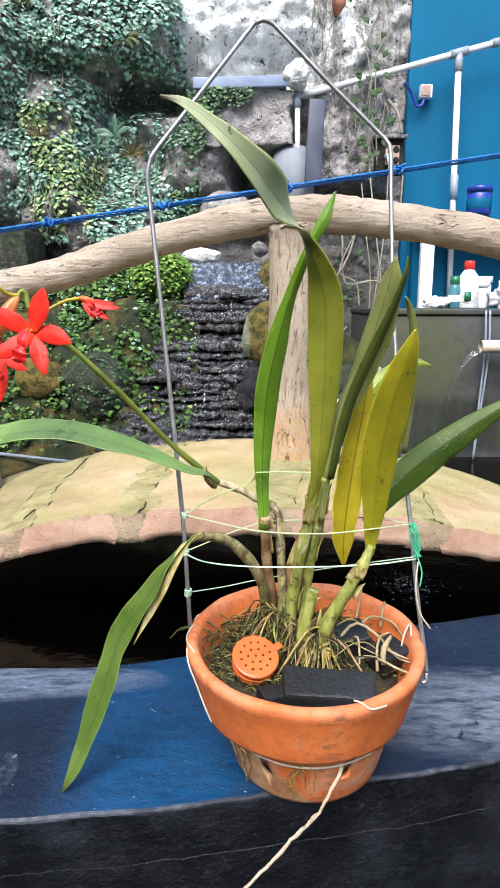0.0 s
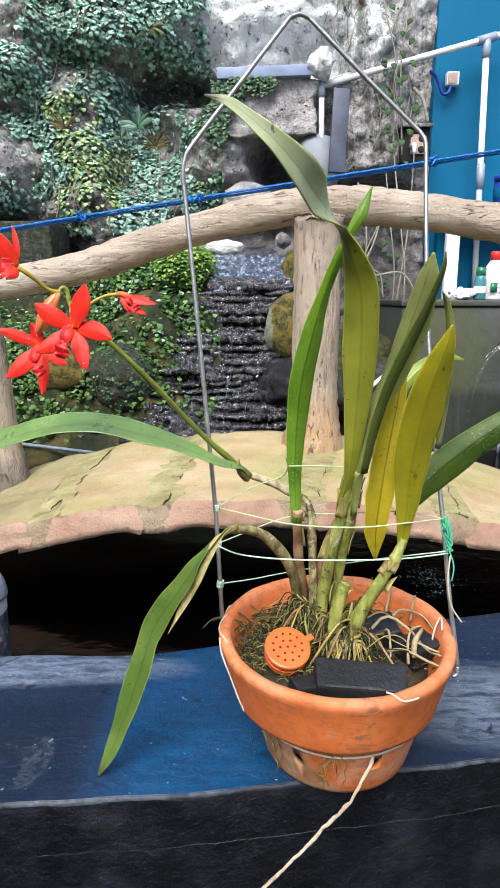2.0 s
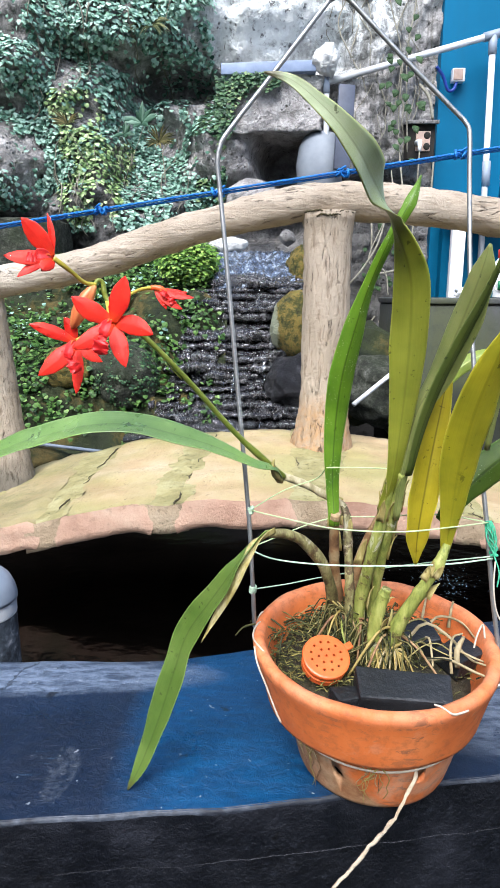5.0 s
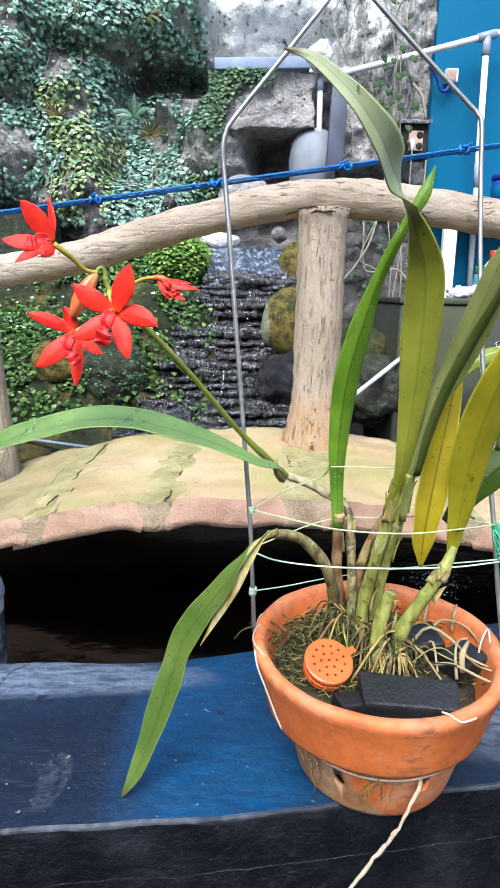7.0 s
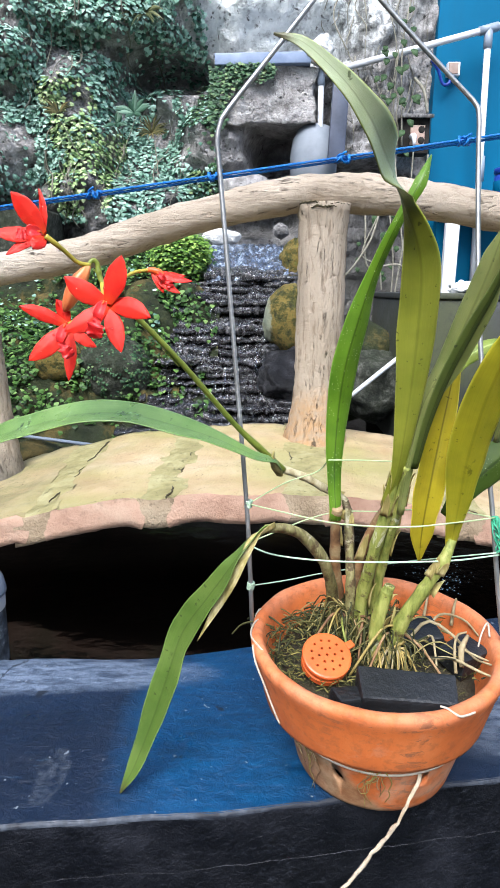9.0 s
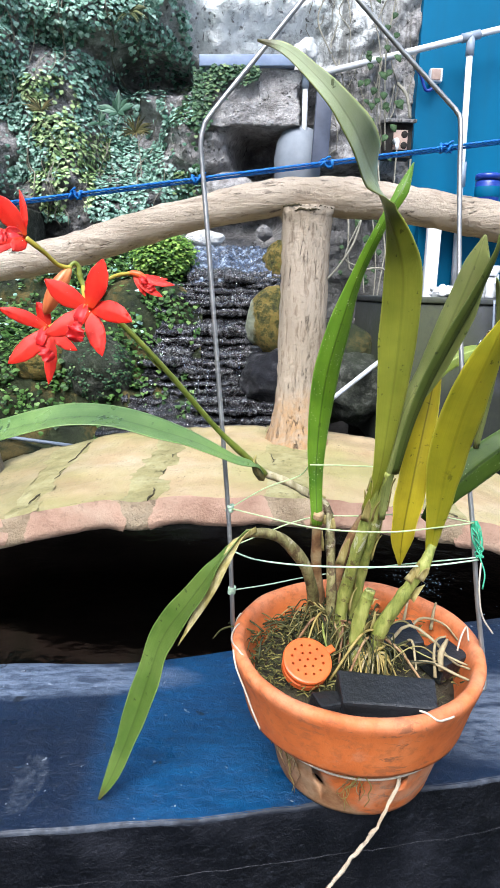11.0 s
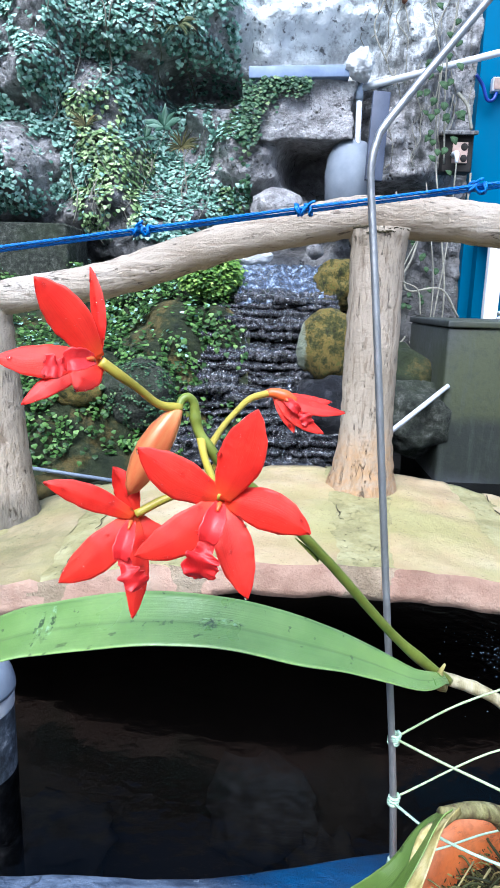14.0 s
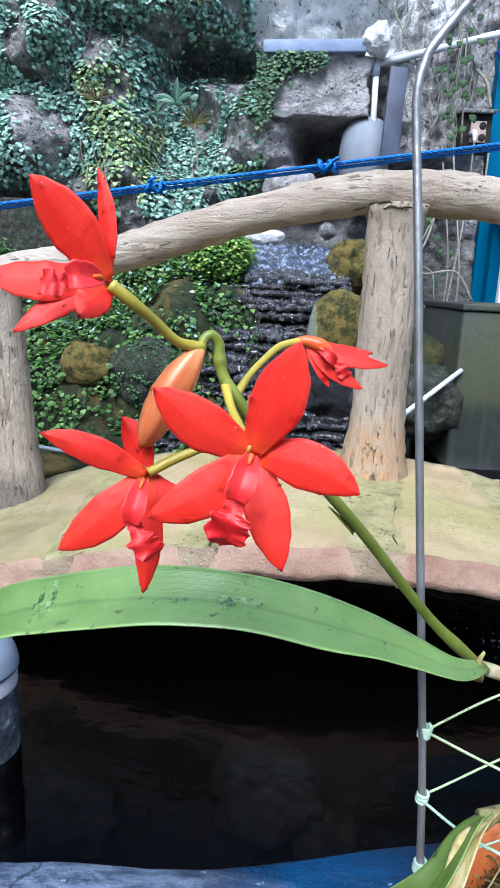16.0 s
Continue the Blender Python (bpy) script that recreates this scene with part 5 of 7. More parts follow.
oleaf("leaf", [(-0.036, 0.480, 1.1185), (-0.050, 0.471, 1.112), (-0.060, 0.461, 1.095), (-0.072, 0.462, 1.072), (-0.084, 0.464, 1.050), (-0.094, 0.466, 1.030)],
      [0.003, 0.0045, 0.0042, 0.0032, 0.0022, 0.0005], [(0.5, -0.3, 0.6), (0.6, -0.3, 0.5), (0.7, -0.3, 0.45), (0.8, -0.3, 0.3), (0.8, -0.3, 0.3), (0.8, -0.3, 0.3)], DRY, "dry straw-coloured torn leaf edge", fold=0.5, wave=0.0012)

# pseudobulbs and stems
def stem(pts, radii, mat_, label="", seg=12):
    bm = bmesh.new()
    way, rs = spline(local(orchid, pts), 40), lerp_list([r * 0.76 for r in radii], 40)
    rs = [r * (1 + 0.13 * max(0, math.cos(i * 0.62)) ** 6 + 0.10 * noise.noise(Vector((i * 0.35, pts[0][0] * 90, 0)))) for i, r in enumerate(rs)]
    add_tube(bm, way, rs, 14, rough=0.22, seed=pts[0][0] * 90)
    ob = part("stem", bm, mat_, orchid, label)
    for k in range(6):
        i = random.randint(4, 33)
        d = (way[i + 4] - way[i]).normalized()
        s = d.orthogonal().normalized()
        s.rotate(Matrix.Rotation(random.uniform(0, 6.28), 3, d))
        side = d.cross(s)
        flap = blade([way[i] + s * rs[i] * 0.95, way[i + 3] + s * rs[i] * 1.15, way[i + 5] + s * rs[i] * 1.7], [rs[i] * 0.8, rs[i] * 0.6, rs[i] * 0.1], [side] * 3, 7, -0.4, 0.0004, 0.0004, 4)
        part("husk", flap, DRY, ob)
    return ob


random.seed(77)
stem([(0.022, 0.535, 1.010), (0.019, 0.530, 1.042), (0.015, 0.520, 1.080), (0.013, 0.510, 1.112), (0.013, 0.505, 1.125)], [0.0075, 0.0068, 0.0055, 0.0052, 0.0055], STEM_BROWN, "brown sheathed stem of the narrow leaf")
stem([(0.030, 0.516, 1.010), (0.029, 0.516, 1.050), (0.0275, 0.528, 1.090), (0.0275, 0.538, 1.108), (0.0240, 0.545, 1.1185)], [0.006, 0.0055, 0.0050, 0.0047, 0.0044], SHEATH, "olive-brown stem foot of the flower stalk")
stem([(0.0255, 0.544, 1.1165), (0.018, 0.547, 1.1225), (0.006, 0.548, 1.1285), (-0.010, 0.546, 1.1375), (-0.0315, 0.540, 1.1475)], [0.0046, 0.0046, 0.0042, 0.0042, 0.0044], SHEATH_PALE, "pale sheathed stem carrying the flower stalk")
stem([(0.036, 0.508, 1.010), (0.037, 0.503, 1.055), (0.043, 0.493, 1.098), (0.050, 0.486, 1.140), (0.053, 0.478, 1.172)], [0.0068, 0.0066, 0.006, 0.0052, 0.0042], BULB, "pale green ribbed pseudobulb")
stem([(0.046, 0.515, 1.010), (0.048, 0.510, 1.050), (0.052, 0.498, 1.098), (0.057, 0.484, 1.140), (0.059, 0.476, 1.168)], [0.006, 0.0062, 0.0058, 0.005, 0.004], BULB, "pale green ribbed pseudobulb")
stem([(0.034, 0.525, 1.012), (0.034, 0.528, 1.055), (0.044, 0.528, 1.095), (0.056, 0.52, 1.125), (0.066, 0.515, 1.165), (0.083, 0.535, 1.175)], [0.006, 0.0055, 0.0052, 0.0045, 0.004, 0.003], STEM_BROWN, "brown sheathed stem")
stem([(0.046, 0.483, 1.005), (0.045, 0.481, 1.035), (0.050, 0.480, 1.062), (0.053, 0.479, 1.072)], [0.0065, 0.0075, 0.0065, 0.005], BULB, "cut pale green pseudobulb stub")
stem([(0.060, 0.484, 1.012), (0.064, 0.482, 1.038), (0.078, 0.479, 1.067), (0.091, 0.478, 1.092), (0.099, 0.484, 1.108)], [0.0075, 0.0075, 0.0068, 0.0062, 0.004], BULB, "yellow-green leaning pseudobulb")

# roots in the pot
def root(pts, r0, r1, mat_=ROOT):
    return part("root", tube(local(orchid, pts), [r0, r1], 7, 12, rough=0.2, seed=pts[0][0] * 50), mat_, orchid)


random.seed(4)
for i in range(36):
    a, b = random.uniform(0, 6.283), random.uniform(0.012, 0.045)
    cx, cy = random.choice([(0.026, 0.520), (0.045, 0.495), (0.060, 0.485), (0.030, 0.51)])
    p0 = Vector((cx + random.uniform(-0.008, 0.008), cy + random.uniform(-0.008, 0.008), TOP + 0.122 + random.uniform(-0.004, 0.010)))
    d = Vector((math.cos(a), math.sin(a), 0))
    p1 = p0 + d * b * 0.5 + Vector((0, 0, random.uniform(-0.010, 0.004)))
    p2 = p0 + d * b + Vector((random.uniform(-0.01, 0.01), random.uniform(-0.01, 0.01), 0))
    p2.z = TOP + 0.098 + random.uniform(0, 0.006)
    root([p0, p1, p2], random.uniform(0.0009, 0.0016), random.uniform(0.0006, 0.0011), random.choice([ROOT_Y, ROOT_Y, STEM_BROWN, BULB]))
for i in range(24):
    a = radians(-165 + i * 6.5)
    p0 = Vector((0.060, 0.480, TOP + 0.113))
    d = Vector((math.cos(a), math.sin(a), 0)) * random.uniform(0.012, 0.022)
    w = Vector((random.uniform(-0.004, 0.004), random.uniform(-0.003, 0.003), random.uniform(-0.002, 0.003)))
    root([p0 + d * 0.15, p0 + d * 0.6 + w, p0 + d + w * 1.5 + Vector((0, 0, -0.012))], random.uniform(0.0006, 0.0011), 0.0006, random.choice([ROOT_Y, ROOT_Y, ROOT]))
for pts_ in ([(0.075, 0.50, 1.012), (0.094, 0.512, 1.024), (0.112, 0.50, 1.018), (0.122, 0.478, 1.012), (0.130, 0.462, 1.016)],
             [(0.09, 0.478, 1.010), (0.102, 0.470, 1.016), (0.118, 0.455, 1.015), (0.127, 0.449, 1.014)],
             [(0.100, 0.528, 1.012), (0.112, 0.532, 1.020), (0.128, 0.522, 1.020), (0.135, 0.505, 1.015)],
             [(0.104, 0.462, 1.008), (0.106, 0.476, 1.020), (0.112, 0.490, 1.024), (0.120, 0.492, 1.026)],
             [(0.085, 0.500, 1.010), (0.092, 0.492, 1.022), (0.092, 0.478, 1.014), (0.090, 0.466, 1.012)],
             [(0.10, 0.545, 1.010), (0.105, 0.555, 1.025), (0.107, 0.558, 1.036)],
             [(0.120, 0.530, 1.010), (0.123, 0.536, 1.024), (0.125, 0.538, 1.032)],
             [(0.112, 0.486, 1.016), (0.122, 0.470, 1.018), (0.131, 0.470, 1.014)]):
    root(pts_, random.uniform(0.0011, 0.0016), 0.0008, ROOT)
part("root", tube(local(orchid, [(0.110, 0.468, 1.010), (0.113, 0.480, 1.018), (0.121, 0.492, 1.023)]), [0.0022, 0.0026, 0.0015], 9, 12, rough=0.4), ROOT, orchid, "thick pale dead root stub")
# root from the front hole reaching forward, shaped to fit the camera's view
way = spline(local(orchid, [(0.0745, 0.441, 0.942), (0.0712, 0.4225, 0.949), (0.0620, 0.411, 0.9385), (0.0513, 0.401, 0.9290), (0.0420, 0.388, 0.9305), (0.0317, 0.376, 0.9325), (0.0185, 0.362, 0.929), (0.0080, 0.352, 0.927), (-0.010, 0.337, 0.921), (-0.030, 0.325, 0.915)]), 110)
way = [p + 0.0011 * noise.noise_vector(Vector((i * 0.16, 3.3, 0))) + 0.0004 * noise.noise_vector(Vector((i * 0.6, 1.3, 0))) for i, p in enumerate(way)]
bm = bmesh.new()
add_tube(bm, way, [0.0012 + 0.00035 * noise.noise(Vector((i * 0.21, 7.7, 0))) + 0.0005 * max(0, noise.noise(Vector((i * 0.11, 2.2, 0)))) for i in range(110)], 9, rough=0.5)
part("root", bm, ROOT_PALE, orchid, "long pale aerial root growing from a pot hole")
random.seed(6)
for k in range(34):
    a = radians(random.choice([random.gauss(-146, 7), random.gauss(-100, 5), random.gauss(-152, 8), random.gauss(-98, 6)]))
    z, r = TOP + random.uniform(0.045, 0.062), 0.0762
    pts_ = []
    for q in range(random.randint(4, 6)):
        pts_.append((PX + 0.0035 + (r + random.uniform(0.0006, 0.0035)) * math.cos(a), PY + (r + random.uniform(0.0006, 0.0035)) * math.sin(a), max(z, TOP + 0.002)))
        a, z = a + random.uniform(-0.07, 0.09), z - random.uniform(0.002, 0.013)
        r = 0.0650 + 0.0112 * min(1, max(0, (z - TOP - 0.006) / 0.05))
    root(pts_, random.uniform(0.0003, 0.0006), 0.00025, random.choice([ROOT, STEM_BROWN, ROOT_Y, STEM_BROWN]))

# moss in the pot, many fine strands
random.seed(9)
bm = bmesh.new()
for i in range(4200):
    a, r = random.uniform(0, 6.283), 0.086 * math.sqrt(random.random())
    x, y = PX + r * math.cos(a), PY + r * math.sin(a)
    if y < 0.447:
        continue
    if x > 0.052 and y < 0.47 or x > 0.085:
        if random.random() < 0.85:
            continue
    z = TOP + 0.094 + random.uniform(0, 0.010) + 0.010 * max(0, 1 - ((x - 0.02) ** 2 + (y - 0.515) ** 2) / 0.0018)
    d = Vector((random.uniform(-1, 1), random.uniform(-1, 1), random.uniform(-0.15, 0.65))).normalized()
    ln = random.uniform(0.003, 0.010)
    s = d.orthogonal().normalized()
    p = Vector((x, y, z))
    w = random.uniform(0.0002, 0.0006)
    bend = Vector((0, 0, -ln * random.uniform(0, 0.4)))
    v = [bm.verts.new(q) for q in (p - s * w, p + s * w, p + d * ln * 0.55 + s * w, p + d * ln * 0.55 - s * w, p + d * ln + bend)]
    bm.faces.new(v[:4])
    bm.faces.new((v[3], v[2], v[4]))
tagged(part("moss", bm, MOSS), "dry olive and brown moss strands covering the pot", "moss", kind="stuff")

# tangle of rootlets round the stem feet
random.seed(19)
bm = bmesh.new()
for i in range(260):
    cx, cy = random.choice([(0.024, 0.525), (0.030, 0.513), (0.040, 0.505), (0.048, 0.495), (0.060, 0.485), (0.052, 0.49), (0.02, 0.52)])
    a = random.uniform(0, 6.283)
    d = Vector((math.cos(a), math.sin(a), 0))
    p0 = Vector((cx, cy, TOP + 0.108 + random.uniform(0.0, 0.024))) + d * random.uniform(0.003, 0.007)
    ln = random.uniform(0.008, 0.024)
    p1 = p0 + d * ln * 0.5 + Vector((random.uniform(-0.006, 0.006), random.uniform(-0.006, 0.006), random.uniform(-0.004, 0.006)))
    p2 = p0 + d * ln + Vector((random.uniform(-0.008, 0.008), random.uniform(-0.008, 0.008), 0))
    p2.z = TOP + 0.100 + random.uniform(0, 0.010)
    add_tube(bm, spline(local(orchid, [p0, p1, p2]), 7), random.uniform(0.0004, 0.0008), 4)
for i in range(150):
    a, r = random.uniform(0, 6.283), 0.072 * math.sqrt(random.random())
    p0 = Vector((PX - 0.012 + r * math.cos(a), PY + 0.004 + r * 0.8 * math.sin(a), TOP + random.uniform(0.100, 0.113)))
    if p0.x > 0.085 or p0.y < 0.452 or (p0 - Vector((0.0045, 0.463, p0.z))).length < 0.048:
        continue
    b = a + random.uniform(-1.6, 1.6)
    ln = random.uniform(0.014, 0.040)
    if p0.y + math.sin(b) * ln < 0.462 and p0.x + math.cos(b) * ln > 0.018:
        continue
    d, e = Vector((math.cos(b), math.sin(b), 0)), Vector((-math.sin(b), math.cos(b), 0)) * random.uniform(-0.35, 0.35)
    lift = Vector((0, 0, random.uniform(0.001, 0.007)))
    add_tube(bm, spline(local(orchid, [p0, p0 + (d + e) * ln * 0.4 + lift, p0 + (d + e * 0.6) * ln * 0.75 + lift, p0 + d * ln]), 9), random.uniform(0.0004, 0.0009), 5)
rootlet = part("root_mat", bm, ROOTLET, orchid, "olive and straw tangle of thin rootlets")
rootlet["kind"] = "stuff"

# flower stalk with a hooked top
ST = [(-0.029, 0.540, 1.146), (-0.040, 0.528, 1.159), (-0.067, 0.506, 1.190), (-0.103, 0.475, 1.239), (-0.1270, 0.454, 1.269), (-0.1414, 0.443, 1.2836), (-0.1473, 0.440, 1.2919), (-0.1505, 0.440, 1.2966),
      (-0.1518, 0.440, 1.3014), (-0.1523, 0.440, 1.3061), (-0.1541, 0.439, 1.3083), (-0.1560, 0.438, 1.3073), (-0.1567, 0.436, 1.3051)]
stalk_way = spline(local(orchid, ST), 72)
stalk_r = lerp_list([0.0030, 0.0026, 0.0021, 0.0020, 0.0019, 0.0018, 0.0018, 0.0017, 0.0017, 0.0016, 0.0015, 0.0014, 0.0012], 72)
stalk_r = [r * (1 + 0.22 * math.exp(-((i % 19) - 9) ** 2 / 2.2) * (i < 50)) for i, r in enumerate(stalk_r)]
bm = bmesh.new()
add_tube(bm, stalk_way, stalk_r, 12, rough=0.10)
part("flower_stalk", bm, STALK, orchid, "green jointed flower stalk")
part("sheath", blade(local(orchid, [(-0.030, 0.538, 1.141), (-0.035, 0.526, 1.151), (-0.038, 0.522, 1.160), (-0.037, 0.521, 1.167)]), [0.0035, 0.0035, 0.002, 0.0004], [(1, 0.3, 0.5)] * 4, 10, 0.7), DRY, orchid, "brown papery sheath at the stalk foot")
for i in (18, 33, 48):
    d = (stalk_way[i + 3] - stalk_way[i]).normalized()
    s_ = d.cross(Vector((0, 1, 0.2))).normalized()
    bract = blade([stalk_way[i] + s_ * stalk_r[i], stalk_way[i + 1] + s_ * stalk_r[i] * 1.15, stalk_way[i + 2] + s_ * stalk_r[i] * 1.6], [0.0016, 0.0013, 0.0002], [d.cross(s_)] * 3, 7, -0.5, 0.0004, 0, 4)
    part("bract", bract, STALK, orchid)


def pedicel(pts, r=1.0):
    return part("pedicel", tube(local(orchid, pts), [0.0015 * r, 0.0012 * r, 0.0012 * r, 0.0015 * r, 0.0015 * r], 10, 24, rough=0.10), PEDICEL, orchid, "yellow-green flower stem")


pedicel([(-0.1499, 0.440, 1.2945), (-0.1478, 0.432, 1.2905), (-0.1450, 0.424, 1.2872), (-0.1420, 0.416, 1.2845), (-0.1403, 0.4125, 1.2830)])
pedicel([(-0.1440, 0.443, 1.2855), (-0.1497, 0.444, 1.2790), (-0.1564, 0.439, 1.2758), (-0.1634, 0.437, 1.2729), (-0.1708, 0.4345, 1.2690)])
pedicel([(-0.1560, 0.4365, 1.3050), (-0.1625, 0.432, 1.3068), (-0.1677, 0.426, 1.3125), (-0.1722, 0.421, 1.3170), (-0.1768, 0.4185, 1.3210)], 1.1)
pedicel([(-0.1472, 0.4415, 1.2910), (-0.1440, 0.456, 1.2955), (-0.1398, 0.467, 1.2995), (-0.1352, 0.478, 1.3026), (-0.1285, 0.4850, 1.3040)], 0.9)

FACING = Vector((0.05, -0.97, 0.22))


def petal(c0, tip, w, bow, tilt=0.0, bend=0.0):
    """A pointed petal from the centre to its tip, bowed toward the viewer; bend: sideways sweep."""
    c0, tip = Vector(c0), Vector(tip)
    d = tip - c0
    ax = (d.cross(FACING).normalized() + FACING * tilt).normalized()
    swing = d.cross(FACING).normalized() * bend * d.length
    pts = []
    for u, f, k in ((0.0, -0.3, 0.0), (0.18, 0.55, 0.5), (0.36, 1.0, 0.9), (0.55, 1.0, 1.0), (0.74, 0.6, 0.75), (0.90, 0.0, 0.35), (1.0, -0.5, 0.0)):
        pts.append(c0.lerp(tip, u) + FACING * bow * f + swing * k)
    return blade(local(orchid, pts), [w * 0.40, w * 0.76, w * 1.04, w * 1.10, w * 0.86, w * 0.44, 0.0002], [ax] * 7, 34, 0.10, 0.0006, 0.0, 12, ripple=0.07)


def drops(mesh_ob, owner, count, size):
    """Small beads of rain sitting on a petal's upper side."""
    faces = [f for f in mesh_ob.data.polygons if f.normal.dot(FACING) > 0.35]
    for f in random.sample(faces, min(count, len(faces))):
        r = random.uniform(*size)
        bead = bmesh.new()
        q = f.normal.to_track_quat("Z", "Y").to_matrix().to_4x4()
        bmesh.ops.create_icosphere(bead, subdivisions=2, radius=r, matrix=Matrix.Translation(f.center + f.normal * r * 0.15) @ q @ Matrix.Diagonal((random.uniform(0.8, 1.5), random.uniform(0.8, 1.2), 0.55, 1)))
        part("water_drop", bead, DROP, owner)


def flower(center, tips, lip, label, hood=0.0044, frill=0.0052, beads=3):
    """tips: (place, half width, bow, tilt, bend) of each petal; lip: hood start, hood end, frill middle, frill end."""
    first = None
    for k, (tip, w, bow, tilt, bend) in enumerate(tips):
        start = Vector(center) - FACING * 0.0008 * k
        ob = part("petal" if first else "flower", petal(start, tip, w, bow, tilt, bend), PETAL, first or orchid, "" if first else label)
        first = first or ob
        drops(ob, first, beads + 4, (0.0003, 0.0008))
    a, b, c_, e = [Vector(p) for p in lip]
    side = (b - a).cross(FACING).normalized()
    side2 = (e - c_).cross(FACING).normalized()
    tube_ = blade(local(orchid, [a, a.lerp(b, 0.35) + FACING * 0.0022, a.lerp(b, 0.7) + FACING * 0.0026, b + FACING * 0.0010]), [hood * 0.36, hood * 0.74, hood * 0.82, hood * 0.55], [side] * 4, 18, -0.55, 0.0006, 0.0, 12, ripple=0.10)
    ob = part("lip_hood", tube_, LIP, first, "rolled red lip hood")
    drops(ob, first, 2, (0.0003, 0.0006))
    fr_ = blade(local(orchid, [b - FACING * 0.0006, b.lerp(c_, 0.6) + FACING * 0.0006, c_ + FACING * 0.0012, c_.lerp(e, 0.6) + FACING * 0.0004, e - FACING * 0.0012]), [hood * 0.50, frill * 0.55, frill * 1.0, frill * 0.95, frill * 0.35], [side, side, side2, side2, side2], 40, -0.25, 0.0005, 0.0007, 16, ripple=0.38)
    part("lip_frill", fr_, LIP, first, "ruffled dark red lip")
    part("column", tube(local(orchid, [a - FACING * 0.001, a + FACING * 0.0016, a.lerp(b, 0.18) + FACING * 0.0024]), [0.0006, 0.0007, 0.0004], 9, 8), PEDICEL_O, first, "orange column")
    return first


random.seed(21)
flower((-0.1403, 0.4120, 1.2827),
       [((-0.1303, 0.4080, 1.3102), 0.0061, 0.0012, 0.15, 0.02), ((-0.1640, 0.4080, 1.2982), 0.0056, 0.0012, 0.15, -0.05), ((-0.1647, 0.4040, 1.2671), 0.0054, 0.0020, 0.10, -0.08), ((-0.1142, 0.4060, 1.2752), 0.0056, 0.0016, -0.15, -0.06), ((-0.1316, 0.4040, 1.2552), 0.0051, 0.0016, 0.1, 0.0)],
       ((-0.1402, 0.4040, 1.2838), (-0.1430, 0.3985, 1.2748), (-0.1443, 0.3975, 1.2700), (-0.1450, 0.3985, 1.2636)), "open red orchid flower wet with droplets", 0.0040, 0.0050, 4)
flower((-0.1715, 0.4340, 1.2685),
       [((-0.2000, 0.4300, 1.2802), 0.0040, 0.0010, 0.1, 0.03), ((-0.1788, 0.4370, 1.2844), 0.0042, 0.0010, 0.3, 0.06), ((-0.1950, 0.4260, 1.2471), 0.0056, 0.0020, 0.1, -0.05), ((-0.1710, 0.4280, 1.2343), 0.0037, 0.0012, 0.2, -0.04), ((-0.1545, 0.4370, 1.2550), 0.0036, 0.0008, 0.3, 0.05)],
       ((-0.1704, 0.4265, 1.2692), (-0.1722, 0.4205, 1.2590), (-0.1690, 0.4190, 1.2545), (-0.1650, 0.4190, 1.2508)), "open red orchid flower with a drooping lip", 0.0038, 0.0040, 5)
flower((-0.1777, 0.4180, 1.3220),
       [((-0.1931, 0.4120, 1.3444), 0.0056, 0.0012, 0.3, 0.02), ((-0.1803, 0.4220, 1.3477), 0.0024, 0.0006, 0.5, 0.05), ((-0.2040, 0.4080, 1.3222), 0.0046, 0.0014, -0.2, -0.03), ((-0.1961, 0.4060, 1.3096), 0.0030, 0.0010, -0.2, 0.02), ((-0.1822, 0.4110, 1.3132), 0.0040, 0.0008, 0.3, 0.0)],
       ((-0.1768, 0.4110, 1.3222), (-0.1822, 0.4055, 1.3216), (-0.1850, 0.4040, 1.3205), (-0.1885, 0.4040, 1.3210)), "open red orchid flower turned sideways", 0.0040, 0.0032, 5)
late = flower((-0.1262, 0.4850, 1.3042),
              [((-0.0976, 0.4850, 1.2970), 0.0030, 0.0006, 0.4, 0.05), ((-0.1059, 0.4830, 1.2888), 0.0032, 0.0006, 0.4, 0.06), ((-0.1177, 0.4830, 1.2888), 0.0028, 0.0006, 0.4, -0.04), ((-0.1029, 0.4890, 1.3008), 0.0028, 0.0004, 0.4, 0.06)],
              ((-0.1215, 0.4835, 1.3018), (-0.1165, 0.4828, 1.2975), (-0.1140, 0.4825, 1.2952), (-0.1115, 0.4825, 1.2925)), "half-closed red orchid flower seen sideways", 0.0024, 0.0024, 1)
part("flower_base", tube(local(orchid, [(-0.1298, 0.4850, 1.3037), (-0.1262, 0.4850, 1.3042), (-0.1215, 0.4848, 1.3030), (-0.1175, 0.4848, 1.3010)]), [0.0014, 0.0020, 0.0025, 0.0014], 12, 14), PEDICEL_O, late, "orange base of the flower")
bud = lathe([(0, 0.0), (0.0016, -0.0006), (0.0034, -0.0045), (0.0049, -0.0100), (0.0056, -0.0160), (0.0052, -0.0220), (0.0040, -0.0272), (0.0024, -0.0310), (0, -0.0335)], 30)
for v in bud.verts:
    a = math.atan2(v.co.y, v.co.x)
    k = 1 - 0.12 * abs(math.sin(1.5 * a + 0.4 + v.co.z * 30)) ** 8
    v.co.x, v.co.y = v.co.x * k + 0.0010 * math.sin(v.co.z * 95), v.co.y * k
bob = part("bud", bud, BUD, orchid, "closed orange flower bud hanging down")
bob.matrix_local = Matrix.Translation(Vector((-0.1564, 0.4360, 1.3055)) - orchid.location) @ Euler((radians(-8), radians(29), 0)).to_matrix().to_4x4()
drops(bob, bob, 4, (0.0003, 0.0006))

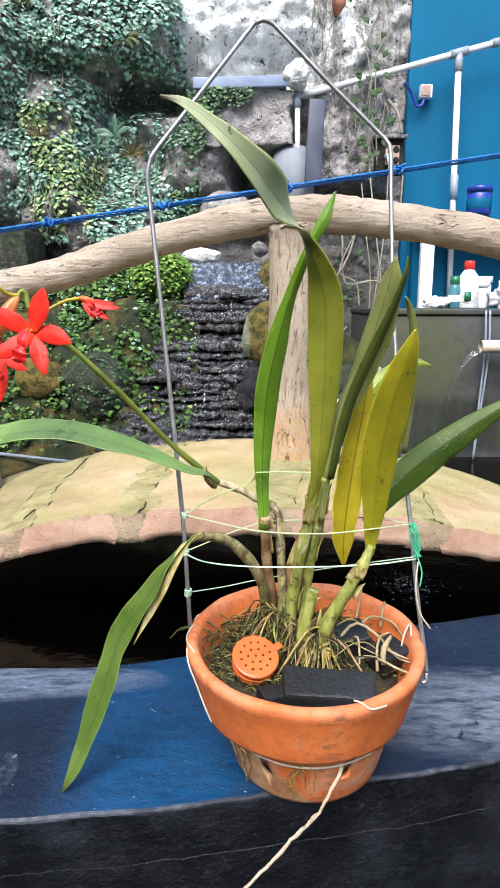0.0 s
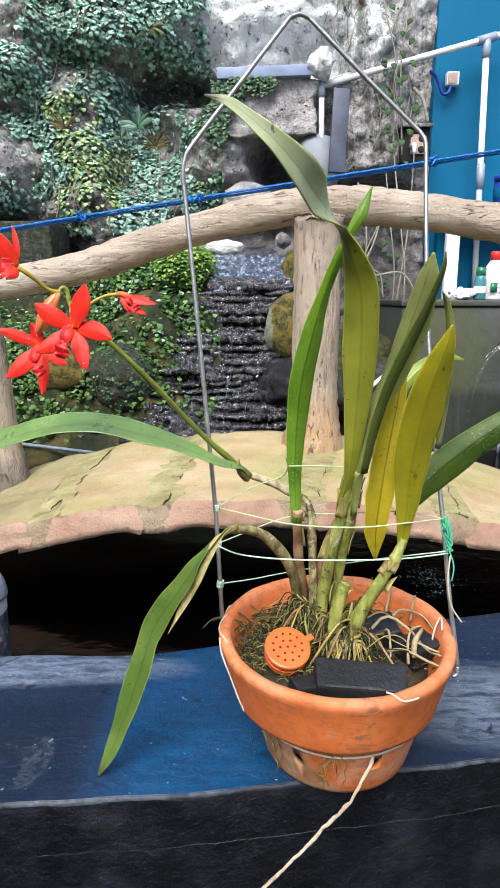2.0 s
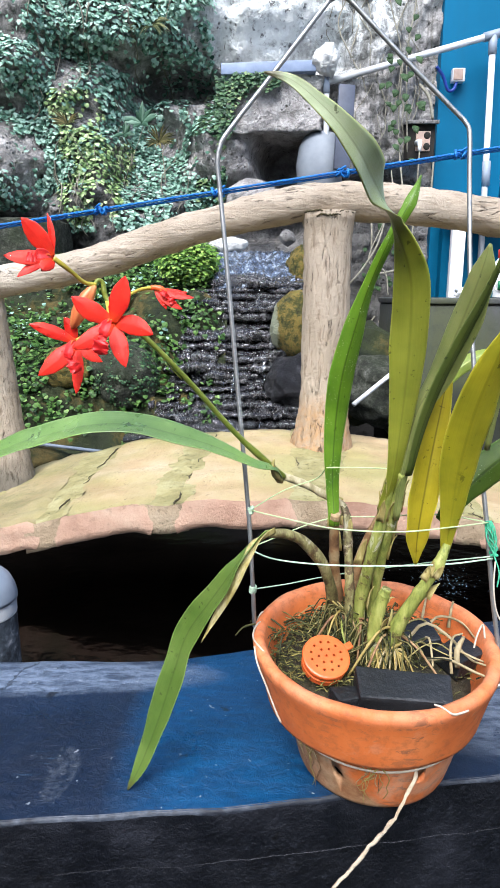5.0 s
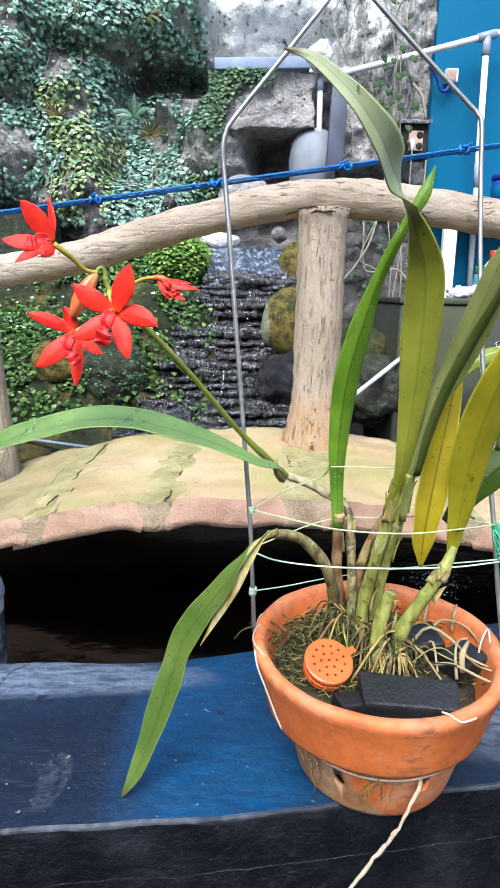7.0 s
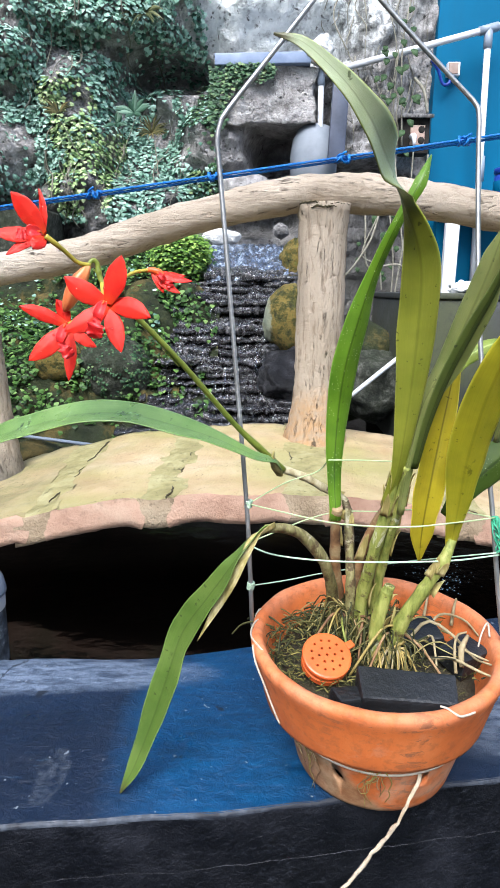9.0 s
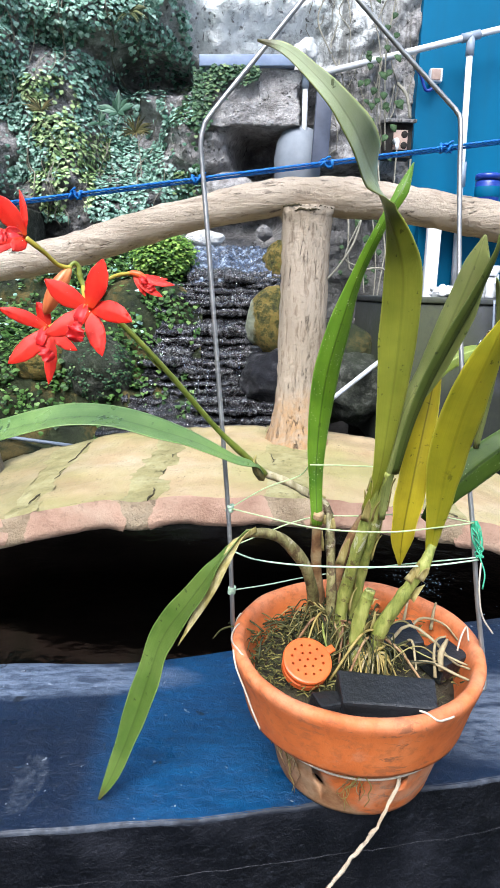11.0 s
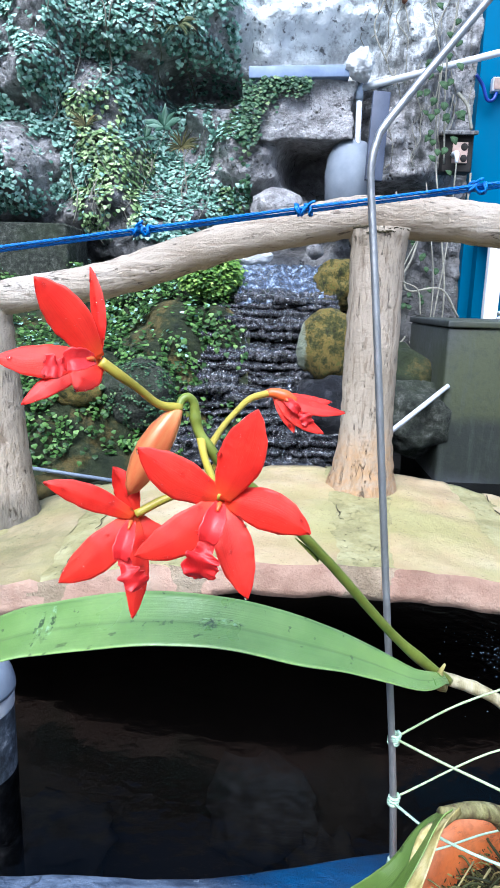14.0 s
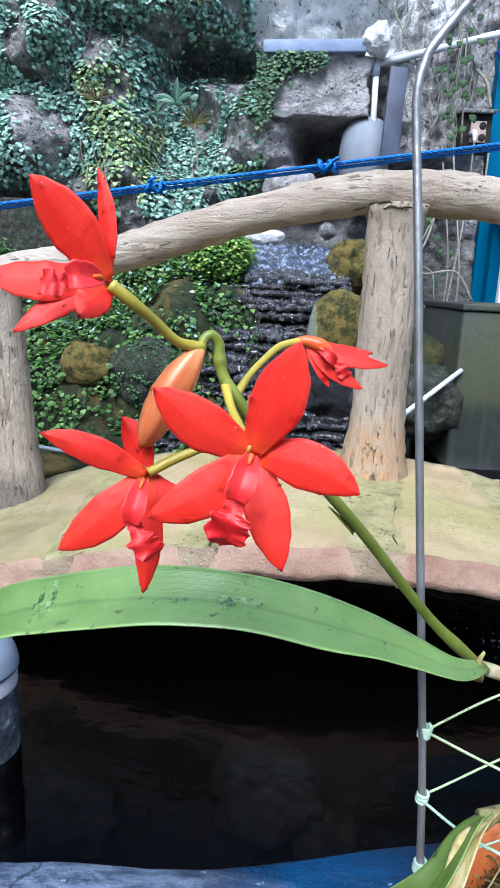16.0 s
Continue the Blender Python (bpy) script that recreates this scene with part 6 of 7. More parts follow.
# ---------------------------------------------------------------- hanger, twine, wires
hanger = thing("wire_hanger", (0.047, 0.49, 1.0), "bent galvanised wire pot hanger hooked to the rim", "wire hanger")
LEFT = [(-0.0485, 0.524, 1.004), (-0.0525, 0.515, 1.016), (-0.0545, 0.516, 1.050), (-0.0582, 0.524, 1.112), (-0.068, 0.537, 1.22), (-0.079, 0.549, 1.34), (-0.0835, 0.5535, 1.386), (-0.0848, 0.554, 1.401), (-0.0828, 0.5545, 1.413), (-0.0765, 0.556, 1.4245)]
APEX = [(-0.042, 0.566, 1.468), (0.000, 0.577, 1.521), (0.004, 0.578, 1.525), (0.011, 0.580, 1.528), (0.018, 0.581, 1.526), (0.024, 0.581, 1.521)]
RIGHT = [(0.067, 0.581, 1.481), (0.108, 0.580, 1.444), (0.116, 0.579, 1.436), (0.1195, 0.577, 1.426), (0.1205, 0.570, 1.385), (0.122, 0.546, 1.29), (0.128, 0.520, 1.19), (0.135, 0.501, 1.118), (0.141, 0.490, 1.06), (0.1475, 0.480, 1.012), (0.1485, 0.476, 0.998)]
part("bow", tube(local(hanger, LEFT + APEX + RIGHT), 0.0019, 10, 150), WIRE, hanger)
part("hook", tube(local(hanger, [RIGHT[-1], (0.1480, 0.474, 0.992), (0.1440, 0.473, 0.990)]), 0.0019, 10, 10), WIRE, hanger)
part("hook", tube(local(hanger, [LEFT[0], (-0.0450, 0.5270, 1.000), (-0.0410, 0.5265, 1.004)]), 0.0019, 10, 10), WIRE, hanger)

twine = thing("twine", (0.047, 0.49, 1.06), "pale green plastic twine tied across the hanger", "twine")


def string(pts, mat_, r=0.00075, n=30):
    return part("strand", tube(local(twine, pts), r, 6, n), mat_, twine)


SL, SM, KN = (-0.0575, 0.526, 1.120), (-0.0545, 0.517, 1.051), (0.136, 0.500, 1.121)
string([SL, (-0.029, 0.500, 1.1225), (0.009, 0.475, 1.1235), (0.057, 0.466, 1.125), (0.098, 0.478, 1.1245), KN], TWINE_Y, 0.0007)
string([SL, (-0.028, 0.530, 1.137), (-0.001, 0.535, 1.146), (0.006, 0.520, 1.160)], TWINE_Y, 0.0006)
string([(0.005, 0.509, 1.163), (0.027, 0.499, 1.166), (0.052, 0.482, 1.170)], TWINE_Y, 0.0006)
string([(-0.0565, 0.521, 1.088), (0.007, 0.54, 1.107), (0.053, 0.53, 1.114), (0.10, 0.52, 1.120), KN], TWINE_Y, 0.0006)
string([(-0.0565, 0.520, 1.086), (-0.037, 0.495, 1.089), (-0.003, 0.472, 1.095), (0.043, 0.466, 1.097), (0.098, 0.478, 1.094), (0.138, 0.490, 1.094)], TWINE, 0.00075)
string([SM, (-0.025, 0.530, 1.050), (0.019, 0.542, 1.054), (0.083, 0.522, 1.074), (0.138, 0.490, 1.096)], TWINE, 0.0006)
string([(0.138, 0.484, 1.094), (0.134, 0.472, 1.078), (0.137, 0.468, 1.058), (0.146, 0.466, 1.044)], COATED, 0.0007)


def knot(p, r, mat_, turns=5, axis=(0.1, -0.1, 1)):
    ax = Vector(axis).normalized()
    s = ax.orthogonal().normalized()
    t = ax.cross(s)
    pts = [Vector(p) + ax * (r * 1.2 * (i / (turns * 10) - 0.5) * 2) + (s * math.cos(i * 0.63) + t * math.sin(i * 0.63)) * r for i in range(turns * 10 + 1)]
    return part("knot", tube(local(twine, pts), 0.0009, 5), mat_, twine)


knot(SL, 0.0026, TWINE)
knot(SM, 0.0026, TWINE)
knot((-0.0562, 0.521, 1.087), 0.0024, TWINE, 3)
ax = Vector((0.0028, -0.0095, -0.024)).normalized()
for k in range(4):
    pts = []
    for i in range(70):
        u = 0.5 + 0.5 * math.sin(i * (0.10 + 0.03 * k) + k * 1.7)
        w_ = noise.noise_vector(Vector((i * 0.17, k * 9.1, 2.2)))
        pts.append(Vector((0.136, 0.500, 1.122)) + ax * 0.028 * u + (w_ - ax * w_.dot(ax)) * 0.0062)
    part("knot", tube(local(twine, pts), 0.00055, 5), TWINE_G, twine)
string([(0.1385, 0.489, 1.097), (0.141, 0.482, 1.086), (0.139, 0.478, 1.075)], TWINE_G, 0.0006, 14)

wires = thing("tie_wire", (PX, PY, 0.96), "pale coated wire wrapped round the pot", "wire")
ring = []
for i in range(73):
    a = radians(i * 5)
    ring.append(leaning(0.0035 + 0.0757 * math.cos(a), 0.0757 * math.sin(a), 0.0500 + 0.0030 * math.sin(a + 0.5)))
part("loop", tube(local(wires, ring), 0.0009, 7, cap=False), COATED, wires)


def on_pot(deg, z, out=0.0012):
    """A place on the pot's outside at an angle and height over its foot."""
    steps = [(0.0605, 0.0870), (0.064, 0.0887), (0.076, 0.0918), (0.097, 0.0962), (0.110, 0.0995), (0.1155, 0.1005), (0.1195, 0.0995), (0.1215, 0.0965)]
    z0, r = min(steps, key=lambda s: abs(s[0] - z))
    for (za, ra), (zb, rb) in zip(steps, steps[1:]):
        if za <= z <= zb:
            r = ra + (rb - ra) * (z - za) / (zb - za)
    a = radians(deg)
    return leaning((r + out) * math.cos(a), (r + out) * math.sin(a), 0.0605 + (z - 0.0605) * 0.915)


for pts_ in ([(-0.040, 0.531, 1.014), on_pot(160, 0.1205), on_pot(166, 0.113), on_pot(172, 0.106)],
             [(-0.040, 0.520, 1.020), on_pot(172, 0.1215), on_pot(182, 0.1195), on_pot(194, 0.1215, 0.0), (-0.040, 0.463, 1.018), (-0.033, 0.447, 1.006)],
             [on_pot(190, 0.1195), on_pot(197, 0.112), on_pot(203, 0.096), on_pot(208, 0.078), on_pot(211, 0.066)],
             [on_pot(-72, 0.1216, -0.005), on_pot(-70, 0.1218, -0.001), on_pot(-67, 0.1185), on_pot(-63, 0.1172), on_pot(-59, 0.1168)],
             [on_pot(-2, 0.1215, -0.006), (0.139, 0.500, 1.030), (0.133, 0.495, 1.022), (0.129, 0.490, 1.006)]):
    part("wire_end", tube(local(wires, pts_), 0.0008, 7, 26), COATED, wires)

# blue rope: two laid ropes side by side with knots
rope = thing("rope", (0.0, 0.81, 1.42), "doubled blue laid nylon rope with knots, stretched across", "rope")
RA, RB = Vector((-1.05, 0.818, 1.284)), Vector((0.75, 0.843, 1.546))


def rope_pt(x):
    u = (x - RA.x) / (RB.x - RA.x)
    p = RA.lerp(RB, u)
    p.z -= 0.001
    return p


for off in (Vector((0, -0.0014, 0.0015)), Vector((0, 0.0014, -0.0015))):
    strand0 = None
    for k in range(3):
        pts = []
        for i in range(3300):
            p = rope_pt(-3.32 + 6.62 * i / 3299) + off
            a = i * 0.85 + k * 2.094
            pts.append(p + Vector((0, math.cos(a), math.sin(a))) * 0.00082)
        bm = bmesh.new()
        add_tube(bm, local(rope, pts), 0.00088, 6)
        part("strand", bm, ROPE, rope)
random.seed(88)
for x in (-0.62, -0.43, -0.25, -0.106, 0.045, 0.185, 0.34, 0.5):
    c0 = rope_pt(x)
    pts = []
    for i in range(70):
        a = i * 0.40
        r = 0.0038 + 0.0012 * noise.noise(Vector((i * 0.21, x * 40, 0)))
        pts.append(c0 + Vector((0.0065 * math.sin(i * 0.13 + x * 20) + 0.0012 * math.sin(i * 0.9), r * math.cos(a), r * 1.15 * math.sin(a))))
    pts += [pts[-1] + Vector((0.004, -0.002, 0.003)), pts[-1] + Vector((0.007, -0.002, 0.002 + 0.003 * random.random()))]
    part("knot", tube(local(rope, pts), 0.0013, 6), ROPE, rope)

# ---------------------------------------------------------------- behind the bridge: planted mound and waterfall
def mound_pt(x, s):
    n = noise.fractal(Vector((x * 2.2, s * 3.1, 1.7)), 0.8, 2.0, 5)
    y = 3.95 - 1.25 * s - 0.14 * n
    z = 1.52 - 0.95 * s ** 1.25 + 0.10 * n + 0.10 * math.exp(-((x + 0.5) / 0.28) ** 2) * math.exp(-((s - 0.25) / 0.25) ** 2)
    return Vector((x, y, z))


bm = bmesh.new()
g = [[bm.verts.new(mound_pt(-2.6 + 2.35 * i / 70, j / 44)) for i in range(71)] for j in range(45)]
for j in range(44):
    for i in range(70):
        bm.faces.new((g[j][i], g[j + 1][i], g[j + 1][i + 1], g[j][i + 1]))
structure(part("bank", bm, EARTH), "mossy earth bank beside the waterfall", "bank")

# waterfall of stacked wet slate
falls = thing("rock_waterfall", (-0.2, 3.1, 0.62), "stacked dark wet slate waterfall with trickling water", "waterfall")
random.seed(31)
bm = bmesh.new()
backing = [(-0.72, 2.84, 0.5), (0.30, 2.84, 0.5), (0.30, 3.52, 1.36), (-0.50, 3.52, 1.36)]
vs = [bm.verts.new(Vector(p) - falls.location) for p in backing] + [bm.verts.new(Vector((p[0], p[1] + 0.5, p[2] - 0.3)) - falls.location) for p in backing]
for f in ((0, 1, 2, 3), (4, 7, 6, 5), (0, 4, 5, 1), (1, 5, 6, 2), (2, 6, 7, 3), (3, 7, 4, 0)):
    bm.faces.new([vs[k] for k in f])
part("backing", bm, SLATE, falls)
LEDGES = 25
for i in range(LEDGES):
    u = i / (LEDGES - 1)
    y0, z0, h = 2.78 + 0.60 * u + random.uniform(-0.02, 0.02), 0.60 + 0.785 * u + random.uniform(-0.008, 0.008), random.uniform(0.026, 0.044)
    xa, xb = -0.68 + 0.31 * u + random.uniform(-0.05, 0.05), 0.22 - 0.06 * u
    bm = bmesh.new()
    cols, n = [], 150
    for k in range(n + 1):
        x = xa + (xb - xa) * k / n
        s = Vector((x * 9, i * 3.7, 0))
        out = 0.055 * noise.fractal(s * 0.6, 0.8, 2.0, 4) + 0.028 * (noise.noise(Vector((x * 13, i * 7.7, 0))) > 0.08) + 0.016 * noise.noise(Vector((x * 42, i * 5.1, 2))) + 0.010 * noise.noise(Vector((x * 110, i * 2.3, 5)))
        up = 0.026 * noise.noise(Vector((x * 4, i * 0.45, 7))) + 0.010 * noise.noise(Vector((x * 22, i * 1.9, 7))) + 0.007 * noise.noise(Vector((x * 60, i * 2.9, 8)))
        col = []
        for dy, dz in ((0.040, -h * 0.62), (0.004, -h * 0.50), (-0.010, -h * 0.05), (-0.004, h * 0.28), (0.016, h * 0.45), (0.045, h * 0.52), (0.12, h * 0.6)):
            j = 0.009 * noise.noise(Vector((x * 65, dz * 190 + i * 4.3, dy * 60)))
            col.append(bm.verts.new(Vector((x, y0 - out + dy + j, z0 + up * (dz > -0.01) + dz + j * 0.7)) - falls.location))
        cols.append(col)
    for a, b in zip(cols, cols[1:]):
        for k in range(6):
            bm.faces.new((a[k], b[k], b[k + 1], a[k + 1]))
    part("ledge", bm, SLATE, falls)
# smooth sheet of water over the lip
bm = bmesh.new()
g = []
for j in range(25):
    v_ = j / 24
    row = []
    for i in range(61):
        x = -0.325 + 0.42 * i / 60
        y = 3.74 - 0.40 * v_ + 0.015 * noise.noise(Vector((x * 30, v_ * 5, 2)))
        z = 1.53 - 0.19 * max(0, v_ - 0.22 - 0.10 * noise.noise(Vector((x * 12, 3, 1)))) ** 1.2 * 1.41 + 0.022 * noise.fractal(Vector((x * 24, y * 16, 0)), 0.8, 2, 4)
        row.append(bm.verts.new(Vector((x, y, z)) - falls.location))
    g.append(row)
for j in range(24):
    for i in range(60):
        bm.faces.new((g[j][i], g[j + 1][i], g[j + 1][i + 1], g[j][i + 1]))
part("water_sheet", bm, FILM, falls, "thin sheet of sliding water")
# trickles down the steps
for k in range(30):
    x = random.uniform(-0.5, 0.1)
    u0 = random.uniform(0.0, 0.85)
    pts = []
    for i in range(9):
        u = min(1, u0 + i * 0.018)
        pts.append(Vector((x + random.uniform(-0.006, 0.006), 2.78 + 0.60 * u - 0.03 - random.uniform(0, 0.012), 0.60 + 0.785 * u)) - falls.location)
    part("trickle", tube(pts, random.uniform(0.001, 0.0025), 5), FALL, falls)

# boulders
def boulder(center, radii, mat_, label, seed, sub=4, rough=0.22):
    ob = part("boulder", blob((0, 0, 0), radii, sub, rough, 3.0, seed), mat_)
    ob.location = center
    return tagged(ob, label, "boulder", "boulders by the waterfall")


boulder((0.105, 3.12, 1.155), (0.135, 0.13, 0.165), MOSS_ROCK, "round boulder covered in brown and green moss", 1.0, 4, 0.12)
boulder((0.22, 3.52, 1.44), (0.16, 0.15, 0.13), MOSS_ROCK, "mossy boulder beside the waterfall lip", 4.0)
boulder((0.10, 2.98, 0.90), (0.15, 0.13, 0.13), WETROCK, "dark wet boulder at the waterfall foot", 7.0)
boulder((0.50, 3.06, 0.86), (0.20, 0.18, 0.17), MOSSY_CONC, "low green boulder beside the grey tank", 9.0)
boulder((0.42, 3.3, 0.9), (0.3, 0.25, 0.25), EARTH, "dark damp boulder behind the railing", 12.0)
boulder((-0.27, 3.70, 1.572), (0.105, 0.05, 0.045), WHITE_ROUGH, "bright white stone above the waterfall lip", 15.0, 4, 0.15)
boulder((0.060, 3.74, 1.612), (0.046, 0.04, 0.040), ROCK, "small white stone above the waterfall lip", 16.0, 4, 0.15)
boulder((-0.15, 4.12, 1.88), (0.15, 0.12, 0.10), ROCK, "pale grey stone lying under the niche", 17.0, 3)
boulder((-0.93, 2.42, 0.66), (0.10, 0.08, 0.05), EARTH, "dark rubble stone near the bank", 19.0, 3)
boulder((-0.72, 2.45, 0.64), (0.09, 0.07, 0.05), EARTH, "dark rubble stone near the bank", 20.0, 3)
boulder((-0.725, 3.00, 0.925), (0.165, 0.13, 0.155), MOSSY_CONC, "round green mossy boulder on the planted bank", 21.0, 4, 0.14)
boulder((-0.985, 2.98, 0.955), (0.115, 0.10, 0.105), MOSS_ROCK, "brown mossy boulder on the planted bank", 22.0, 4, 0.14)
# ---------------------------------------------------------------- foliage
LEAF_SHAPE = [(0, 0.0, 0.0), (0.46, -0.08, 0.05), (0.58, -0.42, 0.02), (0.0, -1.0, -0.10), (-0.58, -0.42, 0.02), (-0.46, -0.08, 0.05), (0, -0.45, 0.10)]
LEAF_FACES = [(0, 6, 1), (1, 6, 2), (2, 6, 3), (3, 6, 4), (4, 6, 5), (5, 6, 0)]


def leaves(name, mat_, spots, label, category="ivy"):
    """spots: (place, outward normal, size); every leaf hangs with its tip down."""
    vs, fs = [], []
    for p, n, size in spots:
        n = (n + Vector([random.uniform(-0.34, 0.34) for _ in range(3)]) + Vector((0, 0, 0.62))).normalized()
        dn = Vector((random.uniform(-0.55, 0.55), 0, -1))
        dn = (dn - n * dn.dot(n)).normalized()
        sd = n.cross(dn)
        k = len(vs)
        vs += [p + sd * (x * size) - dn * (y * size) + n * (z * size) for x, y, z in LEAF_SHAPE]
        fs += [tuple(k + q for q in f) for f in LEAF_FACES]
    me = bpy.data.meshes.new(name)
    me.from_pydata([tuple(v) for v in vs], [], fs)
    me.materials.append(mat_)
    return tagged(new(name, me), label, category, kind="stuff")


def inside(x, z, ellipses, grow=1.0):
    return any(((x - ex) / (rx * grow)) ** 2 + ((z - ez) / (rz * grow)) ** 2 < 1 for ex, ez, rx, rz in ellipses)


BARE = [(-1.51, 2.80, 0.09, 0.13), (-1.26, 2.58, 0.08, 0.13), (-1.55, 2.14, 0.13, 0.15), (-0.68, 2.32, 0.10, 0.15), (-0.96, 2.67, 0.12, 0.04), (-0.62, 2.60, 0.24, 0.08), (-0.44, 2.14, 0.15, 0.13), (-1.66, 2.55, 0.11, 0.13), (-1.41, 3.01, 0.05, 0.07), (-1.07, 1.85, 0.05, 0.10), (-2.0, 2.62, 0.14, 0.18), (-2.1, 2.1, 0.2, 0.15)]
YELLOW = [(-1.22, 2.30, 0.13, 0.20), (-1.10, 2.02, 0.16, 0.26), (-1.22, 1.85, 0.16, 0.12)]


def wall_ivy(count, size):
    """Creeper over the left part of the rock wall, open over bare rocks; returns blue-green, yellow-green and green leaves."""
    sets = ([], [], [])
    total = 0
    while total < count:
        x, z = random.uniform(-2.4, -0.27), random.uniform(1.70, 3.6)
        side = random.choice((-1, 1))
        for step in range(random.randint(4, 14)):
            x, z, side = x + random.gauss(0, 0.006), z - random.uniform(0.018, 0.026), -side
            lx = x + side * random.uniform(0.006, 0.016)
            edge = -0.40 + 0.05 * noise.noise(Vector((z * 7, 0, 3))) + (0.09 if z < 2.55 else 0.0)
            if lx > edge or z < 1.70 + 0.14 * (lx < -1.3):
                continue
            wob = 0.95 + 0.45 * noise.noise(Vector((lx * 9, z * 9, 2)))
            gap = noise.fractal(Vector((lx * 5, z * 4, 9)), 0.8, 2.0, 3)
            if (inside(lx, z, BARE, wob) or gap < -0.34) and random.random() < 0.96:
                continue
            y = wall_y(lx, z)
            n = Vector((wall_y(lx + 0.02, z) - y, -0.02, wall_y(lx, z + 0.02) - y)).normalized()
            k = 1 if inside(lx, z, YELLOW, 1.0 + 0.5 * noise.noise(Vector((lx * 8, z * 8, 5)))) and random.random() < 0.85 else 0
            if lx > -0.50 and z < 2.6 and random.random() < 0.7:
                k = 2
            sets[k].append((Vector((lx, y, z)) + n * random.uniform(0.004, 0.03), n, random.uniform(*size)))
            total += 1
    return sets


random.seed(51)
blue_set, yellow_set, green_set = wall_ivy(24000, (0.018, 0.030))
leaves("ivy", IVY_BLUE, blue_set, "dense blue-green creeping ivy on the rock wall")
leaves("ivy", IVY_YELLOW, yellow_set, "yellow-green creeping ivy on the rock wall")
leaves("ivy", IVY_SHADE, green_set, "green ivy trailing beside the stone shelf")
spots = []
for i in range(800):
    x = random.uniform(-0.36, 0.02) if i % 3 else random.uniform(-0.36, -0.24)
    z = 2.555 - abs(random.gauss(0, 0.055)) * (1.3 if x < -0.15 else 0.7) - (random.uniform(0, 0.22) if x < -0.26 else 0)
    spots.append((Vector((x, 4.075 - random.uniform(0, 0.03), z)), Vector((0, -1, 0.1)), random.uniform(0.014, 0.025)))
leaves("ivy", IVY_SHADE, spots, "green ivy hanging under the stone shelf")


def bank_leaves(name, mat_, count, lo, hi, s0, s1, size, label, lift):
    spots = []
    while len(spots) < count:
        x, s = random.uniform(lo, hi), random.uniform(s0, s1)
        if noise.fractal(Vector((x * 4, s * 5, 20)), 0.8, 2.0, 3) < -0.06 and random.random() < 0.92:
            continue
        # fewer leaves low down: bare dark earth stands for the shade there
        if s > 0.55 and random.random() < (s - 0.55) * 1.7:
            continue
        p = mound_pt(x, s)
        n = (mound_pt(x + 0.02, s) - p).cross(mound_pt(x, s + 0.02) - p).normalized()
        if n.y > 0:
            n = -n
        spots.append((p + n * random.uniform(*lift), n, random.uniform(*size)))
    return leaves(name, mat_, spots, label)


bank_leaves("ivy", IVY_GREEN, 8000, -1.7, -0.28, 0.02, 0.95, (0.013, 0.025), "green ivy covering the mossy bank", (0.0, 0.05))
bank_leaves("ivy", IVY_BLUE, 700, -2.0, -0.45, 0.0, 0.6, (0.013, 0.023), "blue-green ivy covering the mossy bank", (0.0, 0.05))
# small leaves and moss tufts on the green boulder
spots = []
for i in range(1100):
    v_ = Vector((random.gauss(0, 1), -abs(random.gauss(0, 1)), random.gauss(0, 1))).normalized()
    if noise.fractal(v_ * 3.0, 0.8, 2.0, 3) < -0.12:
        continue
    spots.append((Vector((-0.725 + 0.168 * v_.x, 3.00 + 0.134 * v_.y, 0.925 + 0.158 * v_.z)), v_, random.uniform(0.006, 0.013)))
leaves("ivy", IVY_SHADE, spots, "small dark creeper leaves over the green boulder")
# bright bush beside the lip
spots = []
for i in range(4200):
    v_ = Vector((random.gauss(0, 1), random.gauss(0, 1), random.gauss(0, 1))).normalized() * random.uniform(0.6, 1.0) * (0.92 + 0.35 * noise.noise(Vector((i * 0.37, 0, 3))))
    p = Vector((-0.46 + 0.17 * v_.x, 3.42 + 0.12 * v_.y, 1.47 + 0.12 * v_.z))
    spots.append((p, Vector((v_.x * 0.6, -0.7, v_.z * 0.6 + 0.4)), random.uniform(0.011, 0.020)))
leaves("bush", IVY_BUSH, spots, "bright green leafy bush beside the waterfall", "bush")


def rosette(name, center, count, length, width, mat_, label, category, up=0.4, droop=0.5, seed=0):
    """A tuft of strap leaves."""
    random.seed(seed)
    base = thing(name, center, label, category)
    c0 = Vector(center)
    for i in range(count):
        a = random.uniform(0, 6.283)
        d = Vector((math.cos(a), -0.55 + 0.35 * math.sin(a), up + 0.6 * math.sin(a))).normalized()
        ln = length * random.uniform(0.7, 1.15)
        pts = [c0, c0 + d * ln * 0.5, c0 + d * ln + Vector((0, 0, -droop * ln * random.uniform(0.2, 0.6)))]
        ax = d.cross(Vector((0, -1, 0.3)))
        part("leaf", blade(local(base, pts), [width * 0.4, width, width * 0.1], [ax, ax, ax], 7, 0.25, 0.002, 0, 2), mat_, base)
    return base


rosette("air_plant", (-0.79, 4.00, 2.27), 11, 0.115, 0.017, PLANT_PALE, "pale green rosette plant rooted on the wall", "plant", 0.3, 0.3, 3)
rosette("air_plant", (-0.90, 4.03, 2.22), 9, 0.09, 0.014, PLANT_PALE, "pale green rosette plant rooted on the wall", "plant", 0.2, 0.3, 4)
rosette("bromeliad", (-0.695, 4.02, 2.17), 34, 0.12, 0.0055, BROWN_TUFT, "brownish tufted bromeliad growing on the wall", "plant", 0.3, 0.5, 5)
rosette("bromeliad", (-1.22, 3.98, 2.26), 30, 0.12, 0.0055, BROWN_TUFT, "brownish tufted bromeliad growing on the wall", "plant", 0.5, 0.4, 6)
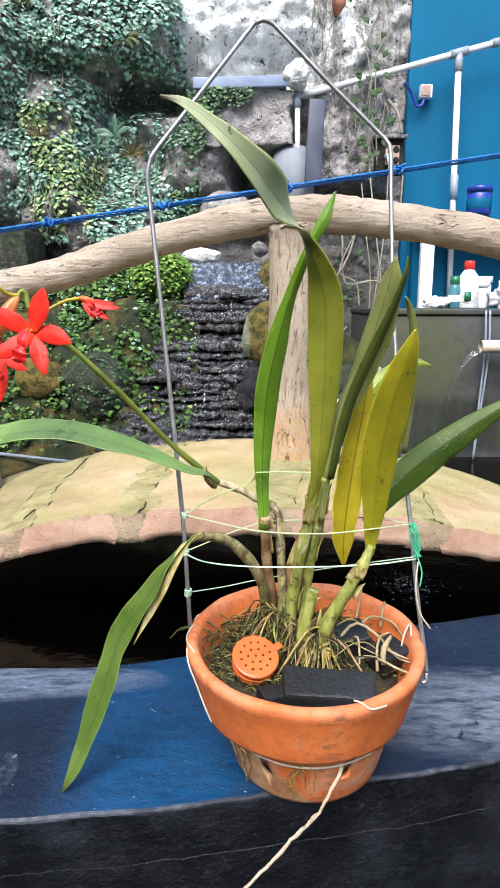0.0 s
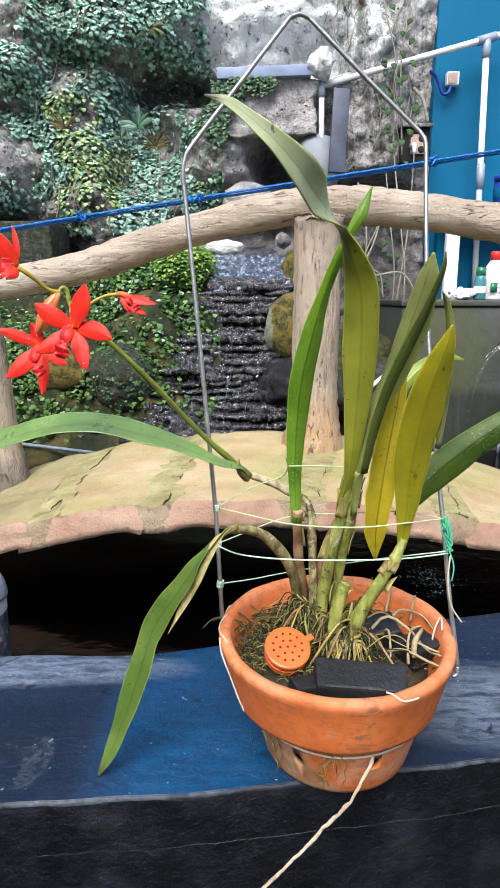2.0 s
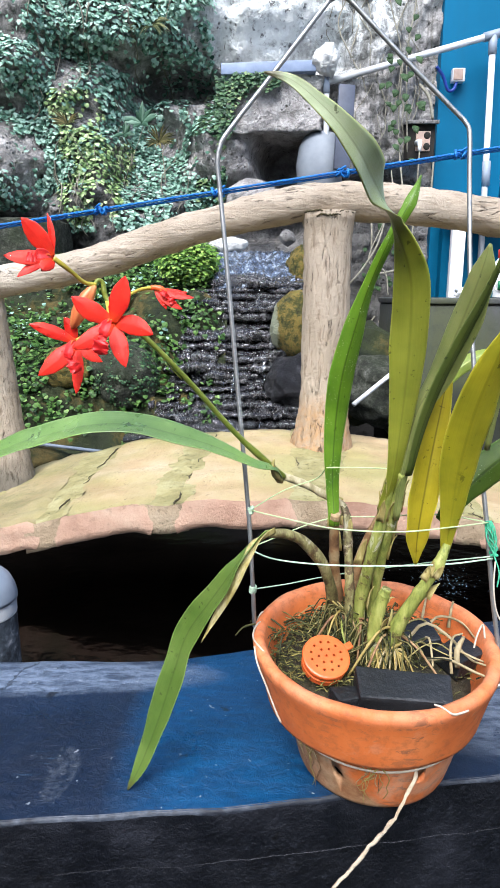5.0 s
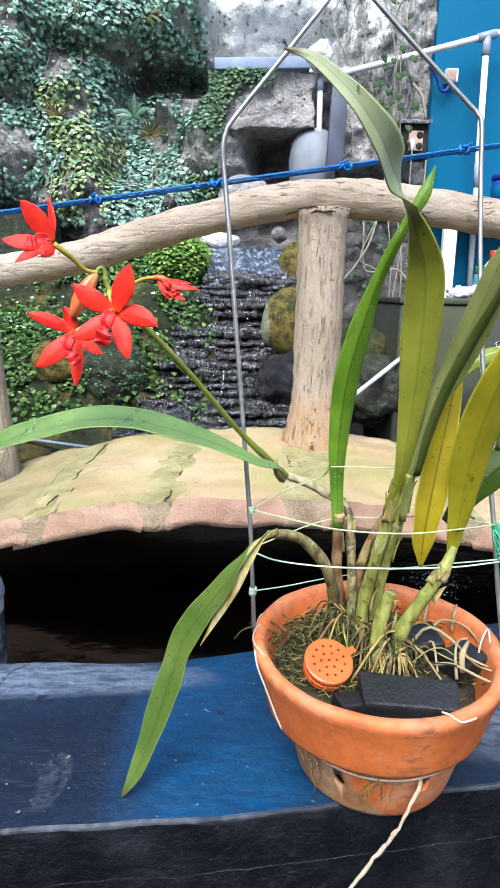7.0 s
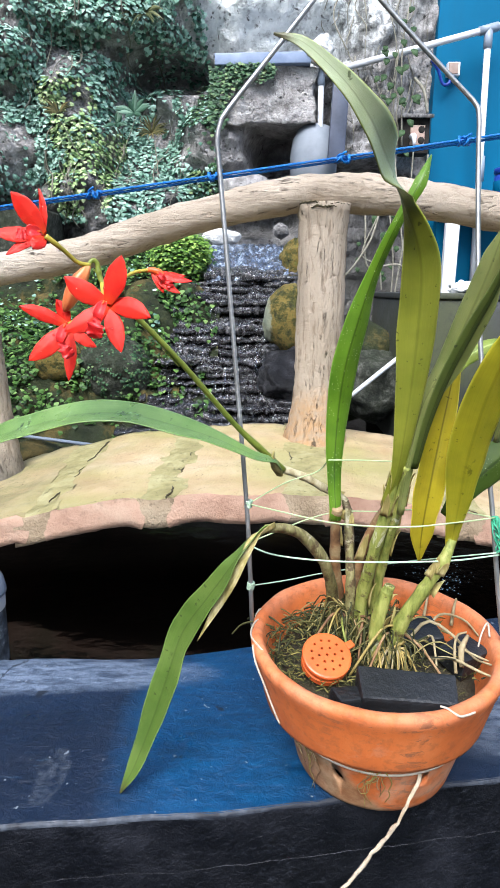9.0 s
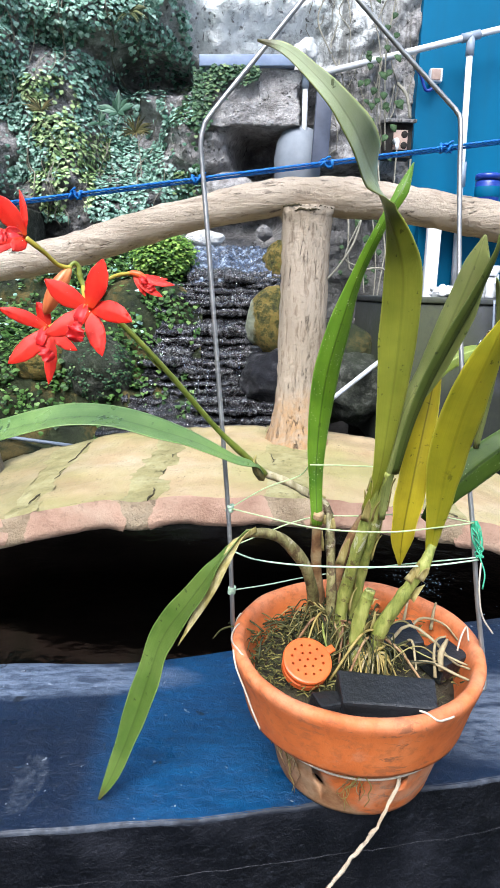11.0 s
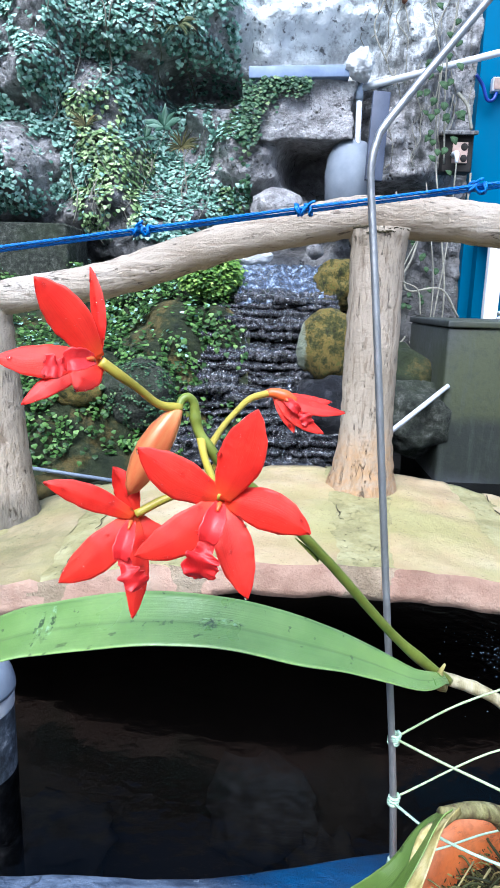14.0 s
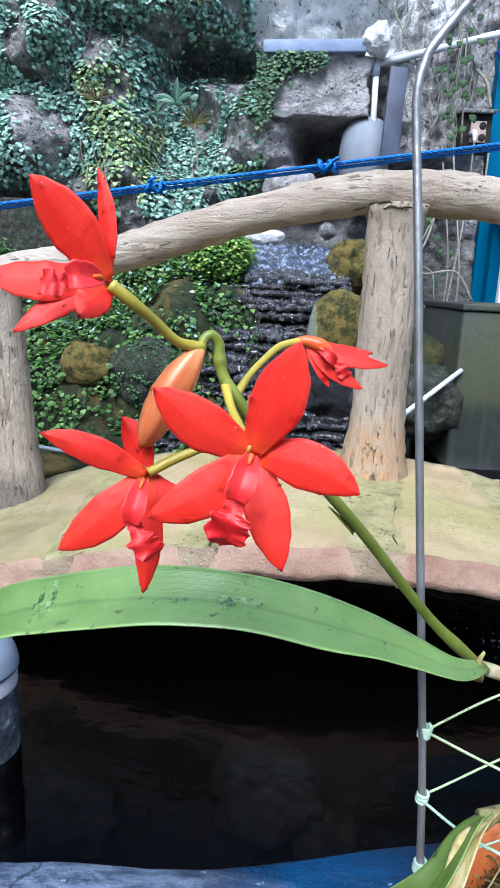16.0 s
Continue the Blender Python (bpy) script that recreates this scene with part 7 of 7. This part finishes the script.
rosette("bromeliad", (-1.27, wall_y(-1.27, 2.93) - 0.02, 2.93), 26, 0.19, 0.009, BROMEL, "olive bromeliad with stiff upright leaves", "plant", 0.8, 0.3, 7)
rosette("bromeliad", (-0.73, wall_y(-0.73, 2.80) - 0.02, 2.80), 34, 0.14, 0.0065, BROMEL, "olive bromeliad with pale hanging roots", "plant", 0.1, 0.8, 8)
rosette("air_plant", (-1.78, 3.86, 2.0), 12, 0.14, 0.014, PLANT_PALE, "silvery rosette plant on the wall", "plant", 0.2, 0.5, 9)

# roots and stems on the wall
stems = thing("vine", (0.65, 3.9, 1.2), "thin pale climbing vine with round leaves", "vine")
LOOPS = ([(0.62, 3.74, 1.80), (0.556, 3.66, 1.58), (0.474, 3.66, 1.44), (0.396, 3.66, 1.345), (0.358, 3.66, 1.26)],
         [(0.58, 3.68, 1.68), (0.508, 3.66, 1.49), (0.600, 3.66, 1.425), (0.625, 3.66, 1.30)],
         [(0.556, 3.66, 1.185), (0.520, 3.66, 1.115), (0.555, 3.66, 0.995), (0.615, 3.66, 0.95), (0.632, 3.66, 1.03), (0.580, 3.66, 1.16)],
         [(0.636, 3.66, 1.21), (0.600, 3.66, 1.02), (0.510, 3.66, 0.925), (0.445, 3.66, 0.953)])
for pts in ([(0.50, 3.95, 1.95), (0.519, 3.7, 1.70), (0.532, 3.7, 1.475), (0.572, 3.7, 1.419), (0.732, 3.7, 1.432), (0.833, 3.7, 1.29)],
            [(0.66, 3.95, 2.0), (0.653, 3.7, 1.702), (0.689, 3.7, 1.422), (0.673, 3.7, 1.129), (0.639, 3.7, 1.007), (0.554, 3.7, 0.937)],
            [(0.70, 3.98, 2.6), (0.69, 3.95, 2.2), (0.719, 3.75, 1.704), (0.747, 3.7, 1.423), (0.747, 3.7, 1.131), (0.759, 3.7, 0.858)],
            [(0.753, 3.7, 1.22), (0.665, 3.7, 1.212), (0.634, 3.7, 1.128), (0.699, 3.7, 1.009), (0.782, 3.7, 0.927)],
            [(0.60, 4.05, 3.2), (0.62, 4.02, 2.9), (0.69, 3.98, 2.6), (0.66, 3.98, 2.3)],
            [(0.36, 4.1, 3.3), (0.40, 4.08, 3.0), (0.34, 4.06, 2.8), (0.42, 4.05, 2.62)],
            *LOOPS,
            [(0.74, 4.0, 3.2), (0.76, 4.0, 2.9), (0.72, 3.97, 2.6), (0.745, 3.95, 2.1)]):
    part("stem", tube(local(stems, pts), random.uniform(0.0035, 0.006), 6, 40, rough=0.2), VINE, stems)
random.seed(61)
for x, z, s in ((0.735, 2.335, 0.055), (0.815, 2.35, 0.06), (0.74, 2.17, 0.055), (0.69, 2.16, 0.05), (0.655, 2.41, 0.06), (0.75, 2.056, 0.04), (0.62, 2.45, 0.055), (0.74, 2.50, 0.055), (0.66, 2.56, 0.05), (0.70, 2.72, 0.05), (0.62, 1.72, 0.055), (0.66, 1.62, 0.05), (0.74, 1.55, 0.05), (0.70, 1.45, 0.045), (0.60, 1.35, 0.04), (0.63, 2.85, 0.05), (0.55, 2.95, 0.045), *[(random.uniform(0.58, 0.78), random.uniform(2.12, 2.78), random.uniform(0.04, 0.065)) for _ in range(22)], *[(random.uniform(0.5, 0.72), random.uniform(1.3, 1.75), random.uniform(0.035, 0.055)) for _ in range(12)]):
    a = random.uniform(-0.7, 0.7)
    bm = blade(local(stems, [(x, 3.9, z), (x + 0.5 * s * math.sin(a), 3.88, z - 0.35 * s), (x + s * math.sin(a), 3.88, z - s * 0.75)]), [s * 0.16, s * 0.36, s * 0.04], [(1, 0, 0.3 * a)] * 3, 8, 0.2, 0.002, 0, 4)
    part("leaf", bm, VINE_LEAF, stems)
bm = bmesh.new()
random.seed(62)
for i in range(34):
    x, z = random.uniform(-1.4, -0.55), random.uniform(1.9, 3.0)
    pts = [Vector((x, wall_y(x, z) - 0.05, z))]
    for k in range(5):
        x, z = x + random.uniform(-0.05, 0.05), z - random.uniform(0.04, 0.09)
        pts.append(Vector((x, wall_y(x, z) - 0.045, z)))
    add_tube(bm, spline(pts, 14), random.uniform(0.002, 0.005), 4)
for i in range(26):
    x, z = random.uniform(0.3, 0.95), random.uniform(2.0, 3.4)
    pts = [Vector((x, wall_y(x, z) - 0.01, z))]
    for k in range(5):
        x, z = x + random.uniform(-0.05, 0.05), z - random.uniform(0.04, 0.10)
        pts.append(Vector((x, wall_y(x, z) - 0.01, z)))
    add_tube(bm, spline(pts, 14), random.uniform(0.002, 0.005), 4)
tagged(part("dry_roots", bm, VINE), "thin dry roots clinging to the rock wall", "roots", kind="stuff")

# dead leaf caught on the wall
dl = part("dead_leaf", blade([(0, 0, 0.06), (0.01, -0.03, 0.0), (0, -0.01, -0.07)], [0.01, 0.05, 0.008], [(1, 0.2, 0)] * 3, 10, 0.4, 0.003, 0.004, 6), BROWNLEAF)
dl.location = (0.515, wall_y(0.515, 3.06) - 0.03, 3.06)
tagged(dl, "curled dead brown leaf stuck to the wall", "leaf")

# ---------------------------------------------------------------- built things on the wall
slab = part("wall_shelf", box((0.55, 0.22, 0.062), pose(-0.055, 4.16, 2.576, 0, -1.5, 0), 0.006), SLABBLUE)
tagged(slab, "blue-grey stone shelf slab set in the wall", "shelf")
boulder((0.275, 4.07, 2.615), (0.075, 0.07, 0.08), WHITE_ROUGH, "lump of white plaster at the shelf end", 25.0, 4, 0.35)
bm = box((1, 1, 1))
bmesh.ops.subdivide_edges(bm, edges=bm.edges, cuts=26, use_grid_fill=True)
for v in bm.verts:
    q = Vector((v.co.x * 0.52, v.co.y * 0.34, v.co.z * 0.30))
    q += 0.030 * noise.noise_vector(q * 5) + 0.016 * noise.noise_vector(q * 19) + 0.007 * noise.noise_vector(q * 43)
    v.co = q + Vector((-0.005, 4.27, 2.395))
block = part("concrete_block", bm, ROCK)
tagged(block, "rough grey concrete block under the shelf", "concrete block")
block = part("concrete_block", box((0.9, 0.4, 0.42), pose(-1.75, 4.02, 1.52, 0, 0, 0), 0.015, 0.008), MOSSY_CONC)
tagged(block, "stained grey concrete block at the wall foot", "concrete block")
plate = part("slate_plate", box((0.095, 0.03, 0.46), pose(0.385, 4.00, 2.24, -4, 3, 6), 0.004), PLATE)
tagged(plate, "dark blue-grey slate plate leaning on the wall", "plate")
dome = part("water_barrel", lathe([(0, -0.26), (0.13, -0.26), (0.145, 0.02), (0.13, 0.12), (0.09, 0.19), (0, 0.22)], 28), BARREL)
dome.location = (0.265, 4.20, 2.06)
tagged(dome, "pale grey rounded barrel inside the wall niche", "barrel")

pipes = thing("water_pipe", (0.30, 4.15, 2.06), "white plastic water pipe with grey joints", "pipe")


def pipe(name, a, b, r, mat_, parent, seg=14):
    return part(name, tube(local(parent, [a, b]), r, seg, 3), mat_, parent)


EL, TEE = Vector((0.287, 4.12, 2.515)), Vector((1.234, 4.12, 2.755))
pipe("pipe_run", EL, EL + (TEE - EL) * 2.2, 0.0185, PVC, pipes)
pipe("pipe_drop", EL + Vector((0, 0, 0.01)), (0.296, 4.12, 2.02), 0.0165, PVC, pipes)
pipe("elbow", EL + Vector((-0.004, 0, 0.03)), EL + Vector((0.001, 0, -0.06)), 0.0215, PVC_GREY, pipes)
pipe("pipe_drop", TEE, (1.275, 4.12, 1.2), 0.0185, PVC, pipes)
pipe("tee", TEE - (TEE - EL) * 0.055, TEE + (TEE - EL) * 0.055, 0.025, PVC_GREY, pipes)
pipe("tee", TEE, TEE + Vector((0.003, 0, -0.10)), 0.0245, PVC_GREY, pipes)
pipe("coupling", TEE + (TEE - EL) * 0.20, TEE + (TEE - EL) * 0.25, 0.0245, PVC_GREY, pipes)
pipe("coupling", (1.255, 4.12, 2.08), (1.26, 4.12, 1.94), 0.0245, PVC_GREY, pipes)

switch = thing("junction_box", (1.08, 4.25, 2.58), "small white electrical junction box with blue cable", "junction box")
part("case", box((0.075, 0.05, 0.075), pose(0, -0.01, 0), 0.006), WHITE, switch)
part("cover", box((0.055, 0.012, 0.058), pose(-0.004, -0.036, 0), 0.003), SOCKET, switch)
part("cable", tube(local(switch, [(1.075, 4.235, 2.55), (1.055, 4.22, 2.50), (1.02, 4.22, 2.50), (0.985, 4.21, 2.57), (0.94, 4.2, 2.62)]), 0.010, 8, 24), TUB, switch)

socket = thing("power_socket", (0.855, 4.16, 2.19), "beige double power socket in a dark recessed box", "power socket")
# solid box, near-black for the shade inside the recess
part("recess", box((0.165, 0.10, 0.20), pose(0, 0.0, 0.0), 0.008), DARKHOLE, socket)
part("hood", box((0.185, 0.16, 0.02), pose(0, -0.02, 0.11, 10), 0.004), ROCK, socket)
part("faceplate", box((0.085, 0.012, 0.11), pose(0.01, -0.056, 0.0), 0.004), SOCKET, socket)
for z in (0.03, -0.03):
    part("outlet", lathe([(0, 0.004), (0.018, 0.004), (0.020, 0.0), (0, 0.0)], 16), DARKHOLE, socket).matrix_local = pose(0.032, -0.062, z, 90)
part("plug", tube(local(socket, [(0.832, 4.10, 2.18), (0.832, 4.04, 2.17), (0.830, 4.02, 2.12)]), [0.018, 0.016, 0.008], 10, 8), WHITE, socket)
part("cord", tube(local(socket, [(0.830, 4.02, 2.12), (0.822, 4.0, 1.9), (0.80, 3.95, 1.65), (0.74, 3.85, 1.3), (0.70, 3.8, 1.0)]), 0.0045, 7, 30), VINE, socket)
part("cord", tube(local(socket, [(0.83, 4.12, 2.50), (0.88, 4.08, 2.42), (0.905, 4.06, 2.30)]), 0.009, 7, 18), VINE, socket)
part("cord", tube(local(socket, [(0.93, 4.08, 2.08), (0.92, 4.06, 1.9), (0.88, 4.0, 1.7)]), 0.006, 7, 18), VINE, socket)

# blue cabinet with white frame behind the tank
cab = thing("cabinet", (1.55, 3.95, 0.9), "blue panelled cabinet with white frame posts", "cabinet")
part("back_panel", box((1.10, 0.08, 1.86), pose(0.04, 0.27, -0.03)), BLUE, cab, smooth=False)
part("shelf_board", box((1.16, 0.34, 0.03), pose(0.03, 0.06, 0.895), 0.004), BLUE, cab, smooth=False)
for x in (-0.51, 0.02, 0.56):
    part("frame_post", box((0.075, 0.05, 1.776), pose(x, -0.105, -0.009), 0.004), FRAME_WHITE, cab)
tub = thing("plastic_tub", (1.325, 3.85, 1.812), "blue plastic tub with a ribbed blue screw lid", "tub")
part("body", lathe([(0, 0), (0.062, 0), (0.068, 0.01), (0.070, 0.11), (0.060, 0.125), (0, 0.125)], 28), TUB, tub)
lid = lathe([(0, 0.125), (0.071, 0.125), (0.072, 0.15), (0.066, 0.156), (0, 0.156)], 56)
for k, v in enumerate(lid.verts):
    f = 1 + 0.012 * (round(math.atan2(v.co.y, v.co.x) / (2 * math.pi) * 56) % 2)
    v.co.x, v.co.y = v.co.x * f, v.co.y * f
part("lid", lid, TUB, tub)
# paler blue ring: the tub's pale highlight put into its colour
part("label", lathe([(0.0695, 0.030), (0.0706, 0.032), (0.0706, 0.085), (0.0695, 0.087)], 28), BLUE, tub, "paler blue ring for the tub's highlight")

# grey concrete tank with bottles on it
tank = structure(new("tank"), "grey stained concrete tank with a flat top edge", "tank")
part("body", box((1.9, 0.75, 1.26), pose(1.53, 3.285, 0.63), 0.012), TANK, tank)
part("coping", box((1.91, 0.77, 0.028), pose(1.53, 3.285, 1.274), 0.006), TANK, tank)
TT = 1.2885


def bottle(name, x, y, prof, mat_, label, capprof, capmat, band=None):
    b = thing(name, (x, y, TT), label, "bottle", "bottles on the tank")
    part("body", lathe(prof, 24), mat_, b)
    part("cap", lathe(capprof, 20), capmat, b)
    if band:
        part("label", lathe(band[0], 24), band[1], b)
    return b


bottle("bottle", 1.028, 3.05, [(0, 0), (0.044, 0), (0.047, 0.006), (0.047, 0.13), (0.044, 0.145), (0.025, 0.172), (0.020, 0.178), (0, 0.178)], WHITE, "white plastic bottle with a red cap", [(0.020, 0.176), (0.024, 0.178), (0.024, 0.212), (0.021, 0.216), (0, 0.216)], RED, ([(0.0474, 0.02), (0.0480, 0.022), (0.0480, 0.072), (0.0474, 0.074)], WHITE_ROUGH))
bottle("bottle", 0.962, 3.04, [(0, 0), (0.024, 0), (0.027, 0.005), (0.027, 0.085), (0.022, 0.105), (0.016, 0.112), (0, 0.112)], TEAL, "small teal bottle with a green cap", [(0.018, 0.11), (0.022, 0.112), (0.022, 0.146), (0, 0.148)], GREENP, ([(0.0273, 0.03), (0.0278, 0.031), (0.0278, 0.06), (0.0273, 0.061)], WHITE))
bottle("bottle", 1.105, 3.08, [(0, 0), (0.030, 0), (0.033, 0.006), (0.033, 0.075), (0.030, 0.09), (0.018, 0.10), (0, 0.10)], WHITE, "squat white bottle with a wide white cap", [(0.030, 0.10), (0.034, 0.102), (0.034, 0.130), (0, 0.132)], WHITE)
bottle("bottle", 1.135, 3.14, [(0, 0), (0.030, 0), (0.033, 0.006), (0.033, 0.11), (0.020, 0.12), (0, 0.12)], WHITE, "squat white bottle with a wide white cap", [(0.034, 0.12), (0.038, 0.122), (0.038, 0.15), (0, 0.152)], FRAME_WHITE)
# printed patch on the white bottle: plain bars
printed = part("print_bar", box((0.030, 0.004, 0.040), pose(1.012, 2.9995, TT + 0.055)), GREENP)
printed.parent = next(o for o in bpy.data.objects if o.name == "bottle")
printed.matrix_parent_inverse = Matrix.Translation(-Vector(printed.parent.location))
lump = part("cloth", blob((0, 0, 0.026), (0.052, 0.05, 0.028), 4, 0.5, 4.0, 31.0), WHITE)
lump.location = (0.885, 3.06, TT - 0.004)
tagged(lump, "crumpled white cloth on the tank edge", "cloth")
bag = part("plastic_bag", blob((0, 0, 0.05), (0.075, 0.06, 0.062), 4, 0.55, 5.0, 37.0), BAG)
bag.location = (1.205, 3.02, TT - 0.006)
tagged(bag, "crumpled clear plastic bag on the tank edge", "plastic bag")

spout = thing("spout_pipe", (1.3, 2.80, 1.125), "cream plastic spout pipe pouring water", "pipe")
bm = bmesh.new()
add_tube(bm, local(spout, [Vector((1.018, 2.80, 1.125)), Vector((1.3, 2.80, 1.13)), Vector((1.62, 2.92, 1.13))]), 0.028, 18, cap=False)
add_tube(bm, local(spout, [Vector((1.02, 2.80, 1.125)), Vector((1.3, 2.80, 1.13))]), 0.023, 18, cap=False)
part("pipe", bm, CREAM, spout)
# near-black plug: shade inside the bore put into its colour
part("bore_shade", tube(local(spout, [(1.05, 2.80, 1.125), (1.06, 2.80, 1.125)]), 0.0235, 14, 3), DARKHOLE, spout)
st_ = [(1.03, 2.80, 1.108), (0.995, 2.80, 1.10), (0.955, 2.80, 1.06), (0.925, 2.80, 1.00), (0.90, 2.80, 0.92), (0.883, 2.80, 0.82), (0.872, 2.80, 0.72), (0.868, 2.80, 0.60)]
part("water_stream", tube(local(spout, st_), [0.009, 0.011, 0.009, 0.007, 0.005, 0.004, 0.0035, 0.003], 10, 40, rough=0.4), FALL, spout, "clear falling stream of water")
for dx in (0.0, 0.018):
    part("hose", tube(local(spout, [(1.055 + dx, 2.87, 1.28), (1.06 + dx, 2.86, 1.1), (1.052 + dx * 0.6, 2.86, 0.85), (1.045, 2.86, 0.60)]), 0.005, 7, 24), PVC_GREY, spout)
dp = thing("drain_pipe", (0.46, 2.76, 0.92), "slanting white plastic drain pipe", "pipe")
part("pipe", tube(local(dp, [(0.33, 2.74, 0.835), (0.60, 2.905, 1.02)]), 0.0105, 12, 3), PVC, dp)
lp = thing("fallen_pipe", (-0.85, 2.40, 0.72), "thin white pipe lying on rubble", "pipe")
part("pipe", tube(local(lp, [(-1.05, 2.40, 0.742), (-0.68, 2.40, 0.698)]), 0.007, 10, 3), PVC_GREY, lp)

# ---------------------------------------------------------------- in the pond
PIPE = Vector((-0.578, 1.09, 0.18))
pp = thing("pond_pipe", PIPE, "mottled dark upright pond pipe with grey cap and white band", "pipe")
part("pipe", tube([(0, 0, 0), (0, 0, 0.25), (0, 0, 0.5), (0, 0, 0.533)], 0.0600, 28, 20), DARKPIPE, pp)
part("band", lathe([(0.0560, 0.531), (0.0606, 0.531), (0.0610, 0.533), (0.0610, 0.558), (0.0606, 0.560), (0.0560, 0.560)], 36), PVC, pp)
part("cap", lathe([(0, 0.628), (0.022, 0.625), (0.040, 0.616), (0.053, 0.602), (0.0605, 0.584), (0.0640, 0.566), (0.0640, 0.5605), (0.0575, 0.5605)], 36), PVC_GREY, pp)
for c0, r in (((-0.12, 1.42, 0.24), (0.11, 0.13, 0.10)), ((0.0, 1.22, 0.28), (0.06, 0.05, 0.11)), ((0.06, 1.16, 0.27), (0.05, 0.06, 0.10)), ((-0.55, 1.35, 0.22), (0.12, 0.1, 0.06)), ((0.35, 1.25, 0.22), (0.08, 0.08, 0.05))):
    ob = part("sunken_stone", blob((0, 0, 0), r, 3, 0.5, 4.0, c0[0] * 9), SUNK)
    ob.location = c0
    tagged(ob, "pale stone lying under the dark water", "stone", "stones in the pond")


# bubbles under the bridge edge, placed to fit the camera's view
random.seed(72)
vs, fs = [], []
OCTA = ((1, 0, 0), (0, 1, 0), (-1, 0, 0), (0, -1, 0), (0, 0, 1))
for i in range(170):
    k = random.random()
    x, y = (random.gauss(0.40, 0.035), random.gauss(1.50, 0.05)) if k < 0.8 else (random.uniform(0.24, 0.62), random.uniform(1.28, 1.66))
    r = random.uniform(0.0007, 0.0019) * (1.3 if random.random() < 0.1 else 1)
    n = len(vs)
    vs += [(x + r * a, y + r * b, 0.6005 + r * c_) for a, b, c_ in OCTA]
    fs += [(n + a, n + (a + 1) % 4, n + 4) for a in range(4)]
me = bpy.data.meshes.new("bubbles")
me.from_pydata(vs, [], fs)
me.materials.append(BUBBLE)
tagged(new("bubbles", me), "small pale bubbles floating on the dark pond water", "bubbles", kind="stuff")
